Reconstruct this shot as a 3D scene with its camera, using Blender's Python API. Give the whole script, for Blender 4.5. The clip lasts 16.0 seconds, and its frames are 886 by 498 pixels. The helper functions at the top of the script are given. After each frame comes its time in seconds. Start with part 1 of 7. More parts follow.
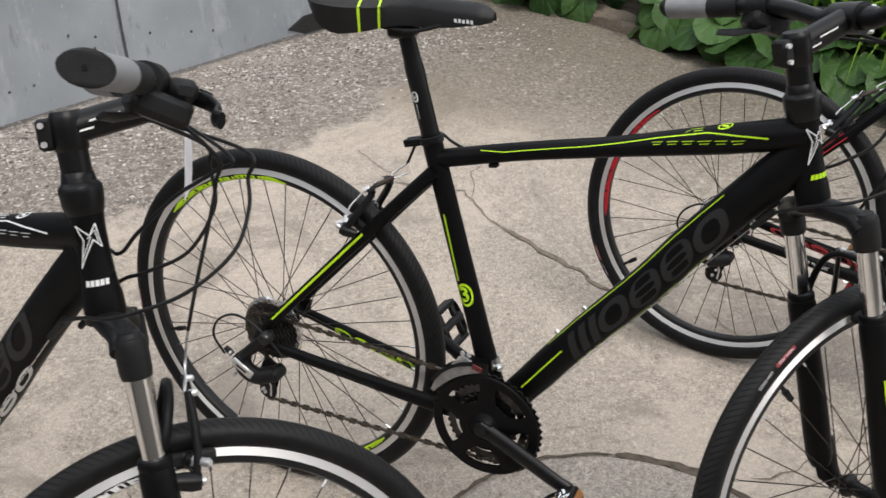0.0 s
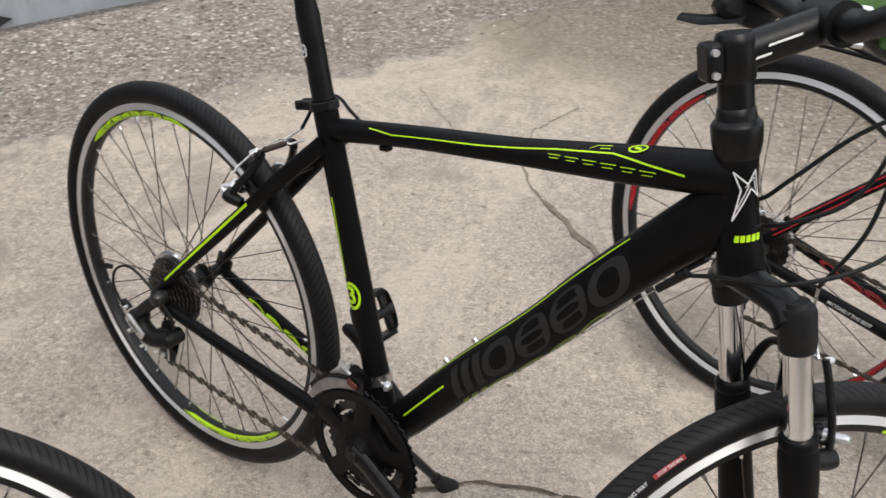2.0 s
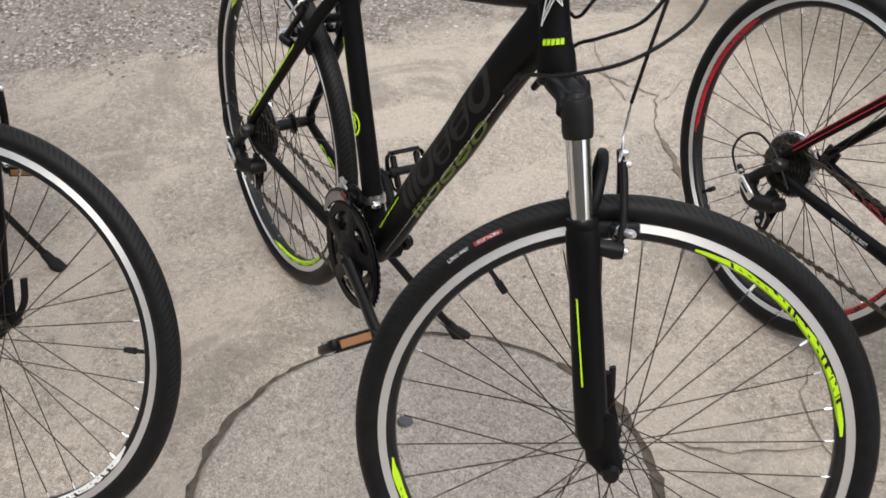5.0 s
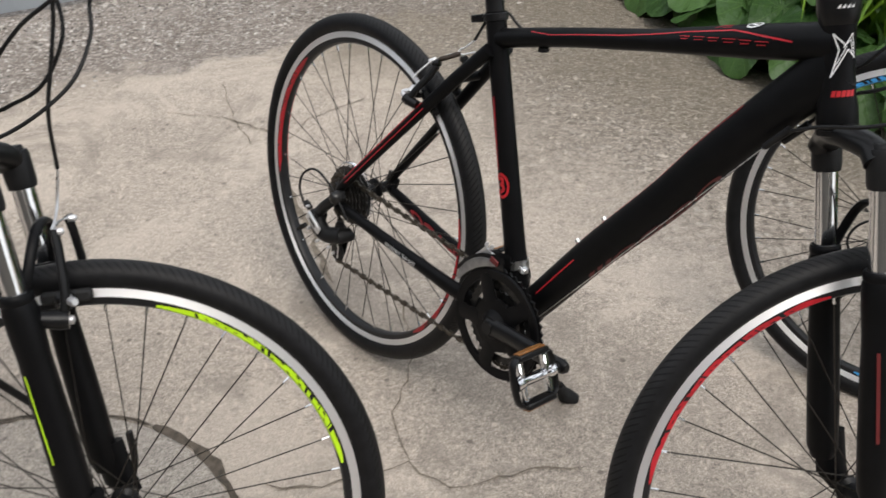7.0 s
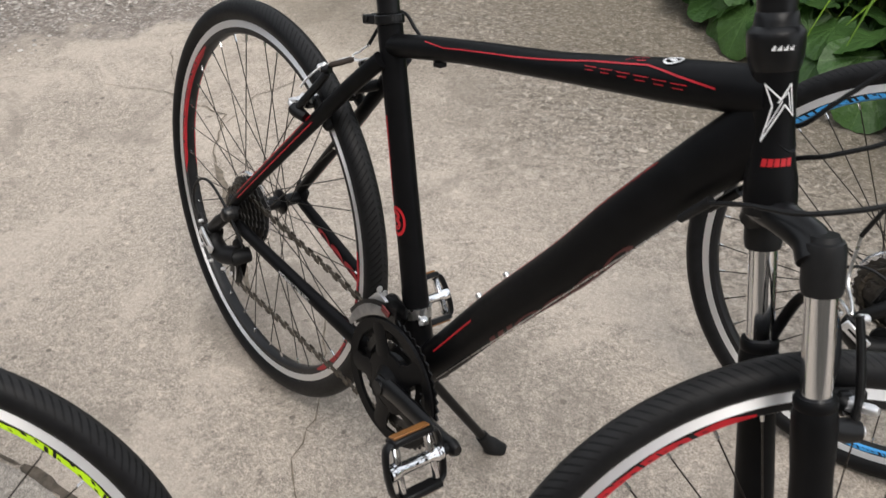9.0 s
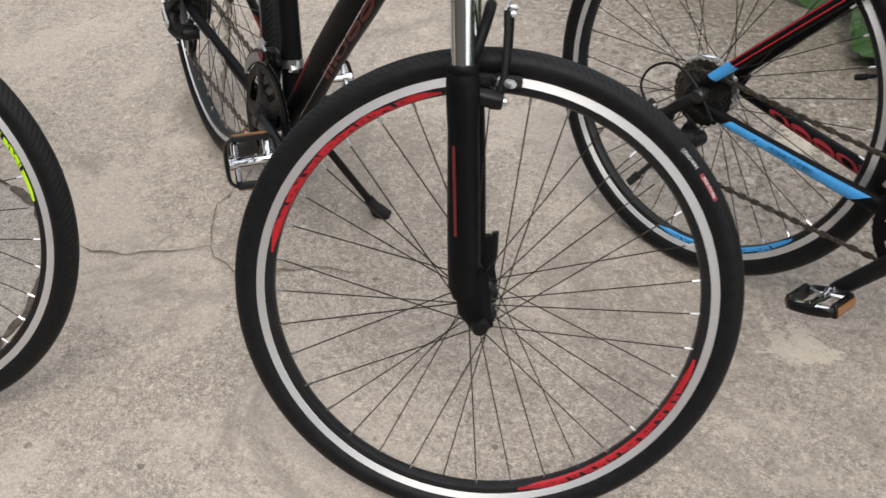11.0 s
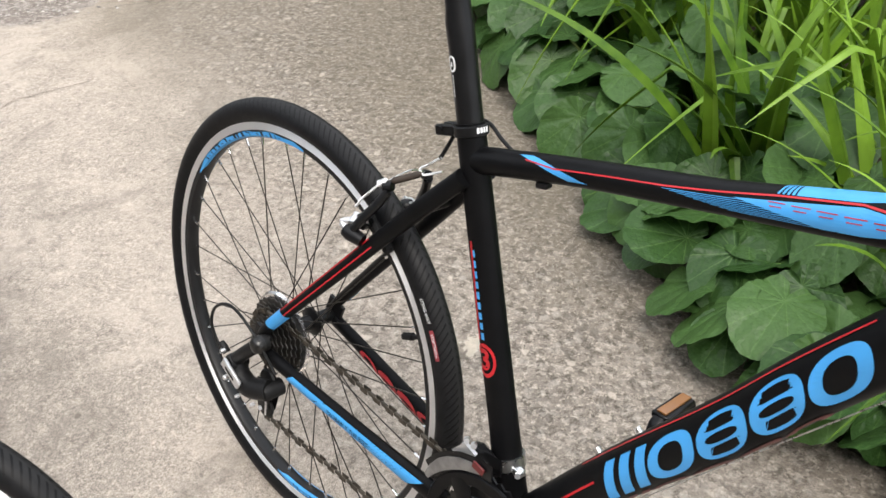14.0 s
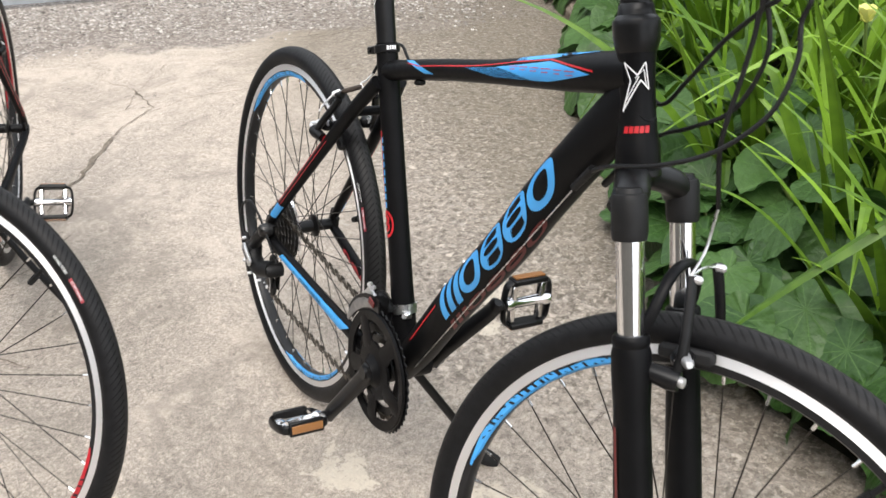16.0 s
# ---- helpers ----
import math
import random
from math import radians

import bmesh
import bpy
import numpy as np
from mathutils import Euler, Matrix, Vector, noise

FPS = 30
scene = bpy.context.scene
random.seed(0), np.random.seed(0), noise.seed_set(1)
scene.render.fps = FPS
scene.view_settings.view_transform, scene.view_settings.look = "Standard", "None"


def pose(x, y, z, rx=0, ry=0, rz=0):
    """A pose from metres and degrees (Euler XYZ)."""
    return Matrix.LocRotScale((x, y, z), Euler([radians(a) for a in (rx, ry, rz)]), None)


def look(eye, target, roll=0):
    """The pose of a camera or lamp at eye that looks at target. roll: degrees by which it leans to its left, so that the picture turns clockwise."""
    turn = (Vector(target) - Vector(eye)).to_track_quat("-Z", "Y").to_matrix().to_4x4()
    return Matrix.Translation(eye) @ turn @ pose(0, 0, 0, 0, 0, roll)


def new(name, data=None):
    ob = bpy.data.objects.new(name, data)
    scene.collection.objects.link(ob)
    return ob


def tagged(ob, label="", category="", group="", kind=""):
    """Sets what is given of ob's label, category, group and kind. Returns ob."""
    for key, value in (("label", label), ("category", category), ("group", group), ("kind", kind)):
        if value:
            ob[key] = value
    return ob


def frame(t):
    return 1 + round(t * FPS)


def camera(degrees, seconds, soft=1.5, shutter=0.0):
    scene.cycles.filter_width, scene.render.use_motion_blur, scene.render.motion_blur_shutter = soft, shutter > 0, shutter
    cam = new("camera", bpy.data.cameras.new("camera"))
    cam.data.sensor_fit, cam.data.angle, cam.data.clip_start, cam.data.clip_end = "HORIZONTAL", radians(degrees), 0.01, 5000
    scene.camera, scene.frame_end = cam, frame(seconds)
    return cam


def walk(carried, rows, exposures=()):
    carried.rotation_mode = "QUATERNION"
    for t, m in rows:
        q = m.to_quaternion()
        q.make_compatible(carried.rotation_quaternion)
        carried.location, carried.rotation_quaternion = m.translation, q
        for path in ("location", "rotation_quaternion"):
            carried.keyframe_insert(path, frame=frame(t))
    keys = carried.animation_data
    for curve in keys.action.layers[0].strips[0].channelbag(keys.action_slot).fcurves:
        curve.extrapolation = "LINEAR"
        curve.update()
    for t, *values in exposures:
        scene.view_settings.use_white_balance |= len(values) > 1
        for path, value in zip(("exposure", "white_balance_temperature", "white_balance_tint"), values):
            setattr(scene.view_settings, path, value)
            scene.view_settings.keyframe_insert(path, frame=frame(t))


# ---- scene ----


def cam_pose(x, y, z, yaw, pitch, roll):
    """The camera's pose: heading and tilt in degrees, and the roll about its own axis."""
    return pose(x, y, z, 90 + pitch, 0, yaw) @ pose(0, 0, 0, 0, 0, roll)


cam = camera(49.89, 16.0, 1.5, 0.25)
PATH = [
    (0, cam_pose(-0.2736, 0.0807, 1.4392, -11.7026, -32.1508, 0.6033)),
    (0.5, cam_pose(-0.1255, 0.0604, 1.4478, -9.6861, -32.0819, 0.4654)),
    (1, cam_pose(-0.0184, 0.0908, 1.4378, -9.1492, -33.7118, -1.4092)),
    (1.5, cam_pose(0.0796, 0.2514, 1.4029, -5.5843, -36.0558, 2.3952)),
    (2, cam_pose(0.1760, 0.3428, 1.3804, 1.1866, -37.0475, 2.3289)),
    (2.5, cam_pose(0.3242, 0.3607, 1.3453, 14.5441, -37.3599, -1.9456)),
    (3, cam_pose(0.4244, 0.2742, 1.2978, 18.0032, -34.0270, -4.0525)),
    (3.2, cam_pose(0.4619, 0.2198, 1.2861, 19.3259, -32.2446, -4.7140)),
    (5.3, cam_pose(0.7939, 0.0943, 1.3115, 24.4351, -38.3856, -2.5610)),
    (5.5, cam_pose(0.8273, 0.0985, 1.2911, 24.6288, -40.6213, -3.2570)),
    (6, cam_pose(0.9250, 0.1273, 1.2824, 24.7523, -41.3090, -4.2722)),
    (6.5, cam_pose(1.0567, 0.1665, 1.3010, 17.2943, -39.6704, -2.5157)),
    (7, cam_pose(1.1227, 0.2110, 1.3182, 7.6639, -34.5613, -1.0837)),
    (7.5, cam_pose(1.1373, 0.3495, 1.3093, 6.2414, -34.1890, -1.2757)),
    (8, cam_pose(1.1458, 0.5632, 1.3229, 7.3668, -37.9489, -1.4073)),
    (8.2, cam_pose(1.1619, 0.5962, 1.3261, 7.4334, -38.3564, -1.2832)),
    (10.3, cam_pose(1.6250, 0.3395, 1.2080, 18.2787, -37.2283, 0.1465)),
    (10.5, cam_pose(1.6889, 0.3193, 1.2078, 19.6079, -40.0676, -0.4554)),
    (11, cam_pose(1.8133, 0.2192, 1.2436, 19.8106, -41.3030, -1.0720)),
    (11.5, cam_pose(1.9365, 0.2056, 1.2963, 13.7721, -35.9075, -0.7687)),
    (12, cam_pose(2.0974, 0.2879, 1.3717, 11.3187, -31.3693, -0.6895)),
    (12.5, cam_pose(2.2241, 0.432, 1.362, 12.4389, -31.9227, -1.0219)),
    (13, cam_pose(2.2309, 0.5809, 1.3257, 13.464, -33.8759, -2.7892)),
    (13.5, cam_pose(2.2482, 0.7457, 1.3022, 13.6513, -34.9083, -2.0846)),
    (14, cam_pose(2.3398, 0.7983, 1.2917, 18.9606, -37.2087, -2.1993)),
    (14.5, cam_pose(2.4917, 0.7855, 1.2933, 24.3541, -36.2541, -4.1568)),
    (15, cam_pose(2.6024, 0.7365, 1.2812, 24.6581, -35.5556, -3.5355)),
    (15.5, cam_pose(2.7401, 0.62, 1.2667, 28.0592, -32.8395, -2.0466)),
    (16, cam_pose(2.9097, 0.5362, 1.2406, 33.619, -30.8506, -4.0016)),
]
EXPOSURES = ((0, 0.74), (3.2, 0.73), (5.3, 0.74), (6, 0.70), (8.2, 0.68), (10.3, 0.70), (11, 0.65), (12, 1.08), (12.5, 1.15), (14, 1.26), (15, 1.26), (16, 1.31))
walk(cam, PATH, EXPOSURES)

# ---- light: an overcast sky with a weak, wide sun ----
world = bpy.data.worlds.new("overcast_sky")
scene.world = world
world.use_nodes = True
wn = world.node_tree.nodes
sky = wn.new("ShaderNodeTexSky")
sky.sky_type = "NISHITA"
sky.sun_disc = False
sky.sun_elevation = radians(58)
sky.sun_rotation = radians(150)
sky.air_density, sky.dust_density, sky.ozone_density = 1.0, 4.0, 1.0
mixn = wn.new("ShaderNodeMix")
mixn.data_type = "RGBA"
mixn.inputs[0].default_value = 0.75
mixn.inputs[7].default_value = (6.2, 6.4, 6.6, 1)
world.node_tree.links.new(sky.outputs[0], mixn.inputs[6])
world.node_tree.links.new(mixn.outputs[2], wn["Background"].inputs["Color"])
wn["Background"].inputs["Strength"].default_value = 0.14
sun_data = bpy.data.lights.new("sun", "SUN")
sun_data.energy, sun_data.angle, sun_data.color = 1.0, radians(35), (1.0, 0.96, 0.9)
sun = new("sun", sun_data)
sun.matrix_world = look((1.5, -2.6, 5.0), (0, 0, 0))


# ---- materials ----
def material(name, base, rough=0.5, metal=0.0, var=0.0, scale=30.0, bump=0.0, bump_scale=200.0, second=None, coat=0.0, spec=0.5):
    """A procedural surface: base colour with two scales of variation, roughness wear and fine relief."""
    m = bpy.data.materials.new(name)
    m.use_nodes = True
    n, l = m.node_tree.nodes, m.node_tree.links
    b = n["Principled BSDF"]
    b.inputs["Roughness"].default_value = rough
    b.inputs["Metallic"].default_value = metal
    b.inputs["Coat Weight"].default_value = coat
    b.inputs["Specular IOR Level"].default_value = spec
    b.inputs["Base Color"].default_value = (*base, 1)
    tc = n.new("ShaderNodeTexCoord")
    if var > 0 or second:
        t1 = n.new("ShaderNodeTexNoise")
        t1.inputs["Scale"].default_value = scale
        t1.inputs["Detail"].default_value = 6
        l.new(tc.outputs["Object"], t1.inputs["Vector"])
        ramp = n.new("ShaderNodeMapRange")
        ramp.inputs[1].default_value, ramp.inputs[2].default_value = 0.35, 0.65
        l.new(t1.outputs[0], ramp.inputs[0])
        mx = n.new("ShaderNodeMix")
        mx.data_type = "RGBA"
        lo = second or tuple(c * (1 - var) for c in base)
        hi = base if second else tuple(min(1, c * (1 + var)) for c in base)
        mx.inputs[6].default_value, mx.inputs[7].default_value = (*lo, 1), (*hi, 1)
        l.new(ramp.outputs[0], mx.inputs[0])
        l.new(mx.outputs[2], b.inputs["Base Color"])
        r2 = n.new("ShaderNodeMapRange")
        r2.inputs[3].default_value, r2.inputs[4].default_value = max(0.02, rough - 0.08), min(1, rough + 0.1)
        t2 = n.new("ShaderNodeTexNoise")
        t2.inputs["Scale"].default_value = scale * 4.3
        l.new(tc.outputs["Object"], t2.inputs["Vector"])
        l.new(t2.outputs[0], r2.inputs[0])
        l.new(r2.outputs[0], b.inputs["Roughness"])
    if bump > 0:
        t3 = n.new("ShaderNodeTexNoise")
        t3.inputs["Scale"].default_value = bump_scale
        t3.inputs["Detail"].default_value = 4
        l.new(tc.outputs["Object"], t3.inputs["Vector"])
        bp = n.new("ShaderNodeBump")
        bp.inputs["Strength"].default_value = bump
        bp.inputs["Distance"].default_value = 0.002
        l.new(t3.outputs[0], bp.inputs["Height"])
        l.new(bp.outputs[0], b.inputs["Normal"])
    return m


def rubber_tread():
    """Tyre rubber with fine slanted tread grooves; u runs round the tyre in metres, v across it."""
    m = material("tyre_rubber", (0.0070, 0.0070, 0.0078), 0.50, var=0.25, scale=60, spec=0.19)
    n, l = m.node_tree.nodes, m.node_tree.links
    uv = n.new("ShaderNodeUVMap")
    sep = n.new("ShaderNodeSeparateXYZ")
    l.new(uv.outputs[0], sep.inputs[0])

    def math_node(op, a, b=None):
        k = n.new("ShaderNodeMath")
        k.operation = op
        for i, v in enumerate((a, b)):
            if v is None:
                continue
            if isinstance(v, (int, float)):
                k.inputs[i].default_value = v
            else:
                l.new(v, k.inputs[i])
        return k.outputs[0]
    av = math_node("ABSOLUTE", math_node("SUBTRACT", sep.outputs[1], 0.5))
    slant = math_node("ADD", math_node("MULTIPLY", sep.outputs[0], 92.0), math_node("MULTIPLY", av, 8.5))
    saw = math_node("FRACT", slant)
    groove = math_node("LESS_THAN", saw, 0.30)
    scallop = math_node("MULTIPLY", math_node("SINE", math_node("MULTIPLY", sep.outputs[0], 289.0)), 0.020)
    tread = math_node("LESS_THAN", math_node("ADD", av, scallop), 0.215)
    centre = math_node("GREATER_THAN", av, 0.02)
    h = math_node("MULTIPLY", math_node("MULTIPLY", groove, tread), centre)
    # groove shade painted into the colour, besides the relief
    dark = n.new("ShaderNodeMix")
    dark.data_type = "RGBA"
    base_in = n["Principled BSDF"].inputs["Base Color"]
    l.new(h, dark.inputs[0])
    l.new(base_in.links[0].from_socket, dark.inputs[6])
    dark.inputs[7].default_value = (0.003, 0.003, 0.003, 1)
    # dust on the crown of the tread, with sky sheen painted into the same grey
    dust_sheen = n.new("ShaderNodeMapRange")
    for i, q in enumerate((0.0, 0.22, 0.13, 0.0)):
        dust_sheen.inputs[i + 1].default_value = q
    l.new(av, dust_sheen.inputs[0])
    dusty_sheen = n.new("ShaderNodeMix")
    dusty_sheen.data_type = "RGBA"
    l.new(math_node("MULTIPLY", dust_sheen.outputs[0], math_node("SUBTRACT", 1.0, h)), dusty_sheen.inputs[0])
    l.new(dark.outputs[2], dusty_sheen.inputs[6])
    dusty_sheen.inputs[7].default_value = (0.11, 0.105, 0.10, 1)
    l.new(dusty_sheen.outputs[2], base_in)
    bp = n.new("ShaderNodeBump")
    bp.inputs["Strength"].default_value = 1.0
    bp.inputs["Distance"].default_value = 0.006
    bp.invert = True
    l.new(h, bp.inputs["Height"])
    l.new(bp.outputs[0], n["Principled BSDF"].inputs["Normal"])
    return m


def concrete(name, light, dark, yard=False, scale=1.0, pits=0.6):
    """Weathered concrete: broad stains, mottling, sand grains and pits. yard: with the rough worn strip along the gate and
    the washed-out aggregate towards the flower bed, both with ragged edges."""
    m = bpy.data.materials.new(name)
    m.use_nodes = True
    n, l = m.node_tree.nodes, m.node_tree.links
    b = n["Principled BSDF"]
    b.inputs["Roughness"].default_value = 0.9
    b.inputs["Specular IOR Level"].default_value = 0.2
    tc = n.new("ShaderNodeTexCoord")

    def nz(sc, detail=5, rough=0.55, dist=0.0):
        k = n.new("ShaderNodeTexNoise")
        k.inputs["Scale"].default_value = sc * scale
        k.inputs["Detail"].default_value = detail
        k.inputs["Roughness"].default_value = rough
        k.inputs["Distortion"].default_value = dist
        l.new(tc.outputs["Object"], k.inputs["Vector"])
        return k.outputs[0]

    def rng(v, lo, hi, a=0.0, z=1.0):
        k = n.new("ShaderNodeMapRange")
        k.interpolation_type = "SMOOTHSTEP"
        for i, q in enumerate((lo, hi, a, z)):
            k.inputs[i + 1].default_value = q
        l.new(v, k.inputs[0])
        return k.outputs[0]

    def mth(op, *vals):
        k = n.new("ShaderNodeMath")
        k.operation = op
        for i, v in enumerate(vals):
            if isinstance(v, (int, float)):
                k.inputs[i].default_value = v
            else:
                l.new(v, k.inputs[i])
        return k.outputs[0]

    def mix(f, a, c):
        k = n.new("ShaderNodeMix")
        k.data_type = "RGBA"
        l.new(f, k.inputs[0])
        for i, v in ((6, a), (7, c)):
            if isinstance(v, tuple):
                k.inputs[i].default_value = (*v, 1)
            else:
                l.new(v, k.inputs[i])
        return k.outputs[2]

    def times(c, f):
        return tuple(v * f for v in c)
    broad, patch, mottle = nz(0.9, 6, 0.6, 0.5), nz(3.2, 6, 0.65, 0.3), nz(14, 6, 0.7)
    fine, grain, pit = nz(105, 4, 0.8), nz(400, 3, 0.75), nz(230, 3, 0.65)
    col = mix(rng(broad, 0.38, 0.64), dark, light)
    col = mix(rng(patch, 0.50, 0.72, 0.0, 0.55), col, times(light, 1.14))
    col = mix(rng(mottle, 0.52, 0.74, 0.0, 0.5), col, times(dark, 0.72))
    spots, flecks = nz(8.5, 9, 0.76, 0.4), nz(38, 7, 0.82)
    col = mix(rng(spots, 0.46, 0.68, 0.0, 0.62), col, times(dark, 0.64))
    col = mix(rng(flecks, 0.50, 0.70, 0.0, 0.6), col, times(light, 1.36))
    col = mix(rng(fine, 0.49, 0.63, 0.0, 0.75), col, times(light, 1.36))
    col = mix(rng(grain, 0.50, 0.60, 0.0, 0.75), col, times(dark, 0.45))
    col = mix(rng(nz(330, 3, 0.75), 0.53, 0.62, 0.0, 0.7), col, times(light, 1.5))
    col = mix(rng(pit, 0.62, 0.67, 0.0, pits), col, times(dark, 0.42))
    # chips and knocks, a few millimetres to two centimetres wide
    col = mix(rng(nz(46, 8, 0.85, 0.3), 0.53, 0.60, 0.0, 0.66), col, times(dark, 0.46))
    col = mix(rng(nz(62, 8, 0.85, 0.3), 0.54, 0.60, 0.0, 0.70), col, times(light, 1.5))
    # single sand grains, pale and dark
    vg = n.new("ShaderNodeTexVoronoi")
    vg.inputs["Scale"].default_value = 260 * scale
    l.new(tc.outputs["Object"], vg.inputs["Vector"])
    sg = n.new("ShaderNodeSeparateColor")
    l.new(vg.outputs["Color"], sg.inputs[0])
    sand = mix(rng(sg.outputs[0], 0.05, 0.95), times(dark, 0.42), times(light, 1.55))
    col = mix(rng(mth("ADD", sg.outputs[1], mth("MULTIPLY", patch, 0.6)), 0.55, 1.15, 0.04, 0.34), col, sand)
    # sparse knocked-out holes and pale lumps, a few millimetres wide
    vh = n.new("ShaderNodeTexVoronoi")
    vh.inputs["Scale"].default_value = 21 * scale
    warp = n.new("ShaderNodeTexNoise")
    warp.inputs["Scale"].default_value = 120
    l.new(tc.outputs["Object"], warp.inputs["Vector"])
    wv = n.new("ShaderNodeVectorMath")
    wv.operation = "MULTIPLY_ADD"
    wv.inputs[1].default_value = (0.007, 0.007, 0.0)
    l.new(warp.outputs["Color"], wv.inputs[0])
    l.new(tc.outputs["Object"], wv.inputs[2])
    l.new(wv.outputs[0], vh.inputs["Vector"])
    sh = n.new("ShaderNodeSeparateColor")
    l.new(vh.outputs["Color"], sh.inputs[0])
    size = mth("MULTIPLY", sh.outputs[2], 0.10)
    hole = rng(mth("SUBTRACT", vh.outputs["Distance"], size), 0.015, 0.055, 1.0, 0.0)
    col = mix(mth("MULTIPLY", mth("MULTIPLY", hole, mth("LESS_THAN", sh.outputs[0], 0.22)), 0.7), col, times(dark, 0.42))
    col = mix(mth("MULTIPLY", mth("MULTIPLY", hole, mth("GREATER_THAN", sh.outputs[0], 0.86)), 0.7), col, times(light, 1.4))
    height = mth("SUBTRACT", mth("MULTIPLY", fine, 0.8), rng(pit, 0.58, 0.66))
    height = mth("SUBTRACT", height, mth("MULTIPLY", mth("MULTIPLY", hole, mth("LESS_THAN", sh.outputs[0], 0.22)), 0.8))
    if yard:
        sp = n.new("ShaderNodeSeparateXYZ")
        l.new(tc.outputs["Object"], sp.inputs[0])
        x, y = sp.outputs[0], sp.outputs[1]
        wob = mth("ADD", mth("MULTIPLY", mth("SUBTRACT", nz(1.7, 5), 0.5), 0.8), mth("MULTIPLY", mth("SUBTRACT", nz(11, 5), 0.5), 0.35))
        # how far from the gate, and how near the bed
        from_gate = mth("ADD", mth("MULTIPLY", mth("ADD", x, 1.17), 0.584), mth("MULTIPLY", mth("SUBTRACT", y, 3.37), -0.812))
        rough_m = rng(mth("ADD", from_gate, wob), 0.70, 0.80, 1.0, 0.0)
        to_bed = mth("ADD", mth("MULTIPLY", x, 0.85), mth("MULTIPLY", y, 0.53))
        agg_m = rng(mth("ADD", to_bed, mth("MULTIPLY", wob, 0.9)), 2.04, 2.68, 0.0, 1.0)
        vor = n.new("ShaderNodeTexVoronoi")
        vor.inputs["Scale"].default_value = 66
        l.new(tc.outputs["Object"], vor.inputs["Vector"])
        sepc = n.new("ShaderNodeSeparateColor")
        l.new(vor.outputs["Color"], sepc.inputs[0])
        shake = n.new("ShaderNodeTexNoise")
        shake.inputs["Scale"].default_value = 30
        shake.inputs["Detail"].default_value = 4
        l.new(tc.outputs["Object"], shake.inputs["Vector"])
        shaken = n.new("ShaderNodeVectorMath")
        shaken.operation = "MULTIPLY_ADD"
        shaken.inputs[1].default_value = (0.045, 0.045, 0.0)
        l.new(shake.outputs["Color"], shaken.inputs[0])
        l.new(tc.outputs["Object"], shaken.inputs[2])
        l.new(shaken.outputs[0], vor.inputs["Vector"])
        chip = n.new("ShaderNodeTexVoronoi")
        chip.inputs["Scale"].default_value = 105
        l.new(shaken.outputs[0], chip.inputs["Vector"])
        chipc = n.new("ShaderNodeSeparateColor")
        l.new(chip.outputs["Color"], chipc.inputs[0])
        stone = mix(rng(sepc.outputs[0], 0.15, 1.0), (0.14, 0.121, 0.104), (0.64, 0.587, 0.54))
        gap = rng(vor.outputs["Distance"], 0.25, 0.6)
        stone = mix(gap, stone, (0.19, 0.164, 0.141))
        bits = mix(rng(chipc.outputs[0], 0.1, 1.0), (0.11, 0.094, 0.08), (0.58, 0.525, 0.478))
        sandy = mix(rng(nz(42, 8, 0.88), 0.44, 0.56), (0.115, 0.096, 0.081), (0.46, 0.408, 0.364))
        loose = mix(rng(nz(17, 7, 0.75), 0.42, 0.60, 0.0, 0.75), sandy, bits)
        loose = mix(rng(nz(26, 8, 0.8), 0.46, 0.54, 0.0, 0.9), loose, stone)
        loose = mix(rng(nz(3.4, 7, 0.7, 0.6), 0.47, 0.62, 0.0, 0.5), loose, (0.40, 0.354, 0.315))
        loose = mix(rng(nz(5.7, 8, 0.75, 0.6), 0.52, 0.66, 0.0, 0.45), loose, (0.17, 0.145, 0.122))
        # damp brown stain in the corner between gate and bed
        corner = mth("ADD", mth("ADD", mth("MULTIPLY", x, 0.5), mth("MULTIPLY", y, 0.87)), mth("MULTIPLY", wob, 0.9))
        damp = rng(corner, 2.55, 3.50, 0.0, 0.68)
        # pale dry cement film, in torn patches
        film = rng(mth("ADD", nz(2.3, 9, 0.72, 0.8), mth("MULTIPLY", agg_m, -0.12)), 0.49, 0.58, 0.0, 0.45)
        col = mix(film, col, times(light, 1.22))
        stain = rng(nz(1.7, 9, 0.76, 1.0), 0.51, 0.61, 0.0, 0.54)
        col = mix(stain, col, times(dark, 0.72))
        col = mix(damp, col, (dark[0] * 0.54, dark[1] * 0.52, dark[2] * 0.43))
        col = mix(mth("MULTIPLY", rough_m, 0.92), col, loose)
        dots = rng(nz(40, 8, 0.82, 0.3), 0.51, 0.58)
        lights = rng(nz(75, 8, 0.85), 0.51, 0.58)
        # washed-out aggregate: small stones bare in the cement
        vb = n.new("ShaderNodeTexVoronoi")
        vb.inputs["Scale"].default_value = 50
        l.new(tc.outputs["Object"], vb.inputs["Vector"])
        sc2 = n.new("ShaderNodeSeparateColor")
        l.new(vb.outputs["Color"], sc2.inputs[0])
        bare = mix(rng(sc2.outputs[0], 0.1, 0.9), (0.10, 0.088, 0.076), (0.54, 0.50, 0.45))
        bare = mix(rng(vb.outputs["Distance"], 0.35, 0.65), bare, (0.15, 0.13, 0.11))
        agg_m = mth("MULTIPLY", agg_m, rng(mth("ADD", y, mth("MULTIPLY", wob, 0.6)), 1.55, 2.05, 0.25, 1.0))
        shown = mth("MULTIPLY", agg_m, rng(nz(13, 6, 0.75), 0.40, 0.60, 0.10, 0.60))
        col = mix(shown, col, bare)
        col = mix(mth("MULTIPLY", agg_m, 0.42), col, times(dark, 0.76))
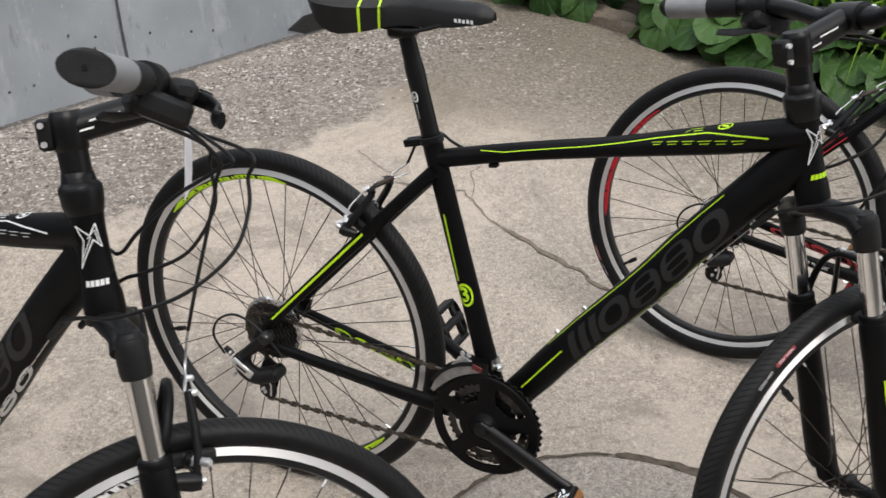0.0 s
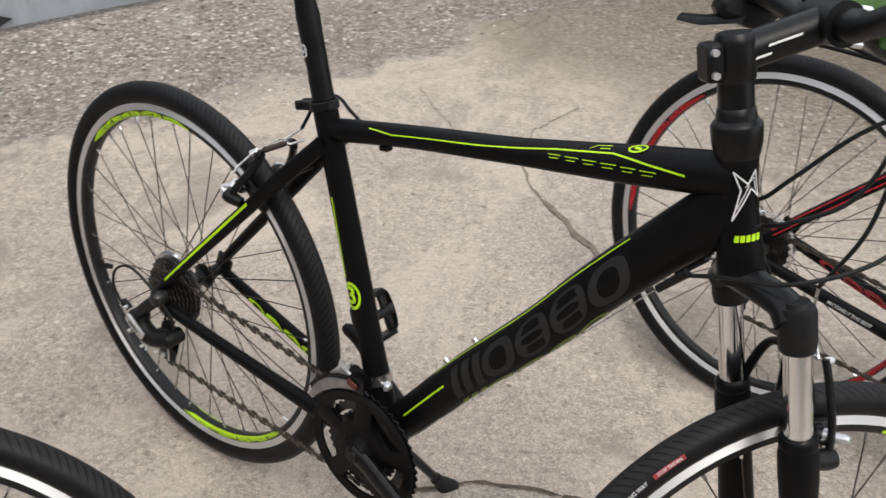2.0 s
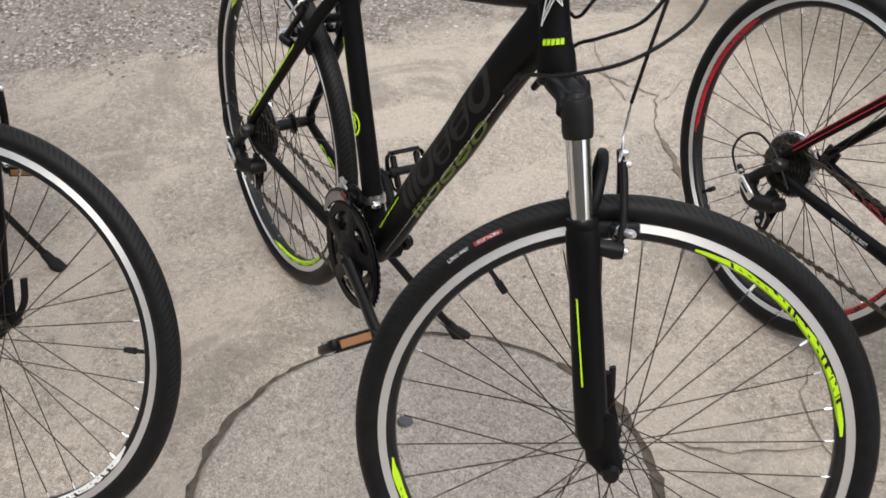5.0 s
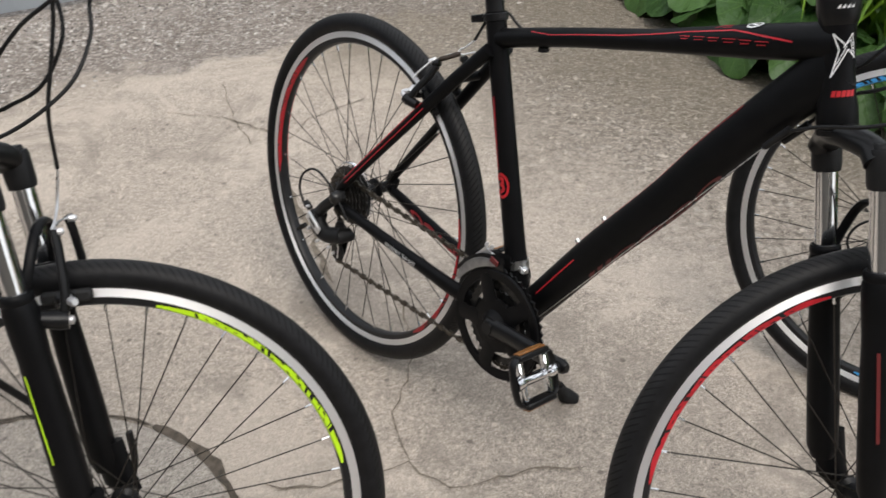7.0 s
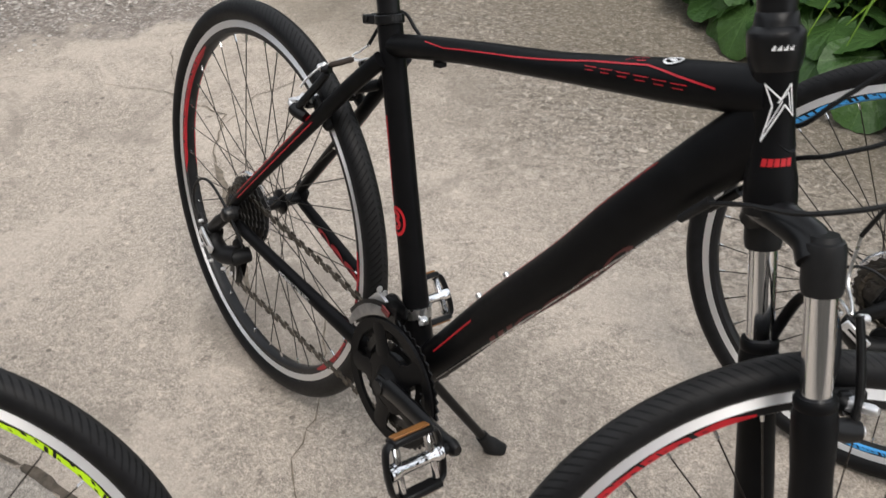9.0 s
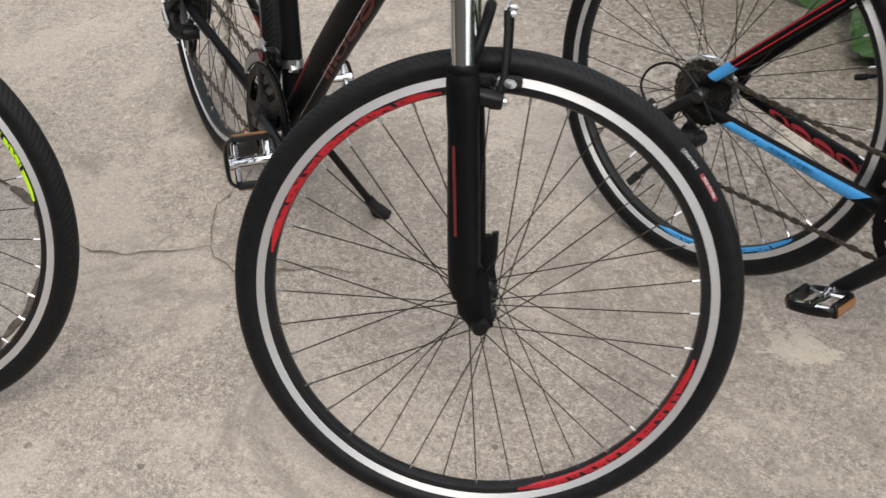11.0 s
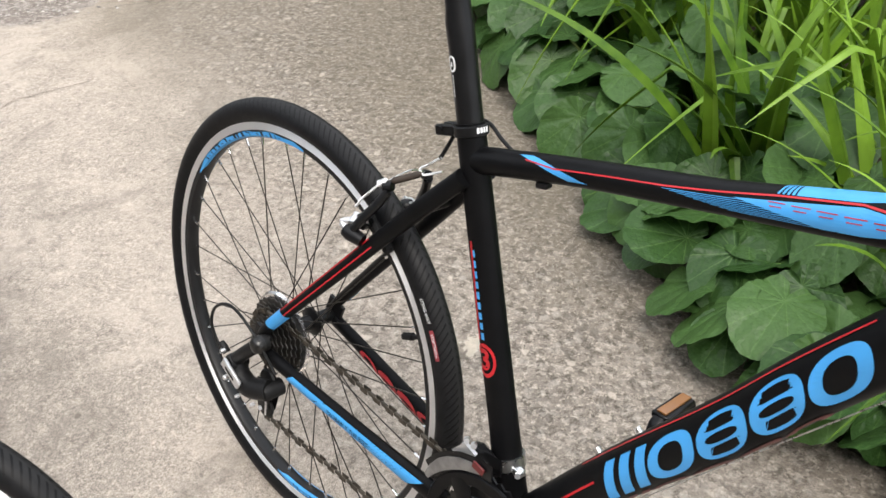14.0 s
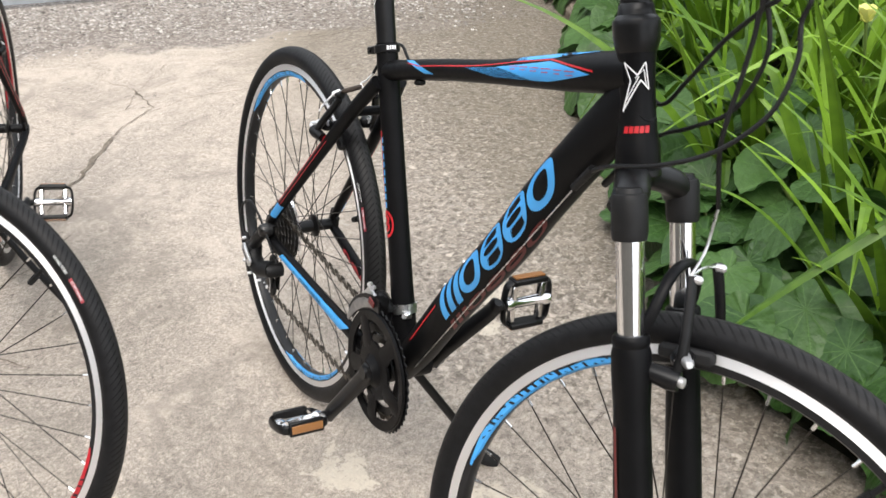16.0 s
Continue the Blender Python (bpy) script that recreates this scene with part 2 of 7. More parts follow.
        col = mix(mth("MULTIPLY", mth("MULTIPLY", dots, agg_m), 0.72), col, (0.105, 0.090, 0.074))
        col = mix(mth("MULTIPLY", mth("MULTIPLY", lights, agg_m), 0.75), col, times(light, 1.25))
        # knocked-out pits about a centimetre wide, with pale chips between them
        vp = n.new("ShaderNodeTexVoronoi")
        vp.inputs["Scale"].default_value = 44
        l.new(shaken.outputs[0], vp.inputs["Vector"])
        sp2 = n.new("ShaderNodeSeparateColor")
        l.new(vp.outputs["Color"], sp2.inputs[0])
        blob = rng(mth("SUBTRACT", vp.outputs["Distance"], mth("MULTIPLY", sp2.outputs[2], 0.22)), 0.08, 0.22, 1.0, 0.0)
        pitted = mth("MULTIPLY", mth("MULTIPLY", blob, agg_m), mth("LESS_THAN", sp2.outputs[0], 0.34))
        col = mix(mth("MULTIPLY", pitted, 0.55), col, times(dark, 0.42))
        col = mix(mth("MULTIPLY", mth("MULTIPLY", blob, agg_m), mth("MULTIPLY", mth("GREATER_THAN", sp2.outputs[0], 0.84), 0.6)), col, times(light, 1.4))
        height = mth("SUBTRACT", height, mth("MULTIPLY", pitted, 0.9))
        # spilled pale cement, ragged and broken through
        torn = mth("MULTIPLY", mth("SUBTRACT", nz(15, 8, 0.72, 0.5), 0.5), 0.30)
        for cx, cy, cr in ((2.325, 1.505, 0.115), (2.01, 1.492, 0.050), (1.965, 2.15, 0.040), (2.040, 2.03, 0.022)):
            dx, dy = mth("SUBTRACT", x, cx), mth("SUBTRACT", y, cy)
            far = mth("ADD", mth("SQRT", mth("ADD", mth("MULTIPLY", dx, dx), mth("MULTIPLY", dy, dy))), torn)
            spill = mth("MULTIPLY", rng(far, cr * 0.86, cr * 1.05, 0.78, 0.0), rng(nz(55, 6, 0.75), 0.36, 0.46, 0.35, 1.0))
            col = mix(spill, col, (light[0] * 1.28, light[1] * 1.32, light[2] * 1.28))
        wet = mth("MULTIPLY", rng(mth("ADD", to_bed, mth("MULTIPLY", wob, 0.7)), 2.2, 2.95, 0.0, 0.45), rng(corner, 2.9, 3.5))
        col = mix(wet, col, (dark[0] * 0.42, dark[1] * 0.41, dark[2] * 0.33))
        height = mth("ADD", height, mth("MULTIPLY", rough_m, mth("MULTIPLY", gap, -1.6)))
        height = mth("SUBTRACT", height, mth("MULTIPLY", dots, mth("MULTIPLY", agg_m, 0.6)))
        height = mth("SUBTRACT", height, mth("MULTIPLY", vb.outputs["Distance"], mth("MULTIPLY", shown, 1.2)))
    l.new(col, b.inputs["Base Color"])
    bp = n.new("ShaderNodeBump")
    bp.inputs["Strength"].default_value = 0.6
    bp.inputs["Distance"].default_value = 0.006
    l.new(height, bp.inputs["Height"])
    bp2 = n.new("ShaderNodeBump")
    bp2.inputs["Strength"].default_value = 0.4
    bp2.inputs["Distance"].default_value = 0.02
    l.new(mottle, bp2.inputs["Height"])
    l.new(bp.outputs[0], bp2.inputs["Normal"])
    l.new(bp2.outputs[0], b.inputs["Normal"])
    return m


def leaf_material(name, a, b_, rough=0.42, vein=0.0):
    """A leaf: colour varied from leaf to leaf and along the blade, with some light coming through."""
    m = bpy.data.materials.new(name)
    m.use_nodes = True
    n, l = m.node_tree.nodes, m.node_tree.links
    b = n["Principled BSDF"]
    b.inputs["Roughness"].default_value = rough
    b.inputs["Specular IOR Level"].default_value = 0.32
    oi = n.new("ShaderNodeObjectInfo")
    tc = n.new("ShaderNodeTexCoord")
    t = n.new("ShaderNodeTexNoise")
    t.inputs["Scale"].default_value = 22
    l.new(tc.outputs["Object"], t.inputs["Vector"])
    ad = n.new("ShaderNodeMath")
    ad.operation = "ADD"
    l.new(oi.outputs["Random"], ad.inputs[0])
    l.new(t.outputs[0], ad.inputs[1])
    mr = n.new("ShaderNodeMapRange")
    mr.inputs[1].default_value, mr.inputs[2].default_value = 0.3, 1.5
    l.new(ad.outputs[0], mr.inputs[0])
    mx = n.new("ShaderNodeMix")
    mx.data_type = "RGBA"
    mx.inputs[6].default_value, mx.inputs[7].default_value = (*a, 1), (*b_, 1)
    l.new(mr.outputs[0], mx.inputs[0])
    l.new(mx.outputs[2], b.inputs["Base Color"])
    tr = n.new("ShaderNodeBsdfTranslucent")
    l.new(mx.outputs[2], tr.inputs["Color"])
    ms = n.new("ShaderNodeMixShader")
    ms.inputs[0].default_value = 0.16
    l.new(b.outputs[0], ms.inputs[1])
    l.new(tr.outputs[0], ms.inputs[2])
    l.new(ms.outputs[0], n["Material Output"].inputs["Surface"])
    if vein:
        sp = n.new("ShaderNodeSeparateXYZ")
        l.new(tc.outputs["Object"], sp.inputs[0])

        def mth(op, p, q=None):
            k = n.new("ShaderNodeMath")
            k.operation = op
            for i, v in enumerate((p, q)):
                if isinstance(v, (int, float)):
                    k.inputs[i].default_value = v
                elif v is not None:
                    l.new(v, k.inputs[i])
            return k.outputs[0]
        ang = mth("ARCTAN2", sp.outputs[1], mth("ADD", sp.outputs[0], 0.0))
        rad = mth("SQRT", mth("ADD", mth("MULTIPLY", sp.outputs[0], sp.outputs[0]), mth("MULTIPLY", sp.outputs[1], sp.outputs[1])))
        line = mth("MULTIPLY", mth("ABSOLUTE", mth("SINE", mth("ADD", mth("MULTIPLY", ang, 6.0), mth("MULTIPLY", t.outputs[0], 0.5)))), mth("ADD", rad, 0.02))
        vm = n.new("ShaderNodeMapRange")
        vm.inputs[1].default_value, vm.inputs[2].default_value, vm.inputs[3].default_value, vm.inputs[4].default_value = 0.004, 0.060, 0.60, 0.0
        l.new(line, vm.inputs[0])
        m2 = n.new("ShaderNodeMix")
        m2.data_type = "RGBA"
        l.new(vm.outputs[0], m2.inputs[0])
        l.new(mx.outputs[2], m2.inputs[6])
        m2.inputs[7].default_value = (b_[0] * 1.7, b_[1] * 1.55, b_[2] * 1.7, 1)
        l.new(m2.outputs[2], b.inputs["Base Color"])
    bp = n.new("ShaderNodeBump")
    bp.inputs["Strength"].default_value = 0.55 if vein else 0.3
    bp.inputs["Distance"].default_value = 0.009 if vein else 0.002
    t4 = n.new("ShaderNodeTexNoise")
    t4.inputs["Scale"].default_value = 9 if vein else 1
    ribs = n.new("ShaderNodeMapping")
    ribs.inputs["Scale"].default_value = (1, 1, 1) if vein else (4, 330, 4)
    l.new(tc.outputs["Object"], ribs.inputs["Vector"])
    l.new(ribs.outputs[0], t4.inputs["Vector"])
    l.new(t4.outputs[0], bp.inputs["Height"])
    l.new(bp.outputs[0], b.inputs["Normal"])
    return m


M = dict(
    frame=material("matt_black_paint", (0.004, 0.004, 0.0045), 0.42, var=0.15, scale=40, spec=0.12),
    tyre=rubber_tread(),
    rim=material("black_rim", (0.009, 0.009, 0.010), 0.42, var=0.2, spec=0.35),
    track=material("brushed_aluminium", (0.90, 0.90, 0.91), 0.58, metal=0.8),
    spoke=material("dark_steel_spoke", (0.045, 0.04, 0.035), 0.35, metal=0.8),
    nipple=material("silver_nipple", (0.8, 0.8, 0.8), 0.25, metal=1.0),
    chrome=material("chrome", (0.82, 0.82, 0.83), 0.09, metal=1.0),
    steel=material("bright_steel", (0.68, 0.68, 0.68), 0.28, metal=1.0, var=0.1),
    black=material("black_anodised", (0.006, 0.006, 0.0065), 0.34, var=0.2, scale=60, spec=0.26),
    plastic=material("black_plastic", (0.009, 0.009, 0.0095), 0.48, var=0.2, scale=50, bump=0.15, bump_scale=700, spec=0.24),
    rubber=material("black_rubber", (0.012, 0.012, 0.0125), 0.7, var=0.2, bump=0.3, bump_scale=500, spec=0.3),
    boot=material("brown_rubber", (0.046, 0.035, 0.028), 0.65, var=0.2, spec=0.3),
    grey=material("grey_rubber", (0.22, 0.225, 0.235), 0.65, var=0.1, bump=0.2, bump_scale=400),
    ringsteel=material("dark_chainring_steel", (0.048, 0.047, 0.046), 0.30, metal=0.8, var=0.3, scale=90),
    chain=material("oiled_chain_steel", (0.095, 0.083, 0.068), 0.42, metal=0.85, var=0.4, scale=120),
    cassette=material("dark_sprocket_steel", (0.07, 0.065, 0.06), 0.38, metal=0.8, var=0.3, scale=80),
    cagesteel=material("grey_cage_steel", (0.30, 0.30, 0.305), 0.36, metal=0.8, var=0.2, scale=60),
    plate=material("silver_plate", (0.70, 0.70, 0.71), 0.34, metal=0.75, var=0.08),
    clear=material("clear_plastic", (0.75, 0.75, 0.78), 0.15),
    white=material("white_print", (0.78, 0.78, 0.78), 0.45),
    lime=material("lime_print", (0.50, 0.80, 0.012), 0.42, var=0.06),
    red=material("red_print", (0.48, 0.013, 0.020), 0.42, var=0.06),
    crimson=material("crimson_print", (0.42, 0.011, 0.020), 0.42, var=0.12, scale=60),
    blue=material("blue_print", (0.055, 0.33, 0.72), 0.42, var=0.06),
    tyrepatch=material("dull_red_tyre_print", (0.23, 0.024, 0.034), 0.5, var=0.2),
    tyrered=material("faded_red_print", (0.36, 0.022, 0.030), 0.5, var=0.15),
    darkred=material("dark_red_print", (0.12, 0.014, 0.014), 0.45, var=0.1),
    darklime=material("olive_print", (0.16, 0.22, 0.012), 0.45, var=0.1),
    ghost=material("charcoal_print", (0.021, 0.021, 0.021), 0.5, spec=0.25),
    amber=material("amber_reflector", (0.26, 0.112, 0.032), 0.3, coat=0.4),
    saddle=material("saddle_vinyl", (0.009, 0.009, 0.010), 0.48, var=0.2, bump=0.3, bump_scale=900, spec=0.35),
    tag=material("white_plastic_tag", (0.75, 0.75, 0.8), 0.4),
)
M["clear"].node_tree.nodes["Principled BSDF"].inputs["Transmission Weight"].default_value = 0.97

tb = M["track"].node_tree
tb.nodes["Principled BSDF"].inputs["Anisotropic"].default_value = 0.9
tb.nodes["Principled BSDF"].inputs["Anisotropic Rotation"].default_value = 0.25
tan = tb.nodes.new("ShaderNodeTangent")
tan.direction_type, tan.axis = "RADIAL", "Y"
tb.links.new(tan.outputs[0], tb.nodes["Principled BSDF"].inputs["Tangent"])


# ---- mesh building ----
def vec(p):
    return Vector(p)


class Build:
    """Collects vertices and faces of one mesh, with a material index for each face."""

    def __init__(self):
        self.v, self.f, self.mi, self.uv = [], [], [], {}

    def add(self, verts, faces, mi=0):
        o = len(self.v)
        self.v += [tuple(p) for p in verts]
        self.f += [tuple(i + o for i in f) for f in faces]
        self.mi += [mi] * len(faces)
        return self

    def mesh(self, name, mats, smooth=True):
        me = bpy.data.meshes.new(name)
        me.from_pydata(self.v, [], self.f)
        for m in mats:
            me.materials.append(m)
        me.polygons.foreach_set("material_index", self.mi)
        me.polygons.foreach_set("use_smooth", [smooth] * len(self.f))
        me.update()
        if smooth:
            me.set_sharp_from_angle(angle=radians(38))
        return me


def part(name, b, mats, parent, label="", smooth=True, basis=None):
    """Links a built mesh as one object under a thing or under a part."""
    if not isinstance(mats, (list, tuple)):
        mats = [mats]
    me = b if isinstance(b, bpy.types.Mesh) else b.mesh(name, mats, smooth)
    ob = new(name, me)
    ob.parent = parent
    if basis is not None:
        ob.matrix_basis = basis
    if label:
        tagged(ob, label)
    return ob


def sweep(b, path, radii, n=12, side=None, caps=True, mi=0, phase=0.0):
    """A tube along path. radii: one number, or one for each point, each a number or (across, upright). side: the way of 'across'."""
    pts = [vec(p) for p in path]
    if not isinstance(radii, (list, tuple)) or (len(radii) == 2 and len(pts) != 2 and not isinstance(radii[0], (list, tuple))):
        radii = [radii] * len(pts)
    rings = []
    prev = vec(side) if side is not None else None
    for i, p in enumerate(pts):
        d = (pts[min(i + 1, len(pts) - 1)] - pts[max(i - 1, 0)]).normalized()
        if prev is None:
            prev = d.orthogonal()
        s = (prev - d * prev.dot(d)).normalized()
        u = d.cross(s)
        if side is None:
            prev = s
        r = radii[i]
        ra, rb = r if isinstance(r, (list, tuple)) else (r, r)
        rings.append([p + s * (ra * math.cos(2 * math.pi * k / n + phase)) + u * (rb * math.sin(2 * math.pi * k / n + phase)) for k in range(n)])
    verts = [q for r in rings for q in r]
    faces = [(i * n + k, i * n + (k + 1) % n, (i + 1) * n + (k + 1) % n, (i + 1) * n + k) for i in range(len(pts) - 1) for k in range(n)]
    if caps:
        faces += [tuple(range(n - 1, -1, -1)), tuple(range((len(pts) - 1) * n, len(pts) * n))]
    b.add(verts, faces, mi)
    return b


def lathe(b, profile, centre=(0, 0, 0), axis="y", n=32, mi=0, closed=False, m=None):
    """Turns a profile of (radius, along) about an axis."""
    pr = list(profile) + ([profile[0]] if closed else [])
    c = vec(centre)

    def ring(r, h):
        out = []
        for k in range(n):
            a = 2 * math.pi * k / n
            x, y = r * math.cos(a), r * math.sin(a)
            p = {"y": (x, h, y), "z": (x, y, h), "x": (h, x, y)}[axis]
            p = c + vec(p)
            out.append(m @ p if m is not None else p)
        return out
    vs = [q for r, h in pr for q in ring(r, h)]
    b.add(vs, [(i * n + k, i * n + (k + 1) % n, (i + 1) * n + (k + 1) % n, (i + 1) * n + k) for i in range(len(pr) - 1) for k in range(n)], mi)
    return b


def block(b, centre, size, m=None, bevel=0.15, mi=0):
    """A box with chamfered edges, turned by m."""
    hx, hy, hz = [s / 2 for s in size]
    c = min(hx, hy, hz) * 2 * bevel
    vs, idx = [], {}
    for sx in (-1, 1):
        for sy in (-1, 1):
            for sz in (-1, 1):
                for ax in range(3):
                    p = [sx * (hx - c), sy * (hy - c), sz * (hz - c)]
                    p[ax] = (sx * hx, sy * hy, sz * hz)[ax]
                    idx[(sx, sy, sz, ax)] = len(vs)
                    vs.append(vec(p))
    fs = []
    for ax in range(3):
        o1, o2 = [a for a in range(3) if a != ax]
        for sg in (-1, 1):
            q = []
            for s1, s2 in ((-1, -1), (1, -1), (1, 1), (-1, 1)):
                k = [0, 0, 0]
                k[ax], k[o1], k[o2] = sg, s1, s2
                q.append(idx[(*k, ax)])
            fs.append(tuple(q))
        for s1 in (-1, 1):
            for s2 in (-1, 1):
                q = []
                for sg, which in ((-1, o1), (1, o1), (1, o2), (-1, o2)):
                    k = [0, 0, 0]
                    k[ax], k[o1], k[o2] = sg, s1, s2
                    q.append(idx[(*k, which)])
                fs.append(tuple(q))
    for sx in (-1, 1):
        for sy in (-1, 1):
            for sz in (-1, 1):
                fs.append(tuple(idx[(sx, sy, sz, a)] for a in range(3)))
    out = []
    for f in fs:
        a, b_, c_ = vs[f[0]], vs[f[1]], vs[f[2]]
        mid = sum((vs[i] for i in f), Vector()) / len(f)
        out.append(f if (b_ - a).cross(c_ - a).dot(mid) > 0 else tuple(reversed(f)))
    tm = (Matrix.Translation(centre) @ (m if m is not None else Matrix()))
    b.add([tm @ v for v in vs], out, mi)
    return b


def smooth_path(pts, steps=8):
    """A smooth curve through the points."""
    p = [vec(q) for q in pts]
    p = [p[0] * 2 - p[1]] + p + [p[-1] * 2 - p[-2]]
    out = []
    for i in range(1, len(p) - 2):
        for k in range(steps):
            t = k / steps
            a, b_, c, d = p[i - 1], p[i], p[i + 1], p[i + 2]
            out.append(0.5 * ((2 * b_) + (c - a) * t + (2 * a - 5 * b_ + 4 * c - d) * t * t + (3 * b_ - a - 3 * c + d) * t ** 3))
    out.append(p[-2])
    return out


class Tube:
    """A frame tube whose surface takes prints: place(s, turn) is s metres along it and turn degrees round it
    (180: the drive side, 90: the top, 270: the underside)."""

    def __init__(self, pts, radii, steps=6):
        self.p = smooth_path(pts, steps)
        k = (len(pts) - 1) * steps
        self.r = []
        for i in range(k + 1):
            j, t = min(i // steps, len(pts) - 2), 0
            t = (i - j * steps) / steps
            self.r.append(tuple(radii[j][q] * (1 - t) + radii[j + 1][q] * t for q in (0, 1)))
        self.s = [0.0]
        for a, c in zip(self.p, self.p[1:]):
            self.s.append(self.s[-1] + (c - a).length)

    def build(self, n=20):
        return sweep(Build(), self.p, self.r, n, side=(0, 1, 0))

    def place(self, s, turn, lift=0.0005):
        s = max(0.0, min(self.s[-1] - 1e-6, s))
        i = next(j for j in range(len(self.s) - 1) if self.s[j + 1] > s)
        t = (s - self.s[i]) / (self.s[i + 1] - self.s[i])
        c = self.p[i].lerp(self.p[i + 1], t)
        d = (self.p[i + 1] - self.p[i]).normalized()
        side = vec((0, 1, 0))
        side = (side - d * side.dot(d)).normalized()
        up = d.cross(side)
        if up.z < 0 and abs(d.z) < 0.99:
            up = -up
        ra, rb = (self.r[i][q] * (1 - t) + self.r[i + 1][q] * t + lift for q in (0, 1))
        a = radians(turn)
        return c + side * (ra * math.cos(a)) + up * (rb * math.sin(a))

    def patch(self, b, quad, nu=6, nv=4, mi=0, lift=0.0005):
        """A four-cornered print: corners as (s, turn)."""
        (a0, a1), (b0, b1), (c0, c1), (d0, d1) = quad
        vs = []
        for i in range(nu + 1):
            u = i / nu
            for j in range(nv + 1):
                v = j / nv
                s = (a0 * (1 - u) + b0 * u) * (1 - v) + (d0 * (1 - u) + c0 * u) * v
                g = (a1 * (1 - u) + b1 * u) * (1 - v) + (d1 * (1 - u) + c1 * u) * v
                vs.append(self.place(s, g, lift))
        w = nv + 1
        b.add(vs, [(i * w + j, (i + 1) * w + j, (i + 1) * w + j + 1, i * w + j + 1) for i in range(nu) for j in range(nv)], mi)
        return b

    def stripe(self, b, line, width, mi=0, lift=0.0007):
        """A thin printed line through points (s, turn); width in degrees of turn."""
        for (s0, g0), (s1, g1) in zip(line, line[1:]):
            self.patch(b, ((s0, g0 - width / 2), (s1, g1 - width / 2), (s1, g1 + width / 2), (s0, g0 + width / 2)), max(2, int((s1 - s0) / 0.02) + 1), 1, mi, lift)
        return b

    def logo(self, s0, s1, g0, g1, lean=0.35, count=5, lift=0.0006):
        """A row of plain slanted shapes from s0 to s1 and turn g0 to g1: three bars, then ovals, ringed or slotted. One build a shape."""
        w = (s1 - s0) / count
        sh = lean * w
        out = []
        for k in range(count):
            a, z = s0 + k * w + 0.03 * w, s0 + (k + 1) * w - 0.03 * w
            b = Build()

            def at(f, g):
                return (a + (z - a) * f + sh * (g - 0.5), g0 + (g1 - g0) * g)
            if k == 0:
                for f0, f1, h0, h1 in ((0.0, 0.24, 0.0, 1.0), (0.38, 0.62, 0.0, 1.0), (0.76, 1.0, 0.0, 1.0)):
                    self.patch(b, (at(f0, h0), at(f1, h0), at(f1, h1), at(f0, h1)), 3, 8, 0, lift)
                out.append(b)
                continue
            n, ringed = 32, k in (1, count - 1)
            outer, inner = [], []
            for q in range(n):
                t = 2 * math.pi * q / n
                c, s = math.cos(t), math.sin(t)
                x, y = math.copysign(abs(c) ** 0.85, c), math.copysign(abs(s) ** 0.85, s)
                outer.append(self.place(*at(0.5 + 0.5 * x, 0.5 + 0.5 * y), lift))
                u, v = (0.27 * x, 0.31 * y) if ringed else (0.32 * x, 0.10 * y)
                inner.append(self.place(*at(0.5 + u, 0.5 + v), lift))
            b.add(outer + inner, [(q, (q + 1) % n, n + (q + 1) % n, n + q) for q in range(n)])
            out.append(b)
        return out


def text_mesh(body, size, bold=0.0):
    """Flat lettering as a mesh in its own x-y plane, centred."""
    cu = bpy.data.curves.new("lettering", "FONT")
    cu.body, cu.size, cu.align_x, cu.align_y, cu.offset = body, size, "CENTER", "CENTER", bold
    ob = bpy.data.objects.new("lettering", cu)
    scene.collection.objects.link(ob)
    dg = bpy.context.evaluated_depsgraph_get()
    me = bpy.data.meshes.new_from_object(ob.evaluated_get(dg))
    vs, fs = [v.co.copy() for v in me.vertices], [tuple(p.vertices) for p in me.polygons]
    bpy.data.objects.remove(ob)
    bpy.data.curves.remove(cu)
    bpy.data.meshes.remove(me)
    return vs, fs


# ---- bicycles ----
R_TYRE = 0.346
REAR = vec((0, 0, R_TYRE))
FRONT = vec((1.071, 0, R_TYRE))
BB = vec((0.452, 0, 0.305))
HEAD_ANGLE = radians(72.15)
AXIS = vec((-math.cos(HEAD_ANGLE), 0, math.sin(HEAD_ANGLE)))
AXIS_FOOT = FRONT - vec((math.sin(HEAD_ANGLE), 0, math.cos(HEAD_ANGLE))) * 0.043


def on_axis(z, ahead=0.0, y=0.0):
    """A point at height z on the steering axis, moved ahead square to it."""
    p = AXIS_FOOT + AXIS * ((z - AXIS_FOOT.z) / AXIS.z)
    return p + vec((math.sin(HEAD_ANGLE), 0, math.cos(HEAD_ANGLE))) * ahead + vec((0, y, 0))


def axis_frame():
    """Turns z to the steering axis and x ahead."""
    ahead = vec((math.sin(HEAD_ANGLE), 0, math.cos(HEAD_ANGLE)))
    return Matrix((ahead, (0, 1, 0), AXIS)).transposed().to_4x4()


TYRE_C, TYRE_A = 0.3275, 0.0185


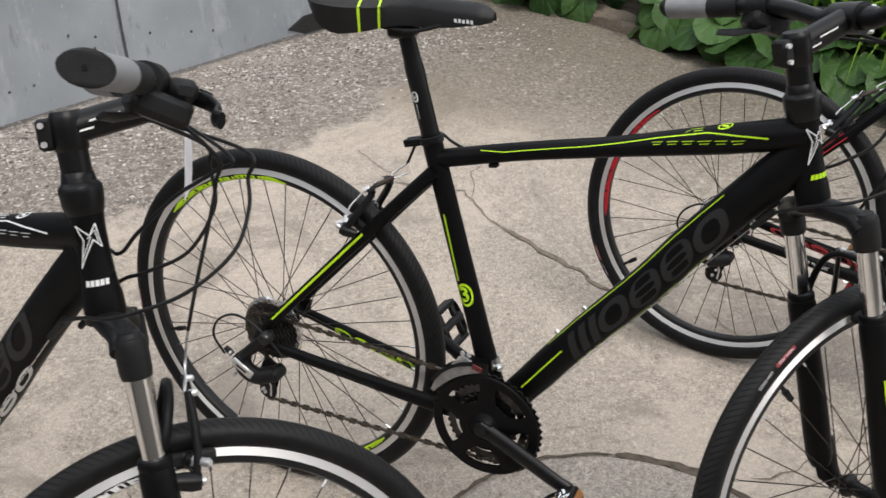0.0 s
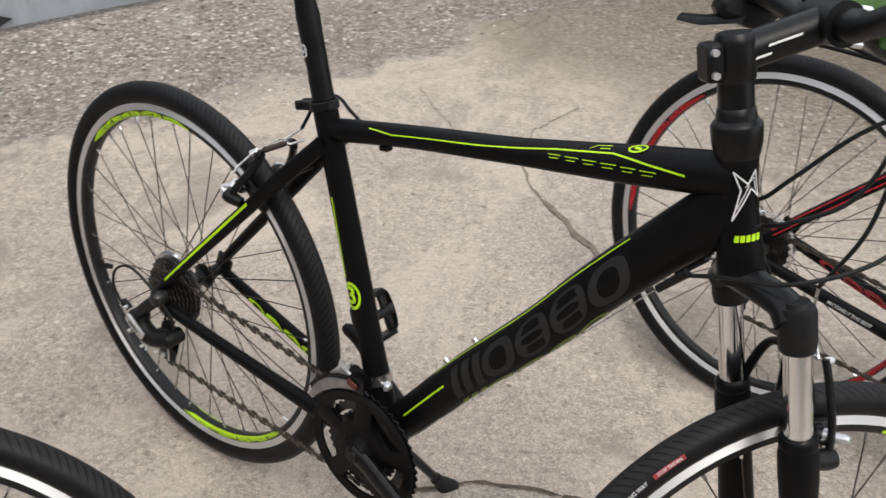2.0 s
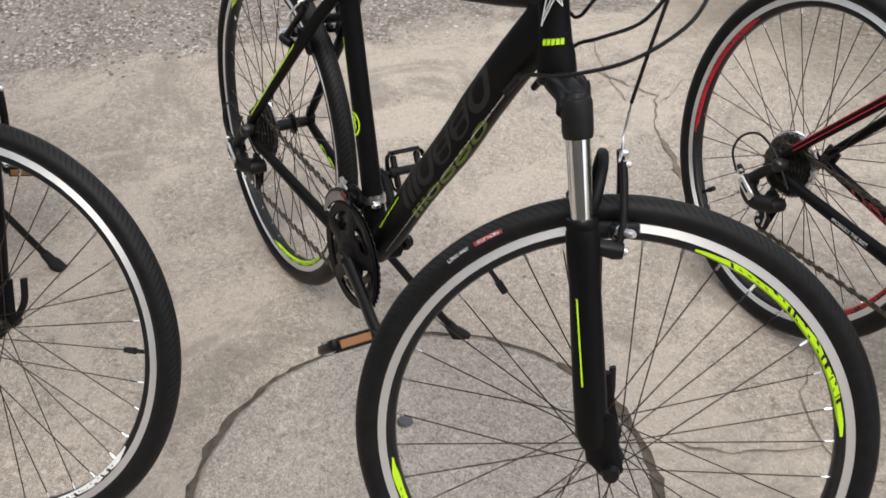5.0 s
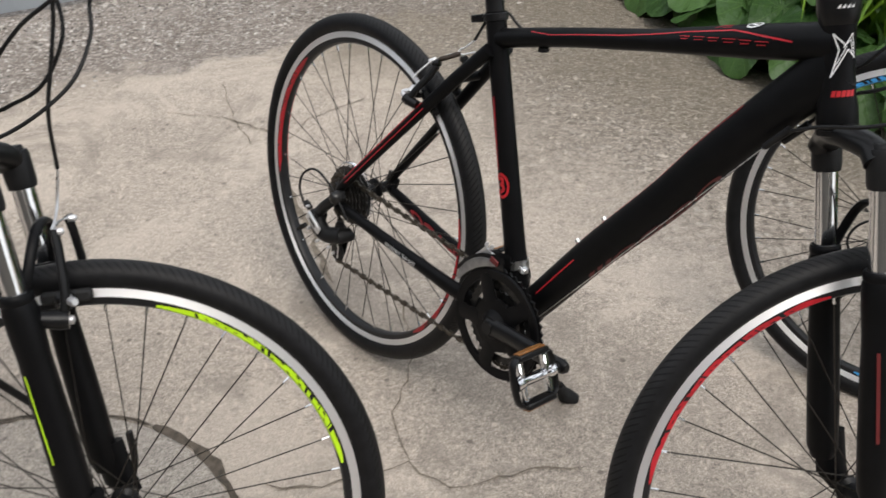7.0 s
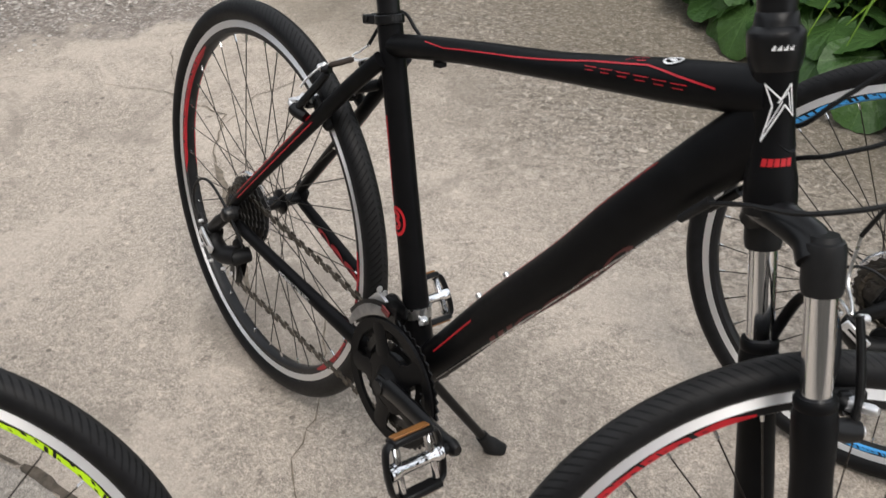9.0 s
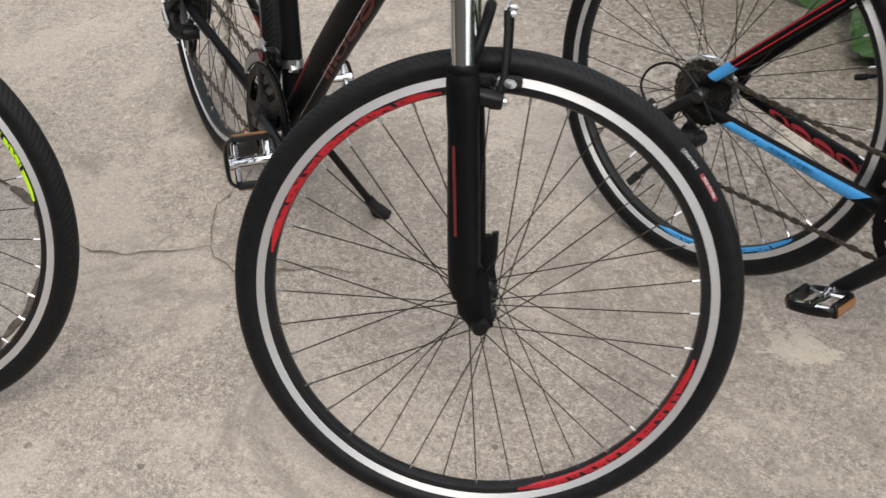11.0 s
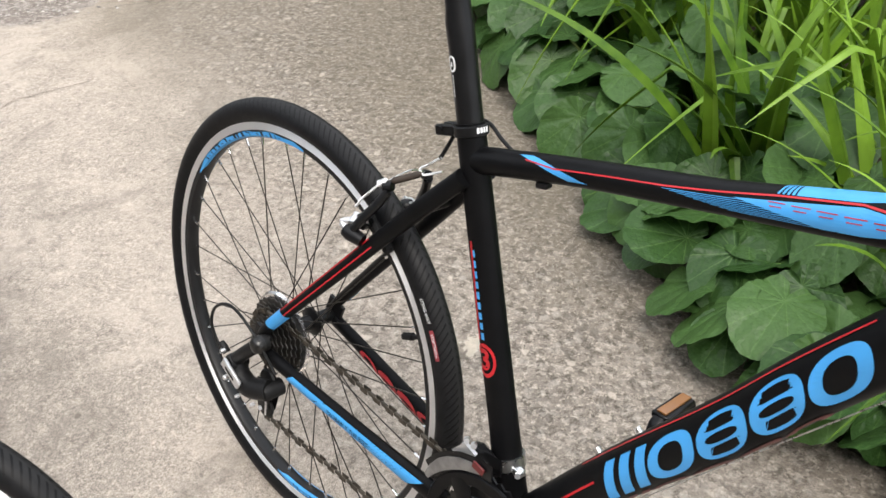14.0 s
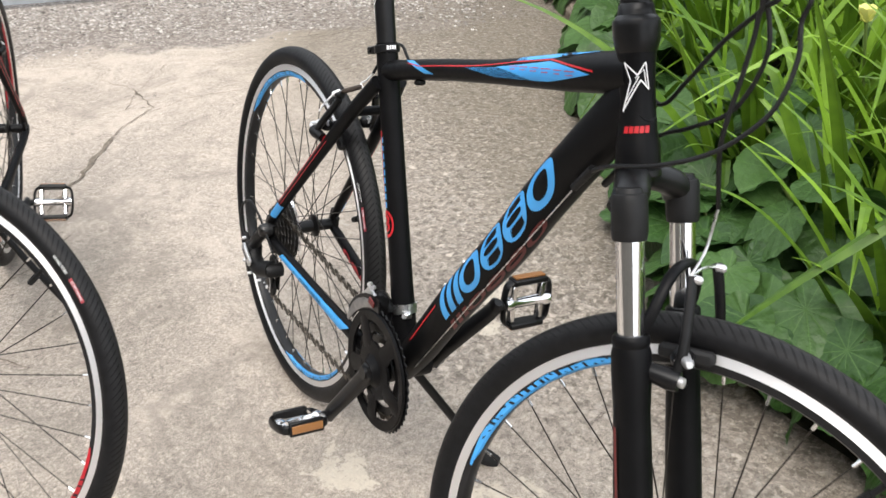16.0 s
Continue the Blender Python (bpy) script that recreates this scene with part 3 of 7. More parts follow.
def wheel(name, parent, at, print_mat, front, phase, prints, text_at, valve_at, basis=None, first_spoke=0.0):
    """A spoked wheel about its own y axis: rim with bright brake tracks, tyre, hub, 36 crossed spokes, valve, printed arcs."""
    b = Build()
    # rim: deep black section
    lathe(b, [(0.3170, -0.0108), (0.3015, -0.0108), (0.2935, -0.0102), (0.2905, -0.006), (0.2905, 0.006), (0.2935, 0.0102), (0.3015, 0.0108), (0.3170, 0.0108)], n=96, closed=True)
    m = Matrix.Translation(at) @ pose(0, 0, 0, 0, phase, 0)
    rim = part(name, b, M["rim"], parent, "spoked wheel with black rim and bright brake track", basis=(basis @ m if basis is not None else m))
    for sy in (-1, 1):
        tb = Build()
        lathe(tb, [(0.3018, sy * 0.0106), (0.3022, sy * 0.0116), (0.3168, sy * 0.0116), (0.3172, sy * 0.0106)], n=96)
        part("brake_track", tb, M["track"], rim, "bright machined brake track")
    # tyre
    t = Build()
    n, k = 160, 18
    vs, uvs = [], []
    for i in range(n):
        a = 2 * math.pi * i / n
        for j in range(k):
            q = radians(-150 + 300 * j / (k - 1))
            flat = 1.0 + 0.02 * math.cos(2 * q)
            r, y = TYRE_C + TYRE_A * math.cos(q) * flat, TYRE_A * math.sin(q)
            vs.append((r * math.cos(a), y, r * math.sin(a)))
    fs = [(i * k + j, i * k + j + 1, ((i + 1) % n) * k + j + 1, ((i + 1) % n) * k + j) for i in range(n) for j in range(k - 1)]
    t.add(vs, fs)
    me = t.mesh("tyre", [M["tyre"]])
    lay = me.uv_layers.new(name="UVMap")
    for poly in me.polygons:
        i = poly.index // (k - 1)
        for li in poly.loop_indices:
            vi = me.loops[li].vertex_index
            ii, jj = vi // k, vi % k
            if i == n - 1 and ii == 0:
                ii = n
            lay.data[li].uv = (ii * 2 * math.pi * R_TYRE / n, jj / (k - 1))
    part("tyre", me, [], rim, "black tyre with slanted fine tread")
    # hub
    h = Build()
    fl, wy = (0.019, 0.033) if front else (0.022, 0.028)
    lathe(h, [(0.004, -0.062), (0.011, -0.062), (0.011, -wy - 0.006), (fl, -wy - 0.002), (fl, -wy + 0.002), (0.012, -wy + 0.006), (0.012, wy - 0.006), (fl, wy - 0.002), (fl, wy + 0.002), (0.011, wy + 0.006), (0.011, 0.062), (0.004, 0.062)], n=24)
    part("hub", h, M["black"], rim)
    # spokes
    rr = 0.2908
    L = None
    for i in range(36):
        j = (i + 3) % 4
        sy = 1 if j % 2 else -1
        a = radians(first_spoke) + 2 * math.pi * i / 36
        lead = radians(68) * (1 if j // 2 else -1)
        p0 = vec((fl * math.cos(a + lead), sy * wy, fl * math.sin(a + lead)))
        p1 = vec((rr * math.cos(a), sy * 0.002, rr * math.sin(a)))
        d = p1 - p0
        if L is None:
            L = d.length
            sb = Build()
            sweep(sb, [(0, 0, 0), (0, 0, L - 0.012)], [0.00095, 0.00095], 6, caps=False, mi=0)
            sweep(sb, [(0, 0, L - 0.012), (0, 0, L)], [0.0021, 0.0021], 6, mi=1)
            spoke_mesh = sb.mesh("spoke", [M["spoke"], M["nipple"]])
        part("spoke", spoke_mesh, [], rim, basis=Matrix.Translation(p0) @ d.to_track_quat("Z", "Y").to_matrix().to_4x4())
    # printed arcs on the black part of the rim, on both sides, with small dark bars in them
    for a0, a1 in prints:
        for sy in (-1, 1):
            steps = 40

            def spot(u, rad, lift):
                an = radians(a0 + (a1 - a0) * u)
                return (rad * math.cos(an), sy * (0.0102 + (rad - 0.2935) * (0.075 if rad > 0.2935 else 1.35) + lift), rad * math.sin(an))
            pb = Build()
            vs = []
            for s in range(steps + 1):
                u = s / steps
                end = min(1.0, 0.25 + min(u, 1 - u) * 9)
                mid = 0.2958
                wave = 0.80 + 0.20 * math.sin(u * 31 + a0)
                vs += [spot(u, mid - 0.0048 * end, 0.0006), spot(u, min(0.2935, mid), 0.0006), spot(u, mid + 0.0050 * end * wave, 0.0006)]
            pb.add(vs, [(3 * s + k, 3 * s + 3 + k, 3 * s + 4 + k, 3 * s + 1 + k) for s in range(steps) for k in (0, 1)])
            part("rim_print", pb, print_mat, rim, smooth=False)
            mb = Build()
            rnd = random.Random(int(a0 * 7))
            u = 0.14
            while u < 0.86:
                w = rnd.uniform(0.005, 0.020)
                lo, hi = rnd.choice(((0.2936, 0.3002), (0.2936, 0.2992), (0.2952, 0.2968), (0.2978, 0.3002), (0.2936, 0.2956)))
                mb.add([spot(u, lo, 0.0009), spot(u + w, lo, 0.0009), spot(u + w + 0.012, hi, 0.0009), spot(u + 0.012, hi, 0.0009)], [(0, 1, 2, 3)])
                u += w + rnd.uniform(0.008, 0.030)
            tagged(part("rim_print_mark", mb, M["rim"], rim, smooth=False), kind="stuff")
    # valve
    v = Build()
    dv = vec((math.cos(radians(valve_at)), 0, math.sin(radians(valve_at))))
    sweep(v, [dv * 0.292, dv * 0.262], [0.0035, 0.0035], 8)
    sweep(v, [dv * 0.272, dv * 0.254], [0.0056, 0.0050], 8)
    part("valve", v, M["plastic"], rim)
    # lettering on the side wall: red field and white words
    for sy in (-1,):
        rad = 0.3335

        def bend(x, z):
            an = radians(text_at) - x / rad
            r2 = rad + z
            q = math.sqrt(max(0.0, TYRE_A ** 2 - (r2 - TYRE_C) ** 2))
            return (r2 * math.cos(an), sy * (q + 0.0006), r2 * math.sin(an))
        lb = Build()
        lb.add([bend(0.006 + 0.040 * i / 8, z) for i in range(9) for z in (-0.0027, 0.0027)], [(2 * i, 2 * i + 2, 2 * i + 3, 2 * i + 1) for i in range(8)])
        part("tyre_patch", lb, M["tyrepatch"], rim, "red printed field on the tyre wall", smooth=False)
        for word, x0, size in (("STOP THORN", 0.0262, 0.0050), ("LONG WAY", -0.019, 0.0060)):
            tv, tf = text_mesh(word, size)
            wb = Build()
            wb.add([(lambda p: (p[0], p[1] + sy * 0.0004, p[2]))(bend(x0 + p.x, p.y)) for p in tv], tf)
            part("tyre_lettering", wb, M["white"], rim, "white lettering on the tyre wall", smooth=False)
    return rim


def bicycle(label, accent, rx, ry, heading, lean, steer, crank, marks, spin):
    """A hybrid bicycle on its kickstand. accent: the print material; marks: what is printed on the frame."""
    root = tagged(new("bicycle"), label, "bicycle", "row of parked bicycles")
    root.empty_display_size = 0.2
    root.matrix_basis = pose(rx, ry, 0, 0, 0, heading) @ pose(0, 0, 0, -lean, 0, 0)
    S = Matrix.Translation(AXIS_FOOT) @ Matrix.Rotation(radians(steer), 4, AXIS) @ Matrix.Translation(-AXIS_FOOT)

    def P(name, b, mat, lab="", smooth=True, steered=False, parent=None):
        return part(name, b, mat, parent or root, lab, smooth, basis=S if steered else None)

    # -- frame tubes
    tt = Tube([(0.312, 0, 0.748), (0.45, 0, 0.789), (0.60, 0, 0.8285), (0.74, 0, 0.868), (0.850, 0, 0.900)],
              [(0.016, 0.0155), (0.017, 0.0145), (0.0195, 0.0155), (0.021, 0.0215), (0.022, 0.0235)])
    dt = Tube([(0.446, 0, 0.300), (0.4935, 0, 0.3632), (0.5784, 0, 0.4902), (0.6739, 0, 0.6197), (0.7300, 0, 0.7053), (0.7935, 0, 0.7942), (0.8575, 0, 0.8775)],
              [(0.022, 0.0262), (0.025, 0.0280), (0.027, 0.0286), (0.028, 0.0300), (0.028, 0.0302), (0.025, 0.0302), (0.0172, 0.0320)])
    st = Tube([(0.457, 0, 0.300), (0.410, 0, 0.440), (0.36, 0, 0.585), (0.311, 0, 0.728), (0.2915, 0, 0.785)],
              [(0.0215, 0.0225), (0.0180, 0.0186), (0.0174, 0.0178), (0.0170, 0.0173), (0.0168, 0.0168)])
    top = P("top_tube", tt.build(), M["frame"])
    down = P("down_tube", dt.build(24), M["frame"])
    seat_t = P("seat_tube", st.build(), M["frame"])
    hb = Build()
    m = Matrix.Translation(on_axis(0.80)) @ axis_frame()
    lathe(hb, [(0.0232, 0.004), (0.0238, 0.012), (0.0230, 0.03), (0.0202, 0.045), (0.0188, 0.075), (0.0188, 0.105), (0.0200, 0.122), (0.0208, 0.128)], axis="z", n=28, m=m)
    head = P("head_tube", hb, M["frame"])
    cup = Build()
    lathe(cup, [(0.0203, 0.124), (0.0222, 0.129), (0.0240, 0.138), (0.0246, 0.150), (0.0246, 0.1560), (0.0240, 0.1570), (0.0205, 0.1612), (0.0198, 0.1616), (0.0190, 0.1650), (0.0180, 0.172), (0.0170, 0.173)], axis="z", n=28, m=m)
    up_cup = P("headset_cup", cup, M["black"])
    ct = Tube([on_axis(0.80 + 0.952 * o) for o in (0.131, 0.142, 0.152)], [(0.0238, 0.0238)] * 3, 2)
    for q in range(4 if marks["cup"] else 0):
        cup = Build()
        ct.patch(cup, ((0.0115, 156 - q * 12), (0.0115, 148 - q * 12), (0.0165, 146 - q * 12), (0.0165, 154 - q * 12)), 2, 2)
        P("cup_print", cup, M["white"], parent=up_cup, smooth=False)
    cup = Build()
    lathe(cup, [(0.0215, -0.004), (0.0244, -0.002), (0.0244, 0.004), (0.0232, 0.0045)], axis="z", n=28, m=m)
    P("headset_cup", cup, M["black"])
    for sy in (-1, 1):
        ss = Tube([(0.310, sy * 0.019, 0.730), (0.250, sy * 0.033, 0.660), (0.16, sy * 0.047, 0.552), (0.03, sy * 0.064, 0.396), (0.004, sy * 0.066, 0.362)],
                  [(0.011, 0.012), (0.0105, 0.0115), (0.0095, 0.0105), (0.0085, 0.009), (0.008, 0.008)])
        so = P("seat_stay", ss.build(12), M["frame"])
        cs = Tube([(0.425, sy * 0.030, 0.299), (0.34, sy * 0.040, 0.305), (0.2, sy * 0.052, 0.318), (0.03, sy * 0.066, 0.336), (0.0, sy * 0.066, 0.343)],
                  [(0.0105, 0.0165), (0.011, 0.0155), (0.010, 0.0125), (0.009, 0.0105), (0.008, 0.008)])
        co = P("chain_stay", cs.build(12), M["frame"])
        d = Build()
        block(d, (0.004, sy * 0.0665, 0.352), (0.034, 0.006, 0.046), pose(0, 0, 0, 0, 18, 0))
        lathe(d, [(0.0, sy * 0.0755), (0.011, sy * 0.0755), (0.012, sy * 0.069), (0.0, sy * 0.069)], (0, 0, R_TYRE), n=16)
        P("dropout", d, M["black"])
        # stripes on the stays
        out = 180 if sy < 0 else 0
        sb = Build()
        ss.stripe(sb, [(0.17, out - 14), (0.44, out - 14)], 70 if marks["wide"] else 24)
        P("stay_stripe", sb, marks["stay"], parent=so, smooth=False)
        if marks["stay_tip"]:
            sb = Build()
            ss.patch(sb, ((0.405, out - 70), (0.45, out - 70), (0.44, out + 70), (0.395, out + 70)), 4, 8, 0, 0.0009)
            P("stay_band", sb, marks["stay_tip"], parent=so, smooth=False)
        sb = Build()
        if sy < 0:
            if marks["chain_stay"]:
                cs.patch(sb, ((0.09, out - 42), (0.345, out - 35), (0.36, out + 40), (0.12, out + 45)), 12, 5, 0, 0.0007)
                P("stay_print", sb, marks["chain_stay"], parent=co, smooth=False)
                sl = Build()
                for q in range(9):
                    cs.stripe(sl, [(0.125 + q * 0.007, out - 40), (0.150 + q * 0.007, out + 40)], 1.6, 0, 0.0012)
                tagged(P("stay_hatch", sl, M["frame"], parent=co, smooth=False), kind="stuff")
                sl = Build()
                cs.stripe(sl, [(0.275, out - 40), (0.315, out + 44)], 7, 0, 0.0012)
                P("stay_slash", sl, M["frame"], parent=co, smooth=False)
            tv, tf = text_mesh("PROBABLY THE BEST", 0.0088)
            sb = Build()
            sb.add([cs.place(0.228 - p.x, out - p.y / 0.0125 * 57.3, 0.0014) for p in tv], tf)
            P("stay_lettering", sb, M["frame"] if marks["chain_stay"] else (M["ghost"] if marks["ghosted"] else M["white"]), "small lettering", parent=co, smooth=False)
        else:
            for shape in cs.logo(0.10, 0.34, 180 + 48, 180 - 30):
                P("logo_shape", shape, marks["left_stay"], parent=co, smooth=False)
    br = Build()
    sweep(br, [(0.250, -0.036, 0.664), (0.250, 0.036, 0.664)], [0.008, 0.008], 10)
    P("stay_bridge", br, M["frame"])
    shell = Build()
    lathe(shell, [(0.018, -0.037), (0.0235, -0.037), (0.0235, 0.037), (0.018, 0.037)], BB, n=24)
    P("bottom_bracket", shell, M["frame"])

    # -- prints on the main tubes
    b = Build()
    tt.stripe(b, [(0.080, 138), (0.120, 160), (0.250, 153), (0.360, 135), (0.430, 135), (0.470, 157), (0.512, 176)], 5.5)
    P("tube_stripe", b, marks["top_line"], parent=top, smooth=False)
    b = Build()
    if marks["top_fill"]:
        tt.patch(b, ((0.068, 116), (0.088, 116), (0.162, 202), (0.138, 202)), 4, 8)
        P("tube_flash", b, accent, parent=top, smooth=False)
        b = Build()
        tt.patch(b, ((0.320, 154), (0.430, 141), (0.430, 207), (0.398, 206)), 8, 8, 0, 0.0004)
        tt.patch(b, ((0.430, 141), (0.472, 164), (0.506, 184), (0.430, 207)), 6, 6, 0, 0.0004)
        tt.patch(b, ((0.374, 129), (0.430, 129), (0.430, 51), (0.374, 51)), 6, 14, 0, 0.0004)
        tt.patch(b, ((0.430, 129), (0.502, 103), (0.502, 77), (0.430, 51)), 6, 14, 0, 0.0004)
        P("tube_print", b, accent, parent=top, smooth=False)
        for q in range(9):
            b = Build()
            tt.stripe(b, [(0.248 + q * 0.0085, 161 + q * 4.4), (0.330 + q * 0.0082, 158 + q * 5.7)], 1.9, 0, 0.0004)
            P("hatch_line", b, accent, parent=top, smooth=False)
        for q in range(4):
            b = Build()
            tt.patch(b, ((0.357 + q * 0.0042, 129), (0.3590 + q * 0.0044, 129), (0.3635 + q * 0.0030, 52), (0.3620 + q * 0.0028, 52)), 1, 10, 0, 0.0004)
            P("hatch_line", b, accent, parent=top, smooth=False)
    b = Build()
    rnd = random.Random(5)
    s = 0.352
    while s < 0.470:
        w = 0.011 + rnd.random() * 0.008
        g = 153 + (s - 0.35) * 190
        tt.stripe(b, [(s, g), (s + w, g + 2)], 2.4, 0, 0.0011)
        tt.stripe(b, [(s + 0.002, g + 11), (s + w * 0.8, g + 12)], 2.4, 0, 0.0011)
        s += w + 0.005
    if not marks["top_fill"]:
        tt.stripe(b, [(0.400, 124), (0.408, 110), (0.425, 109)], 3, 0, 0.0011)
        tt.stripe(b, [(0.412, 122), (0.424, 121)], 3, 0, 0.0011)
    P("tube_lettering", b, marks["name"], parent=top, smooth=False)
    b = Build()
    vs = [tt.place(0.455 + rs * math.cos(t) - 0.003 * math.sin(t), 112 + rg * math.sin(t), 0.0012) for rs, rg in ((0.010, 17), (0.0078, 11)) for t in [2 * math.pi * q / 20 for q in range(20)]]
    b.add(vs, [(q, (q + 1) % 20, 20 + (q + 1) % 20, 20 + q) for q in range(20)])
    tt.stripe(b, [(0.451, 110), (0.459, 114)], 10, 0, 0.0012)
    P("tube_badge", b, marks["tube_badge"], "small printed ring badge", parent=top, smooth=False)
    b = Build()
    for shape in dt.logo(0.222, 0.572, 222, 140) if marks["logo"] else ():
        P("logo_shape", shape, marks["logo"], "plain slanted printed shape", parent=down, smooth=False)
    for shape in dt.logo(0.20, 0.50, 268, 236):
        P("logo_shape", shape, marks["under"], parent=down, smooth=False)
    b = Build()
    dt.stripe(b, [(0.098, 168), (0.210, 168)], 5)
    dt.stripe(b, [(0.19, 112), (0.585, 124)], 4)
    P("tube_stripe", b, marks["down_line"], parent=down, smooth=False)
    b = Build()
    st.stripe(b, [(0.262, 200), (0.381, 187)], 11)
    P("tube_stripe", b, marks["seat_line"], parent=seat_t, smooth=False)
    if marks["seat_text"]:
        b = Build()
        for q in range(9):
            s = 0.262 + q * 0.0125
            st.patch(b, ((s, 174), (s + 0.0085, 174), (s + 0.0085, 190), (s, 190)), 1, 3)
        P("tube_lettering", b, accent, parent=seat_t, smooth=False)
    # round badge with the figure 3
    c0, c1 = 0.236, 182
    b = Build()
    ring_n = 24
    vs, fs = [], []
    for rad in ((0.0215, 44), (0.0165, 34)):
        for q in range(ring_n):
            an = 2 * math.pi * q / ring_n
            vs.append(st.place(c0 + rad[0] * math.sin(an), c1 + rad[1] * math.cos(an), 0.0008))
    fs = [(q, (q + 1) % ring_n, ring_n + (q + 1) % ring_n, ring_n + q) for q in range(ring_n)]
    b.add(vs, fs)
    tv, tf = text_mesh("3", 0.036, 0.0012)
    b.add([st.place(c0 + p.y, c1 - p.x * 2700, 0.0008) for p in tv], tf)
    P("badge", b, marks["badge"], "round printed badge with the figure 3", parent=seat_t, smooth=False)
    # emblem: a slanted star outline on the head tube
    ht = Tube([on_axis(0.80 + 0.952 * o) for o in (0.0158, 0.030, 0.045, 0.075, 0.105, 0.122)], [(r, r) for r in (0.0238, 0.0231, 0.0204, 0.0190, 0.0189, 0.0201)], 4)
    star = [(0.0755 + (q - 0.0655) * 0.88, g - 1) for q, g in ((0.092, 170), (0.077, 131), (0.0915, 107), (0.060, 97), (0.0715, 122), (0.036, 177), (0.0707, 151))]
    b = Build()
    for (s0, g0), (s1, g1) in zip(star, star[1:] + star[:1]):
        dn = math.hypot(s1 - s0, (g1 - g0) * 0.00045) + 1e-6
        ox, og = (g1 - g0) * 0.00045 / dn * 0.0009, -(s1 - s0) / dn * 0.0009 / 0.00045
        b_q = ((s0 - ox, g0 - og), (s1 - ox, g1 - og), (s1 + ox, g1 + og), (s0 + ox, g0 + og))
        ht.patch(b, b_q, 5, 1, 0, 0.0012)
    inner = [(0.0755 + (q - 0.0655) * 0.88, g - 1) for q, g in ((0.049, 165), (0.0755, 127), (0.0735, 139), (0.0835, 112), (0.066, 106))]
    for (s0, g0), (s1, g1) in zip(inner, inner[1:]):
        ht.patch(b, ((s0, g0 - 1.6), (s1, g1 - 1.6), (s1, g1 + 1.6), (s0, g0 + 1.6)), 4, 1, 0, 0.0011)
    P("emblem", b, M["white"], "white printed star outline", parent=head, smooth=False)
    b = Build()
    for q in range(5):
        g = 172 - q * 15
        ht.patch(b, ((0.0275, g), (0.0275, g - 12), (0.0345, g - 15), (0.0345, g - 3)), 2, 2, 0, 0.0010)
    P("head_logo", b, marks["head"], parent=head, smooth=False)

    # -- wheels
    wheel("rear_wheel", root, REAR, accent, False, spin[0], marks["arcs"][0], marks["text"][0], marks["valve"][0], None, marks["spokes"][0])
    wheel("front_wheel", root, FRONT, accent, True, spin[1], marks["arcs"][1], marks["text"][1], marks["valve"][1], S, marks["spokes"][1])

    # -- suspension fork, turned with the bars
    cr = Build()
    arch = smooth_path([on_axis(0.772, 0.016, -0.066), on_axis(0.786, 0.016, -0.05), on_axis(0.797, 0.004, -0.02), on_axis(0.799, 0.0, 0.0), on_axis(0.797, 0.004, 0.02), on_axis(0.786, 0.016, 0.05), on_axis(0.772, 0.016, 0.066)], 5)
    sweep(cr, arch, [(0.0188, 0.0155)] * len(arch), 14, side=vec((1, 0, 0)))
    P("fork_crown", cr, M["black"], "black suspension fork crown", steered=True)
    af = axis_frame()
    for sy in (-1, 1):
        b = Build()
        m2 = Matrix.Translation(on_axis(0.75, 0.0215, sy * 0.0655)) @ af
        lathe(b, [(0.0, 0.046), (0.012, 0.046), (0.014, 0.041), (0.0168, 0.040), (0.0184, 0.035), (0.0186, 0.002), (0.0172, -0.006), (0.0145, -0.006)], axis="z", n=24, m=m2)
        P("fork_cap", b, M["plastic"], steered=True)
        b = Build()
        lathe(b, [(0.0142, 0.0), (0.0142, -0.125)], axis="z", n=24, m=m2)
        P("stanchion", b, M["chrome"], "polished chrome fork stanchion", steered=True)
        b = Build()
        lathe(b, [(0.0144, -0.102), (0.0175, -0.102), (0.0195, -0.105), (0.0195, -0.112), (0.0185, -0.114)], axis="z", n=24, m=m2)
        lathe(b, [(0.0185, -0.114), (0.0205, -0.122), (0.0205, -0.150), (0.0190, -0.18), (0.0205, -0.26), (0.0210, -0.33), (0.0205, -0.385), (0.015, -0.402), (0.0, -0.405)], axis="z", n=24, m=m2)
        foot = on_axis(0.375, 0.0215, sy * 0.0655)
        ax = vec((FRONT.x, sy * 0.0645, FRONT.z))
        sweep(b, [foot + vec((0, 0, 0.03)), foot.lerp(ax, 0.6), ax + (ax - foot) * 0.2], [(0.012, 0.022), (0.010, 0.022), (0.008, 0.014)], 12, side=(0, 1, 0))
        leg = P("fork_leg", b, M["frame"], "black fork lower leg", steered=True)
        nut = Build()
        if sy < 0:
            lathe(nut, [(0.0, -0.0855), (0.009, -0.0855), (0.011, -0.082), (0.012, -0.073), (0.006, -0.071)], FRONT, n=18)
        else:
            lathe(nut, [(0.0, 0.086), (0.010, 0.086), (0.012, 0.082), (0.012, 0.073)], FRONT, n=18)
            sweep(nut, smooth_path([FRONT + vec((0, 0.084, 0)), FRONT + vec((0.0, 0.094, 0.03)), FRONT + vec((-0.01, 0.092, 0.07))], 4), (0.006, 0.004), 8)
        P("axle_nut", nut, M["black"], steered=True)
        tb = Tube([on_axis(0.62, 0.0215, sy * 0.0655), on_axis(0.40, 0.0215, sy * 0.0655)], [(0.0206, 0.0206), (0.0214, 0.0214)], 8)
        sb = Build()
        g = 180 if sy < 0 else 0
        tb.stripe(sb, [(0.06, g + 28), (0.175, g + 23)], marks["fork_w"] * 0.8, 0, 0.001)
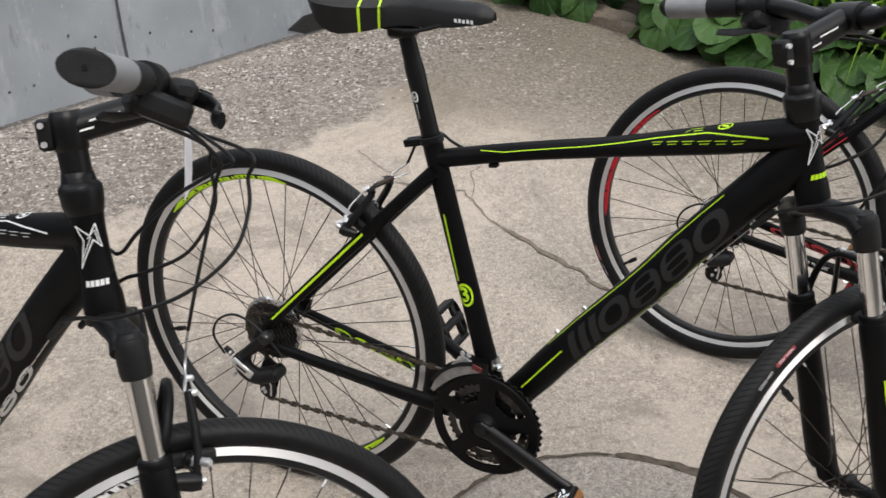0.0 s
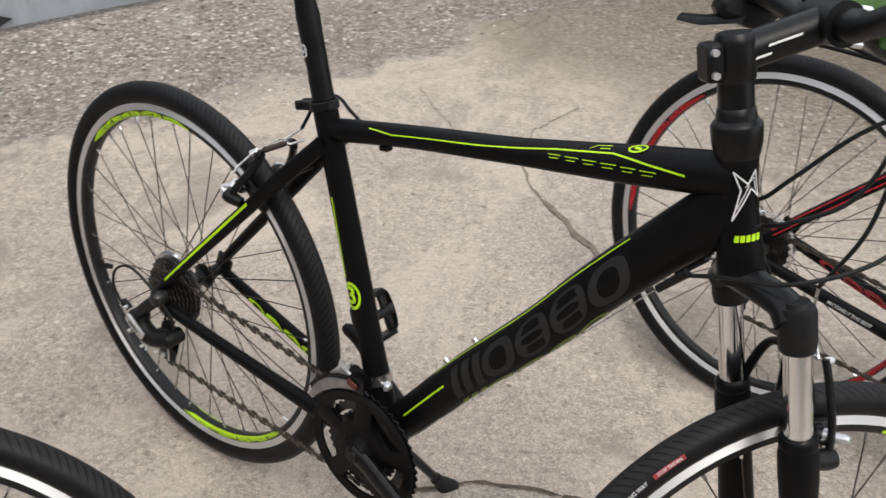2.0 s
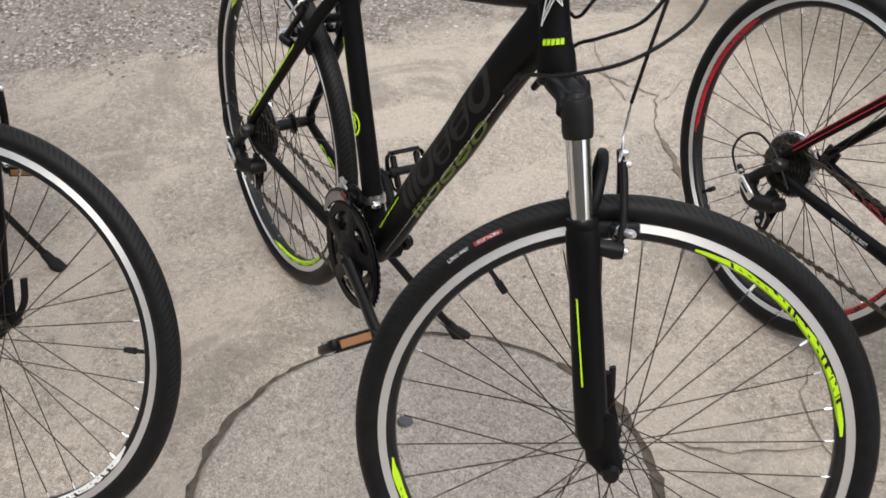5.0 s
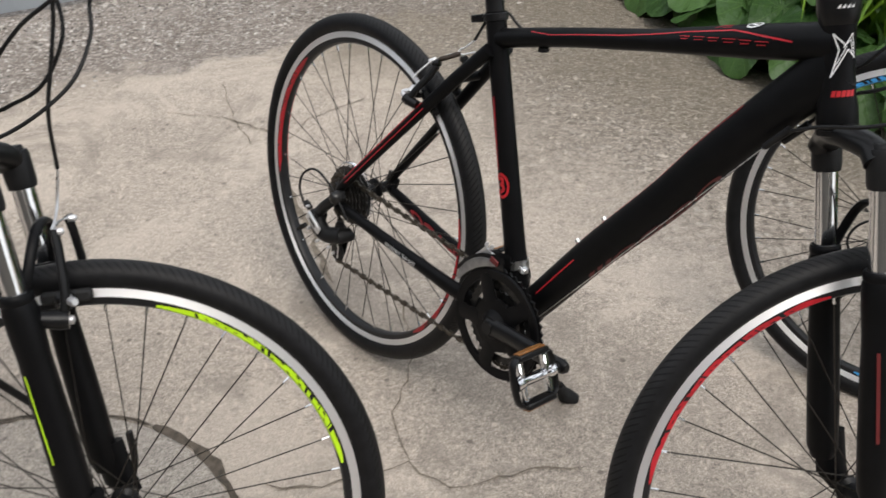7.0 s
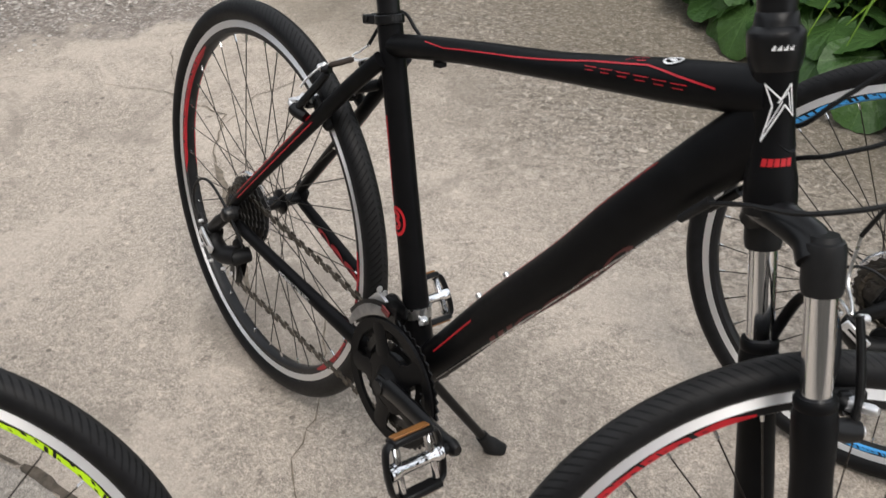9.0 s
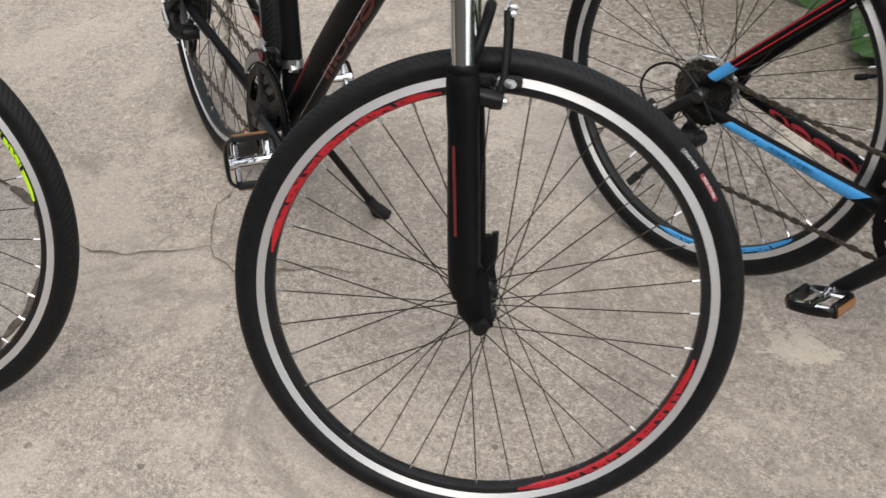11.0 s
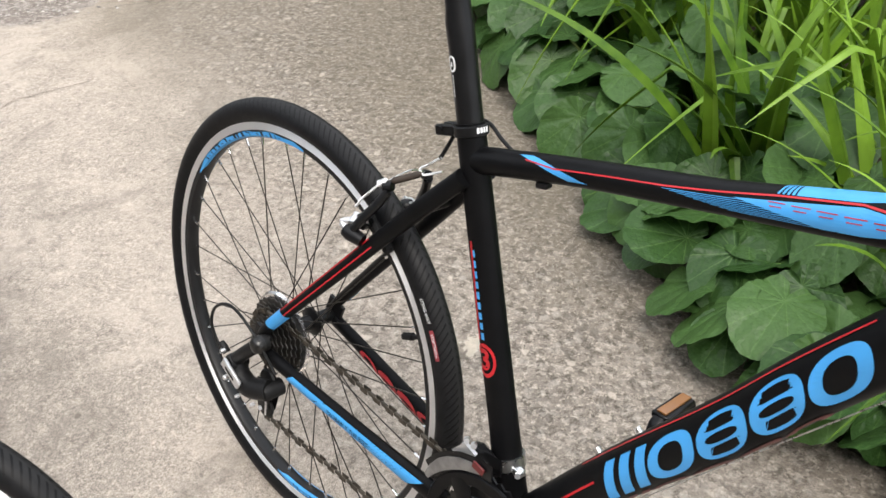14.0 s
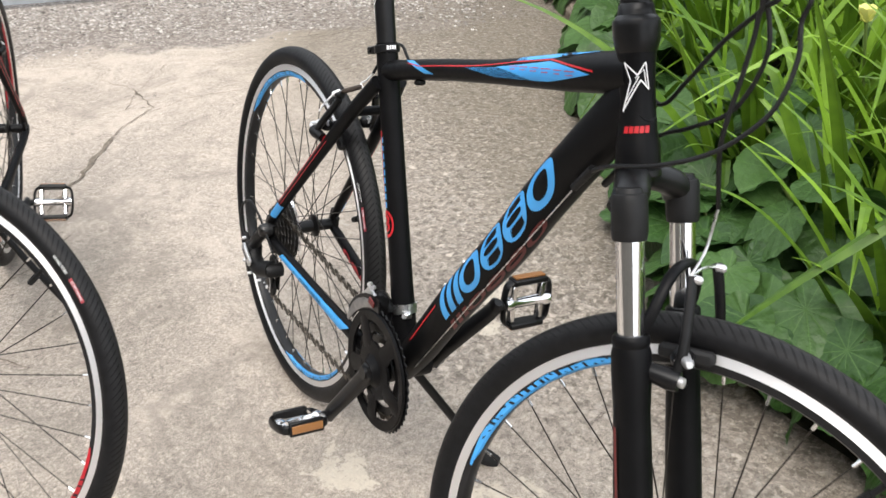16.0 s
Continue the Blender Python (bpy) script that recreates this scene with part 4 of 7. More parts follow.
        P("fork_stripe", sb, marks["fork"], parent=leg, smooth=False)
        # front brake arm
        a = Build()
        sweep(a, [vec((0.968, sy * 0.060, 0.628)), vec((0.996, sy * 0.055, 0.628)), vec((1.006, sy * 0.054, 0.629))], [0.009, 0.0120, 0.0105], 16)
        sweep(a, smooth_path([vec((1.000, sy * 0.053, 0.632)), vec((0.998, sy * 0.049, 0.662)), vec((0.988, sy * 0.040, 0.702)), vec((0.979, sy * 0.033, 0.730))], 5), (0.0060, 0.0042), 10)
        block(a, (0.996, sy * 0.036, 0.646), (0.022, 0.020, 0.022), pose(0, 0, 0, 0, 25, 0), 0.3)
        arm = P("brake_arm", a, M["black"], "black brake arm", steered=True)
        pd = Build()
        sweep(pd, [vec((0.994, sy * 0.036, 0.648)), vec((1.000, sy * 0.044, 0.650)), vec((1.004, sy * 0.050, 0.651)), vec((1.010, sy * 0.058, 0.653)), vec((1.013, sy * 0.062, 0.654))], [0.0075, 0.0075, 0.0050, 0.0058, 0.0036], 12)
        P("pad_post", pd, M["plate"], "bright steel pad post", parent=arm)
        pd = Build()
        block(pd, (0.994, sy * 0.0195, 0.645), (0.060, 0.013, 0.015), pose(0, 0, 0, 0, -13, 0), 0.25)
        P("brake_pad", pd, M["rubber"], parent=arm)
        for prof, m4 in (([(0, 0.0), (0.0055, 0.0), (0.0055, 0.007), (0, 0.009)], Matrix.Translation((1.004, sy * 0.054, 0.629)) @ pose(0, 0, 0, 0, 85, 0)),
                         ([(0, 0.0), (0.0062, 0.0), (0.0062, 0.008), (0.0045, 0.010), (0.0045, 0.018), (0, 0.019)], Matrix.Translation((0.997, sy * 0.046, 0.642)) @ pose(0, 0, 0, 62 * sy, 15, 0)),
                         ([(0, 0.0), (0.0044, 0.0), (0.0044, 0.008), (0.0028, 0.010), (0, 0.011)], Matrix.Translation((0.980, sy * 0.032, 0.727)) @ pose(0, 0, 0, 0, 80, 0))):
            bo = Build()
            lathe(bo, prof, axis="z", n=12, m=m4)
            P("brake_bolt", bo, M["plate"], "bright steel bolt", parent=arm)
    sp = Build()
    nd = smooth_path([vec((0.980, 0.034, 0.728)), vec((0.977, 0.0, 0.731)), vec((0.975, -0.026, 0.727)), vec((0.976, -0.018, 0.737)), vec((0.974, -0.002, 0.755)), vec((0.972, 0.0, 0.800))], 5)
    sweep(sp, nd, 0.0017, 8)
    P("brake_noodle", sp, M["steel"], steered=True)
    ft = Build()
    lo = [vec((0.952, sy * 0.060, 0.640)) for sy in (-1, 1)]
    arch = smooth_path([lo[0], vec((0.958, -0.056, 0.680)), vec((0.958, -0.040, 0.712)), vec((0.957, -0.018, 0.726)), vec((0.957, 0.018, 0.726)), vec((0.958, 0.040, 0.712)), vec((0.958, 0.056, 0.680)), lo[1]], 4)
    sweep(ft, arch, (0.0065, 0.0045), 12, side=(1, 0, 0))
    P("fork_arch", ft, M["frame"], "black arch joining the fork legs over the tyre", steered=True)

    # -- stem, bars and controls, turned with the fork
    sb = Build()
    m3 = Matrix.Translation(on_axis(0.955)) @ af
    lathe(sb, [(0.0170, 0.0), (0.0170, 0.034)], axis="z", n=24, m=m3)
    P("spacer", sb, M["black"], steered=True)
    sb = Build()
    lathe(sb, [(0.0, 0.079), (0.016, 0.079), (0.0182, 0.075), (0.0192, 0.07), (0.0192, 0.037), (0.0172, 0.034)], axis="z", n=24, m=m3)
    clamp = vec((0.900, 0, 1.054))
    root_p = on_axis(1.010)
    sweep(sb, smooth_path([root_p, root_p.lerp(clamp, 0.35), root_p.lerp(clamp, 0.75), clamp], 4), (0.0165, 0.018), 16, side=(0, 1, 0))
    sweep(sb, [clamp + vec((0, -0.024, 0)), clamp + vec((0, 0.024, 0))], [0.0215, 0.0215], 20)
    block(sb, on_axis(1.008, -0.024), (0.018, 0.026, 0.036), af, 0.2)
    stem = P("stem", sb, M["black"], "black angled stem", steered=True)
    for z in (0.998, 1.018):
        bo = Build()
        sweep(bo, [on_axis(z, -0.027, -0.0175), on_axis(z, -0.027, -0.0125)], [0.0035, 0.0035], 12)
        P("stem_bolt", bo, M["plate"], "bright steel bolt", parent=stem)
    for y in (-0.017, 0.017):
        for z in (-0.016, 0.016):
            bo = Build()
            sweep(bo, [clamp + vec((0.016, y, z)), clamp + vec((0.027, y, z))], [0.0036, 0.0036], 8)
            P("stem_bolt", bo, M["plate"], "bright steel bolt", parent=stem)
    sb = Build()
    for q, (lo, hi) in enumerate(((0.25, 0.60), (0.12, 0.28))):
        a0, a1 = root_p.lerp(clamp, lo), root_p.lerp(clamp, hi)
        up = vec((-0.35, 0, 0.94)) * (0.002 - q * 0.008)
        y = -0.0172 if q == 0 else -0.0162
        sb.add([a0 + up + vec((0, y, 0)), a1 + up + vec((0, y, 0)), a1 + up + vec((0, y, 0.0026)), a0 + up + vec((0, y, 0.0026))], [(0, 1, 2, 3)])
    P("stem_print", sb, M["white"], parent=stem, smooth=False)
    bars = []
    for sy in (-1, 1):
        pts = [clamp, clamp + vec((0.002, sy * 0.05, 0.001)), clamp + vec((-0.004, sy * 0.10, 0.014)), clamp + vec((-0.016, sy * 0.155, 0.020)), clamp + vec((-0.056, sy * 0.295, 0.018))]
        bars.append(smooth_path(pts, 5))
    hb = Build()
    whole = list(reversed(bars[0])) + bars[1][1:]
    sweep(hb, whole, [0.0125 if abs(p.y) > 0.05 else 0.0155 for p in whole], 14)
    P("handlebar", hb, M["black"], "black riser handlebar", steered=True)
    for sy, line in ((-1, bars[0]), (1, bars[1])):
        e1 = line[-1]
        d = (line[-1] - line[-3]).normalized()
        back = vec((-d.y * sy, d.x * sy, 0)).normalized()
        if back.x > 0:
            back = -back
        g = Build()
        gp = [e1 - d * 0.115, e1 - d * 0.075, e1 - d * 0.035, e1, e1 + d * 0.003]
        gp = [p + back * o for p, o in zip(gp, (0, 0.001, 0.006, 0.013, 0.013))]
        sweep(g, gp, [(0.0165, 0.016), (0.0165, 0.016), (0.0205, 0.0155), (0.0275, 0.0165), (0.0245, 0.0145)], 18, side=back)
        gr = P("grip", g, M["rubber"], "black grip with a grey band", steered=True)
        gb = Build()
        sweep(gb, [e1 - d * 0.066 + back * 0.002, e1 - d * 0.045 + back * 0.0045, e1 - d * 0.012 + back * 0.0105, e1 - d * 0.002 + back * 0.013], [(0.0180, 0.0166), (0.0200, 0.0166), (0.0254, 0.0170), (0.0280, 0.0171)], 18, side=back, caps=False)
        P("grip_band", gb, M["grey"], parent=gr)
        gb = Build()
        sweep(gb, [gp[-1] + d * 0.0002, gp[-1] + d * 0.0008], [0.0030, 0.0026], 12)
        P("end_plug", gb, M["black"], "small dark hole plug", parent=gr)
        # shifter pod and brake lever
        c = e1 - d * 0.150
        sh = Build()
        sweep(sh, [c - d * 0.016, c + d * 0.016], [0.019, 0.019], 16)
        block(sh, c + vec((0.012, 0, -0.024)), (0.062, 0.046, 0.028), pose(0, 0, 0, 0, 12, -14 * sy), 0.25)
        sweep(sh, [c + vec((0.0, 0, -0.03)) - d * 0.02, c + vec((-0.018, 0, -0.040)) + d * 0.02, c + vec((-0.026, 0, -0.040)) + d * 0.045], [(0.010, 0.004), (0.009, 0.004), (0.007, 0.003)], 10)
        block(sh, c + vec((0.026, 0, -0.004)) - d * 0.018, (0.03, 0.05, 0.024), pose(0, 0, 0, 0, 0, -14 * sy), 0.3)
        P("shifter", sh, M["plastic"], "black thumb shifter", steered=True)
        lv = Build()
        l0 = c + vec((0.040, 0, -0.008)) - d * 0.02
        sweep(lv, smooth_path([l0, l0 + vec((0.022, 0, -0.004)) + d * 0.02, l0 + vec((0.036, 0, -0.010)) + d * 0.05, l0 + vec((0.040, 0, -0.016)) + d * 0.08, l0 + vec((0.050, 0, -0.018)) + d * 0.10], 5), (0.0045, 0.0085), 10, side=(1, 0, 0))
        P("brake_lever", lv, M["black"], "black brake lever", steered=True)
        ab = Build()
        sweep(ab, [l0 - d * 0.012 + vec((0.004, 0, 0.004)), l0 - d * 0.045 + vec((0.008, 0, 0.004))], [0.0055, 0.0040], 10)
        P("barrel_adjuster", ab, M["black"], steered=True)
    # cables: from the controls in loops to the brake, the tubes and the stops
    def cable(pts, r=0.0024, mat="plastic", name="cable"):
        b2 = Build()
        path = smooth_path(pts, 7)
        sweep(b2, path, r, 8)
        P(name, b2, M[mat])
    sR = S @ (bars[0][-1] + vec((0.045, 0.195, -0.012)))
    sL = S @ (bars[1][-1] + vec((0.045, -0.195, -0.012)))
    tR = S @ (bars[0][-1] + vec((0.05, 0.18, -0.035)))
    tL = S @ (bars[1][-1] + vec((0.05, -0.18, -0.035)))
    s_of = lambda *p: S @ vec(p)

    def turned(share, *p):
        """A point given with the bar turned by 23.2 degrees, swung on about the steering axis by a share of the rest of the turn."""
        return Matrix.Translation(AXIS_FOOT) @ Matrix.Rotation(radians((steer - 23.2) * share), 4, AXIS) @ Matrix.Translation(-AXIS_FOOT) @ vec(p)
    # front brake cable, down in front of the head tube
    cable([sR, turned(1.0, 0.985, -0.012, 1.015), turned(1.0, 0.986, 0.0, 0.984), turned(1.0, 0.984, 0.0, 0.935), turned(1.0, 0.979, 0.0, 0.868), s_of(0.972, 0.0, 0.795)])
    # rear brake and two gear cables
    cable([sL, turned(1.0, 0.992, 0.012, 1.015), turned(1.0, 0.982, 0.008, 0.995), turned(0.8, 0.938, 0.018, 0.956), turned(0.4, 0.894, 0.026, 0.903), (0.862, 0.031, 0.868), (0.82, 0.030, 0.866), (0.62, 0.021, 0.822), (0.40, 0.019, 0.760), (0.33, 0.020, 0.745)])
    cable([tL, turned(1.0, 1.006, 0.03, 1.020), turned(1.0, 1.016, 0.02, 0.990), turned(0.9, 1.024, 0.018, 0.958), turned(0.7, 1.022, 0.004, 0.912), turned(0.4, 0.990, -0.018, 0.866), (0.936, -0.034, 0.833), (0.872, -0.032, 0.808), (0.828, -0.022, 0.784)])
    cable([tR, turned(1.0, 0.966, 0.010, 1.020), turned(1.0, 0.968, 0.028, 0.995), turned(0.9, 0.980, 0.030, 0.951), turned(0.7, 0.957, 0.031, 0.893), turned(0.3, 0.904, 0.033, 0.856), (0.862, 0.034, 0.832), (0.828, 0.022, 0.784)])
    b = Build()
    block(b, (0.405, 0, 0.757), (0.016, 0.012, 0.008), pose(0, 0, 0, 0, -15, 0), 0.25)
    P("cable_guide", b, M["plastic"])
    for y in (-0.022, 0.022):
        b = Build()
        sweep(b, [(0.834, y, 0.790), (0.808, y, 0.757)], [0.0052, 0.0045], 10)
        P("cable_stop", b, M["plastic"])
    b = Build()
    sweep(b, [(0.810, -0.021, 0.760), (0.50, -0.012, 0.330)], [0.0008, 0.0008], 6)
    P("gear_wire", b, M["steel"])

    # -- bottle bolts
    for s in (0.213, 0.281):
        b = Build()
        p = dt.place(s, 90, 0)
        q = dt.place(s, 90, 0.0065)
        sweep(b, [p, q], [0.0042, 0.0042], 10)
        P("bottle_bolt", b, M["steel"], "bright bottle-cage bolt")

    # -- seat post, clamp and saddle
    b = Build()
    u = (vec((0.300, 0, 0.760)) - BB).normalized()
    c0 = vec((0.300, 0, 0.760))
    sweep(b, [c0, c0 + u * 0.10, c0 + u * 0.135, c0 + u * 0.15, c0 + u * 0.185], [0.0150, 0.0152, 0.0158, 0.0140, 0.0138], 18)
    block(b, (0.235, 0, 0.944), (0.045, 0.036, 0.022), pose(0, 0, 0, 0, -8, 0), 0.25)
    post = P("seat_post", b, M["black"], "black seat post")
    b = Build()
    pt = Tube([c0 + u * 0.02, c0 + u * 0.13], [(0.0152, 0.0152), (0.0158, 0.0158)], 4)
    vs = [pt.place(0.072 + rs * abs(math.sin(t)) ** 0.6 * (1 if math.sin(t) > 0 else -1), 190 + rg * math.cos(t), 0.0006) for rs, rg in ((0.0088, 20), (0.0068, 11)) for t in [2 * math.pi * q / 24 for q in range(24)]]
    b.add(vs, [(q, (q + 1) % 24, 24 + (q + 1) % 24, 24 + q) for q in range(24)])
    pt.stripe(b, [(0.036, 192), (0.060, 190)], 3)
    pt.stripe(b, [(0.069, 190), (0.074, 190)], 8)
    P("post_print", b, M["white"], parent=post, smooth=False)
    b = Build()
    c1 = c0 + u * 0.017
    sweep(b, [c1 - u * 0.005, c1 - u * 0.004, c1 + u * 0.006, c1 + u * 0.007], [0.0188, 0.0198, 0.0198, 0.0188], 24)
    for yy in (-1, 1):
        block(b, c1 + vec((-0.95, 0, -0.31)) * 0.031 + vec((0, yy * 0.0068, 0.001)), (0.034, 0.0085, 0.0125), pose(0, 0, 0, 0, -18, 0), 0.2)
    sweep(b, [c1 + vec((-0.036, -0.013, -0.010)), c1 + vec((-0.036, 0.015, -0.010))], [0.0040, 0.0040], 8)
    clamp_ob = P("seat_clamp", b, M["black"], "black seat clamp collar")
    b = Build()
    kt = Tube([c1 - u * 0.004, c1 + u * 0.008], [(0.0205, 0.0205)] * 2, 2)
    for q in range(4):
        kt.patch(b, ((0.003, 118 - q * 11), (0.003, 110 - q * 11), (0.009, 109 - q * 11), (0.009, 117 - q * 11)), 1, 2)
    P("clamp_print", b, marks["clamp"], parent=clamp_ob, smooth=False)
    b = Build()
    nx, ny = 22, 13
    vs = []
    for side_i in (0, 1):
        for i in range(nx + 1):
            t = i / nx
            x = 0.088 + 0.298 * t
            k = min(1.0, max(0.0, (t - 0.10) / 0.50))
            w = 0.079 * (1 - k * k * (3 - 2 * k)) + 0.021 * (k * k * (3 - 2 * k))
            if t < 0.10:
                w *= math.sqrt(max(0.02, 1 - ((0.10 - t) / 0.10) ** 2 * 0.75))
            if t > 0.93:
                w *= math.sqrt(max(0.03, 1 - ((t - 0.93) / 0.075) ** 2))
            zt = 1.000 + 0.020 * (1 - t) - 0.010 * math.sin(math.pi * t) + 0.006 * t - (0.012 * ((t - 0.9) / 0.1) ** 2 if t > 0.9 else 0)
            for j in range(ny + 1):
                v = -1 + 2 * j / ny
                y = w * v
                drop = (0.022 * abs(v) ** 3 + 0.010 * v * v) * (w / 0.079) ** 0.5
                if side_i == 0:
                    vs.append((x, y, zt - drop))
                else:
                    rear = 0.22 + 0.78 * math.sin(min(1.0, t / 0.24) * math.pi / 2)
                    vs.append((x + 0.006 * (1 - rear), y * (0.86 + 0.08 * t), zt - drop - (0.012 + 0.028 * (abs(v) ** 1.5)) * rear * (1 - 0.55 * t) * math.sqrt(max(0.05, 1 - max(0.0, (t - 0.7) / 0.3) ** 2)) - 0.010 * math.sin(math.pi * min(1, t * 2.2)) * (1 - t)))
    W = ny + 1
    N = (nx + 1) * W
    fs = [(i * W + j, (i + 1) * W + j, (i + 1) * W + j + 1, i * W + j + 1) for i in range(nx) for j in range(ny)]
    fs += [(N + i * W + j, N + i * W + j + 1, N + (i + 1) * W + j + 1, N + (i + 1) * W + j) for i in range(nx) for j in range(ny)]
    for i in range(nx):
        fs += [(i * W, N + i * W, N + (i + 1) * W, (i + 1) * W), (i * W + ny, (i + 1) * W + ny, N + (i + 1) * W + ny, N + i * W + ny)]
    for j in range(ny):
        fs += [(j, j + 1, N + j + 1, N + j), (nx * W + j, N + nx * W + j, N + nx * W + j + 1, nx * W + j + 1)]
    b.add(vs, fs)
    sad = P("saddle", b, M["saddle"], "black padded saddle")
    b = Build()
    for k0 in (0.36, 0.42):
        i = int(k0 * nx)
        ring_v = []
        for j in range(ny + 1):
            for di in (0, 0.25):
                pa, pb = vec(vs[i * W + j]), vec(vs[(i + 1) * W + j])
                p = pa.lerp(pb, di)
                ring_v.append(p + vec((0, 0.0009 * (1 if j > ny / 2 else -1), 0.0010)))
        b.add(ring_v, [(2 * j, 2 * j + 1, 2 * j + 3, 2 * j + 2) for j in range(ny)])
        for yy, j in ((-1, 0), (1, ny)):
            pa, pb = vec(vs[i * W + j]), vec(vs[(i + 1) * W + j])
            qa, qb = vec(vs[N + i * W + j]), vec(vs[N + (i + 1) * W + j])
            o = vec((0, yy * 0.0010, 0))
            b.add([pa + o, pa.lerp(pb, 0.25) + o, qa.lerp(qb, 0.25) + o, qa + o], [(0, 1, 2, 3)])
    P("saddle_stripe", b, marks["saddle"], parent=sad, smooth=False)
    b = Build()
    for yy in (-1, 1):
        b = Build()
        for q in range(5):
            x0 = 0.330 + q * 0.0066
            i = min(nx - 1, int((x0 - 0.088) / 0.298 * nx))
            j = 0 if yy < 0 else ny
            pa, qa = vec(vs[i * W + j]), vec(vs[N + i * W + j])
            o = yy * 0.0013
            b.add([(x0, pa.y + o, pa.z - 0.006), (x0 + 0.0042, pa.y + o, pa.z - 0.006), (x0 + 0.0047, pa.y + o, pa.z - 0.0115), (x0 + 0.0005, pa.y + o, pa.z - 0.0115)], [(0, 1, 2, 3)])
        P("saddle_print", b, M["white"], parent=sad, smooth=False)
    b = Build()
    for yy in (-1, 1):
        sweep(b, smooth_path([(0.115, yy * 0.045, 0.972), (0.15, yy * 0.030, 0.955), (0.21, yy * 0.022, 0.950), (0.27, yy * 0.022, 0.953), (0.335, yy * 0.012, 0.978)], 5), 0.0035, 8)
    P("saddle_rail", b, M["black"], parent=sad)

    # -- rear brake
    DB = vec((0.007, 0, 0.014))
    for sy in (-1, 1):
        a = Build()
        sweep(a, [DB + vec((0.180, sy * 0.050, 0.586)), DB + vec((0.162, sy * 0.055, 0.590)), DB + vec((0.154, sy * 0.056, 0.592))], [0.008, 0.0100, 0.0088], 14)
        sweep(a, smooth_path([DB + vec((0.161, sy * 0.054, 0.590)), vec((0.180, sy * 0.048, 0.626)), vec((0.196, sy * 0.039, 0.652)), vec((0.206, sy * 0.032, 0.673))], 5), (0.0060, 0.0080), 10)
        sweep(a, [vec((0.199, sy * 0.033, 0.675)), vec((0.209, sy * 0.029, 0.679))], [0.0070, 0.0060], 10)
        block(a, (0.170, sy * 0.036, 0.616), (0.020, 0.022, 0.020), pose(0, 0, 0, 0, 30, 0), 0.3)
        arm = P("brake_arm", a, M["black"], "black brake arm")
        pd = Build()
        sweep(pd, [vec((0.150, sy * 0.056, 0.613)), vec((0.155, sy * 0.053, 0.614)), vec((0.172, sy * 0.040, 0.619)), vec((0.178, sy * 0.035, 0.621))], [0.0028, 0.0048, 0.0058, 0.0050], 12)
        P("pad_post", pd, M["plate"], "bright steel pad post", parent=arm)
        pd = Build()
        block(pd, (0.183, sy * 0.0195, 0.600), (0.056, 0.014, 0.015), pose(0, 0, 0, 0, 34, 0), 0.25)
        P("brake_pad", pd, M["rubber"], parent=arm)
        for prof, m4 in (([(0, 0.0), (0.0070, 0.0), (0.0070, 0.008), (0.0050, 0.010), (0.0050, 0.016), (0, 0.017)], Matrix.Translation((0.167, sy * 0.050, 0.614)) @ pose(0, 0, 0, 48 * sy, -40, 0)),
                         ([(0, 0.0), (0.0044, 0.0), (0.0044, 0.007), (0, 0.008)], Matrix.Translation(DB + vec((0.152, sy * 0.056, 0.594))) @ pose(0, 0, 0, 0, -60, 0))):
            bo = Build()
            lathe(bo, prof, axis="z", n=12, m=m4)
            P("brake_bolt", bo, M["plate"], "bright steel bolt", parent=arm)
    b = Build()
    sweep(b, smooth_path([(0.171, -0.051, 0.641), (0.1770, -0.048, 0.653), (0.1850, -0.044, 0.664), (0.194, -0.037, 0.677)], 5), 0.0016, 8)
    sweep(b, [(0.192, -0.036, 0.676), (0.200, -0.031, 0.682)], [0.0050, 0.0046], 10)
    P("brake_noodle", b, M["track"], "bright steel cable guide")
    b = Build()
    sweep(b, smooth_path([(0.204, 0.032, 0.679), (0.204, 0.004, 0.690), (0.200, -0.030, 0.682)], 4), 0.0010, 6)
    P("brake_wire", b, M["steel"])
    b = Build()
    sweep(b, smooth_path([(0.200, -0.031, 0.682), (0.208, -0.026, 0.685), (0.220, -0.017, 0.692), (0.233, -0.007, 0.700)], 4), [0.0012] * 3 + [0.0030] + [0.0042] * 8 + [0.0024], 10)
    P("cable_boot", b, M["boot"], "dark brown rubber boot on the cable")
    b = Build()
    sweep(b, smooth_path([(0.252, 0.007, 0.7065), (0.241, 0.000, 0.7010), (0.2335, -0.006, 0.6985), (0.2285, -0.006, 0.7040), (0.2345, 0.000, 0.7100), (0.2440, 0.000, 0.7185), (0.2540, 0.001, 0.7275)], 5), 0.0015, 8)
    P("cable_stirrup", b, M["track"], "bright wire cable stirrup")
    b = Build()
    sweep(b, smooth_path([(0.252, 0.001, 0.7255), (0.256, 0.006, 0.740), (0.262, 0.014, 0.762), (0.274, 0.021, 0.778), (0.298, 0.0235, 0.782), (0.322, 0.021, 0.772), (0.350, 0.015, 0.766)], 5), 0.0024, 8)
    P("brake_cable", b, M["plastic"])

    # -- cassette, derailleurs, chain and cranks
    b = Build()
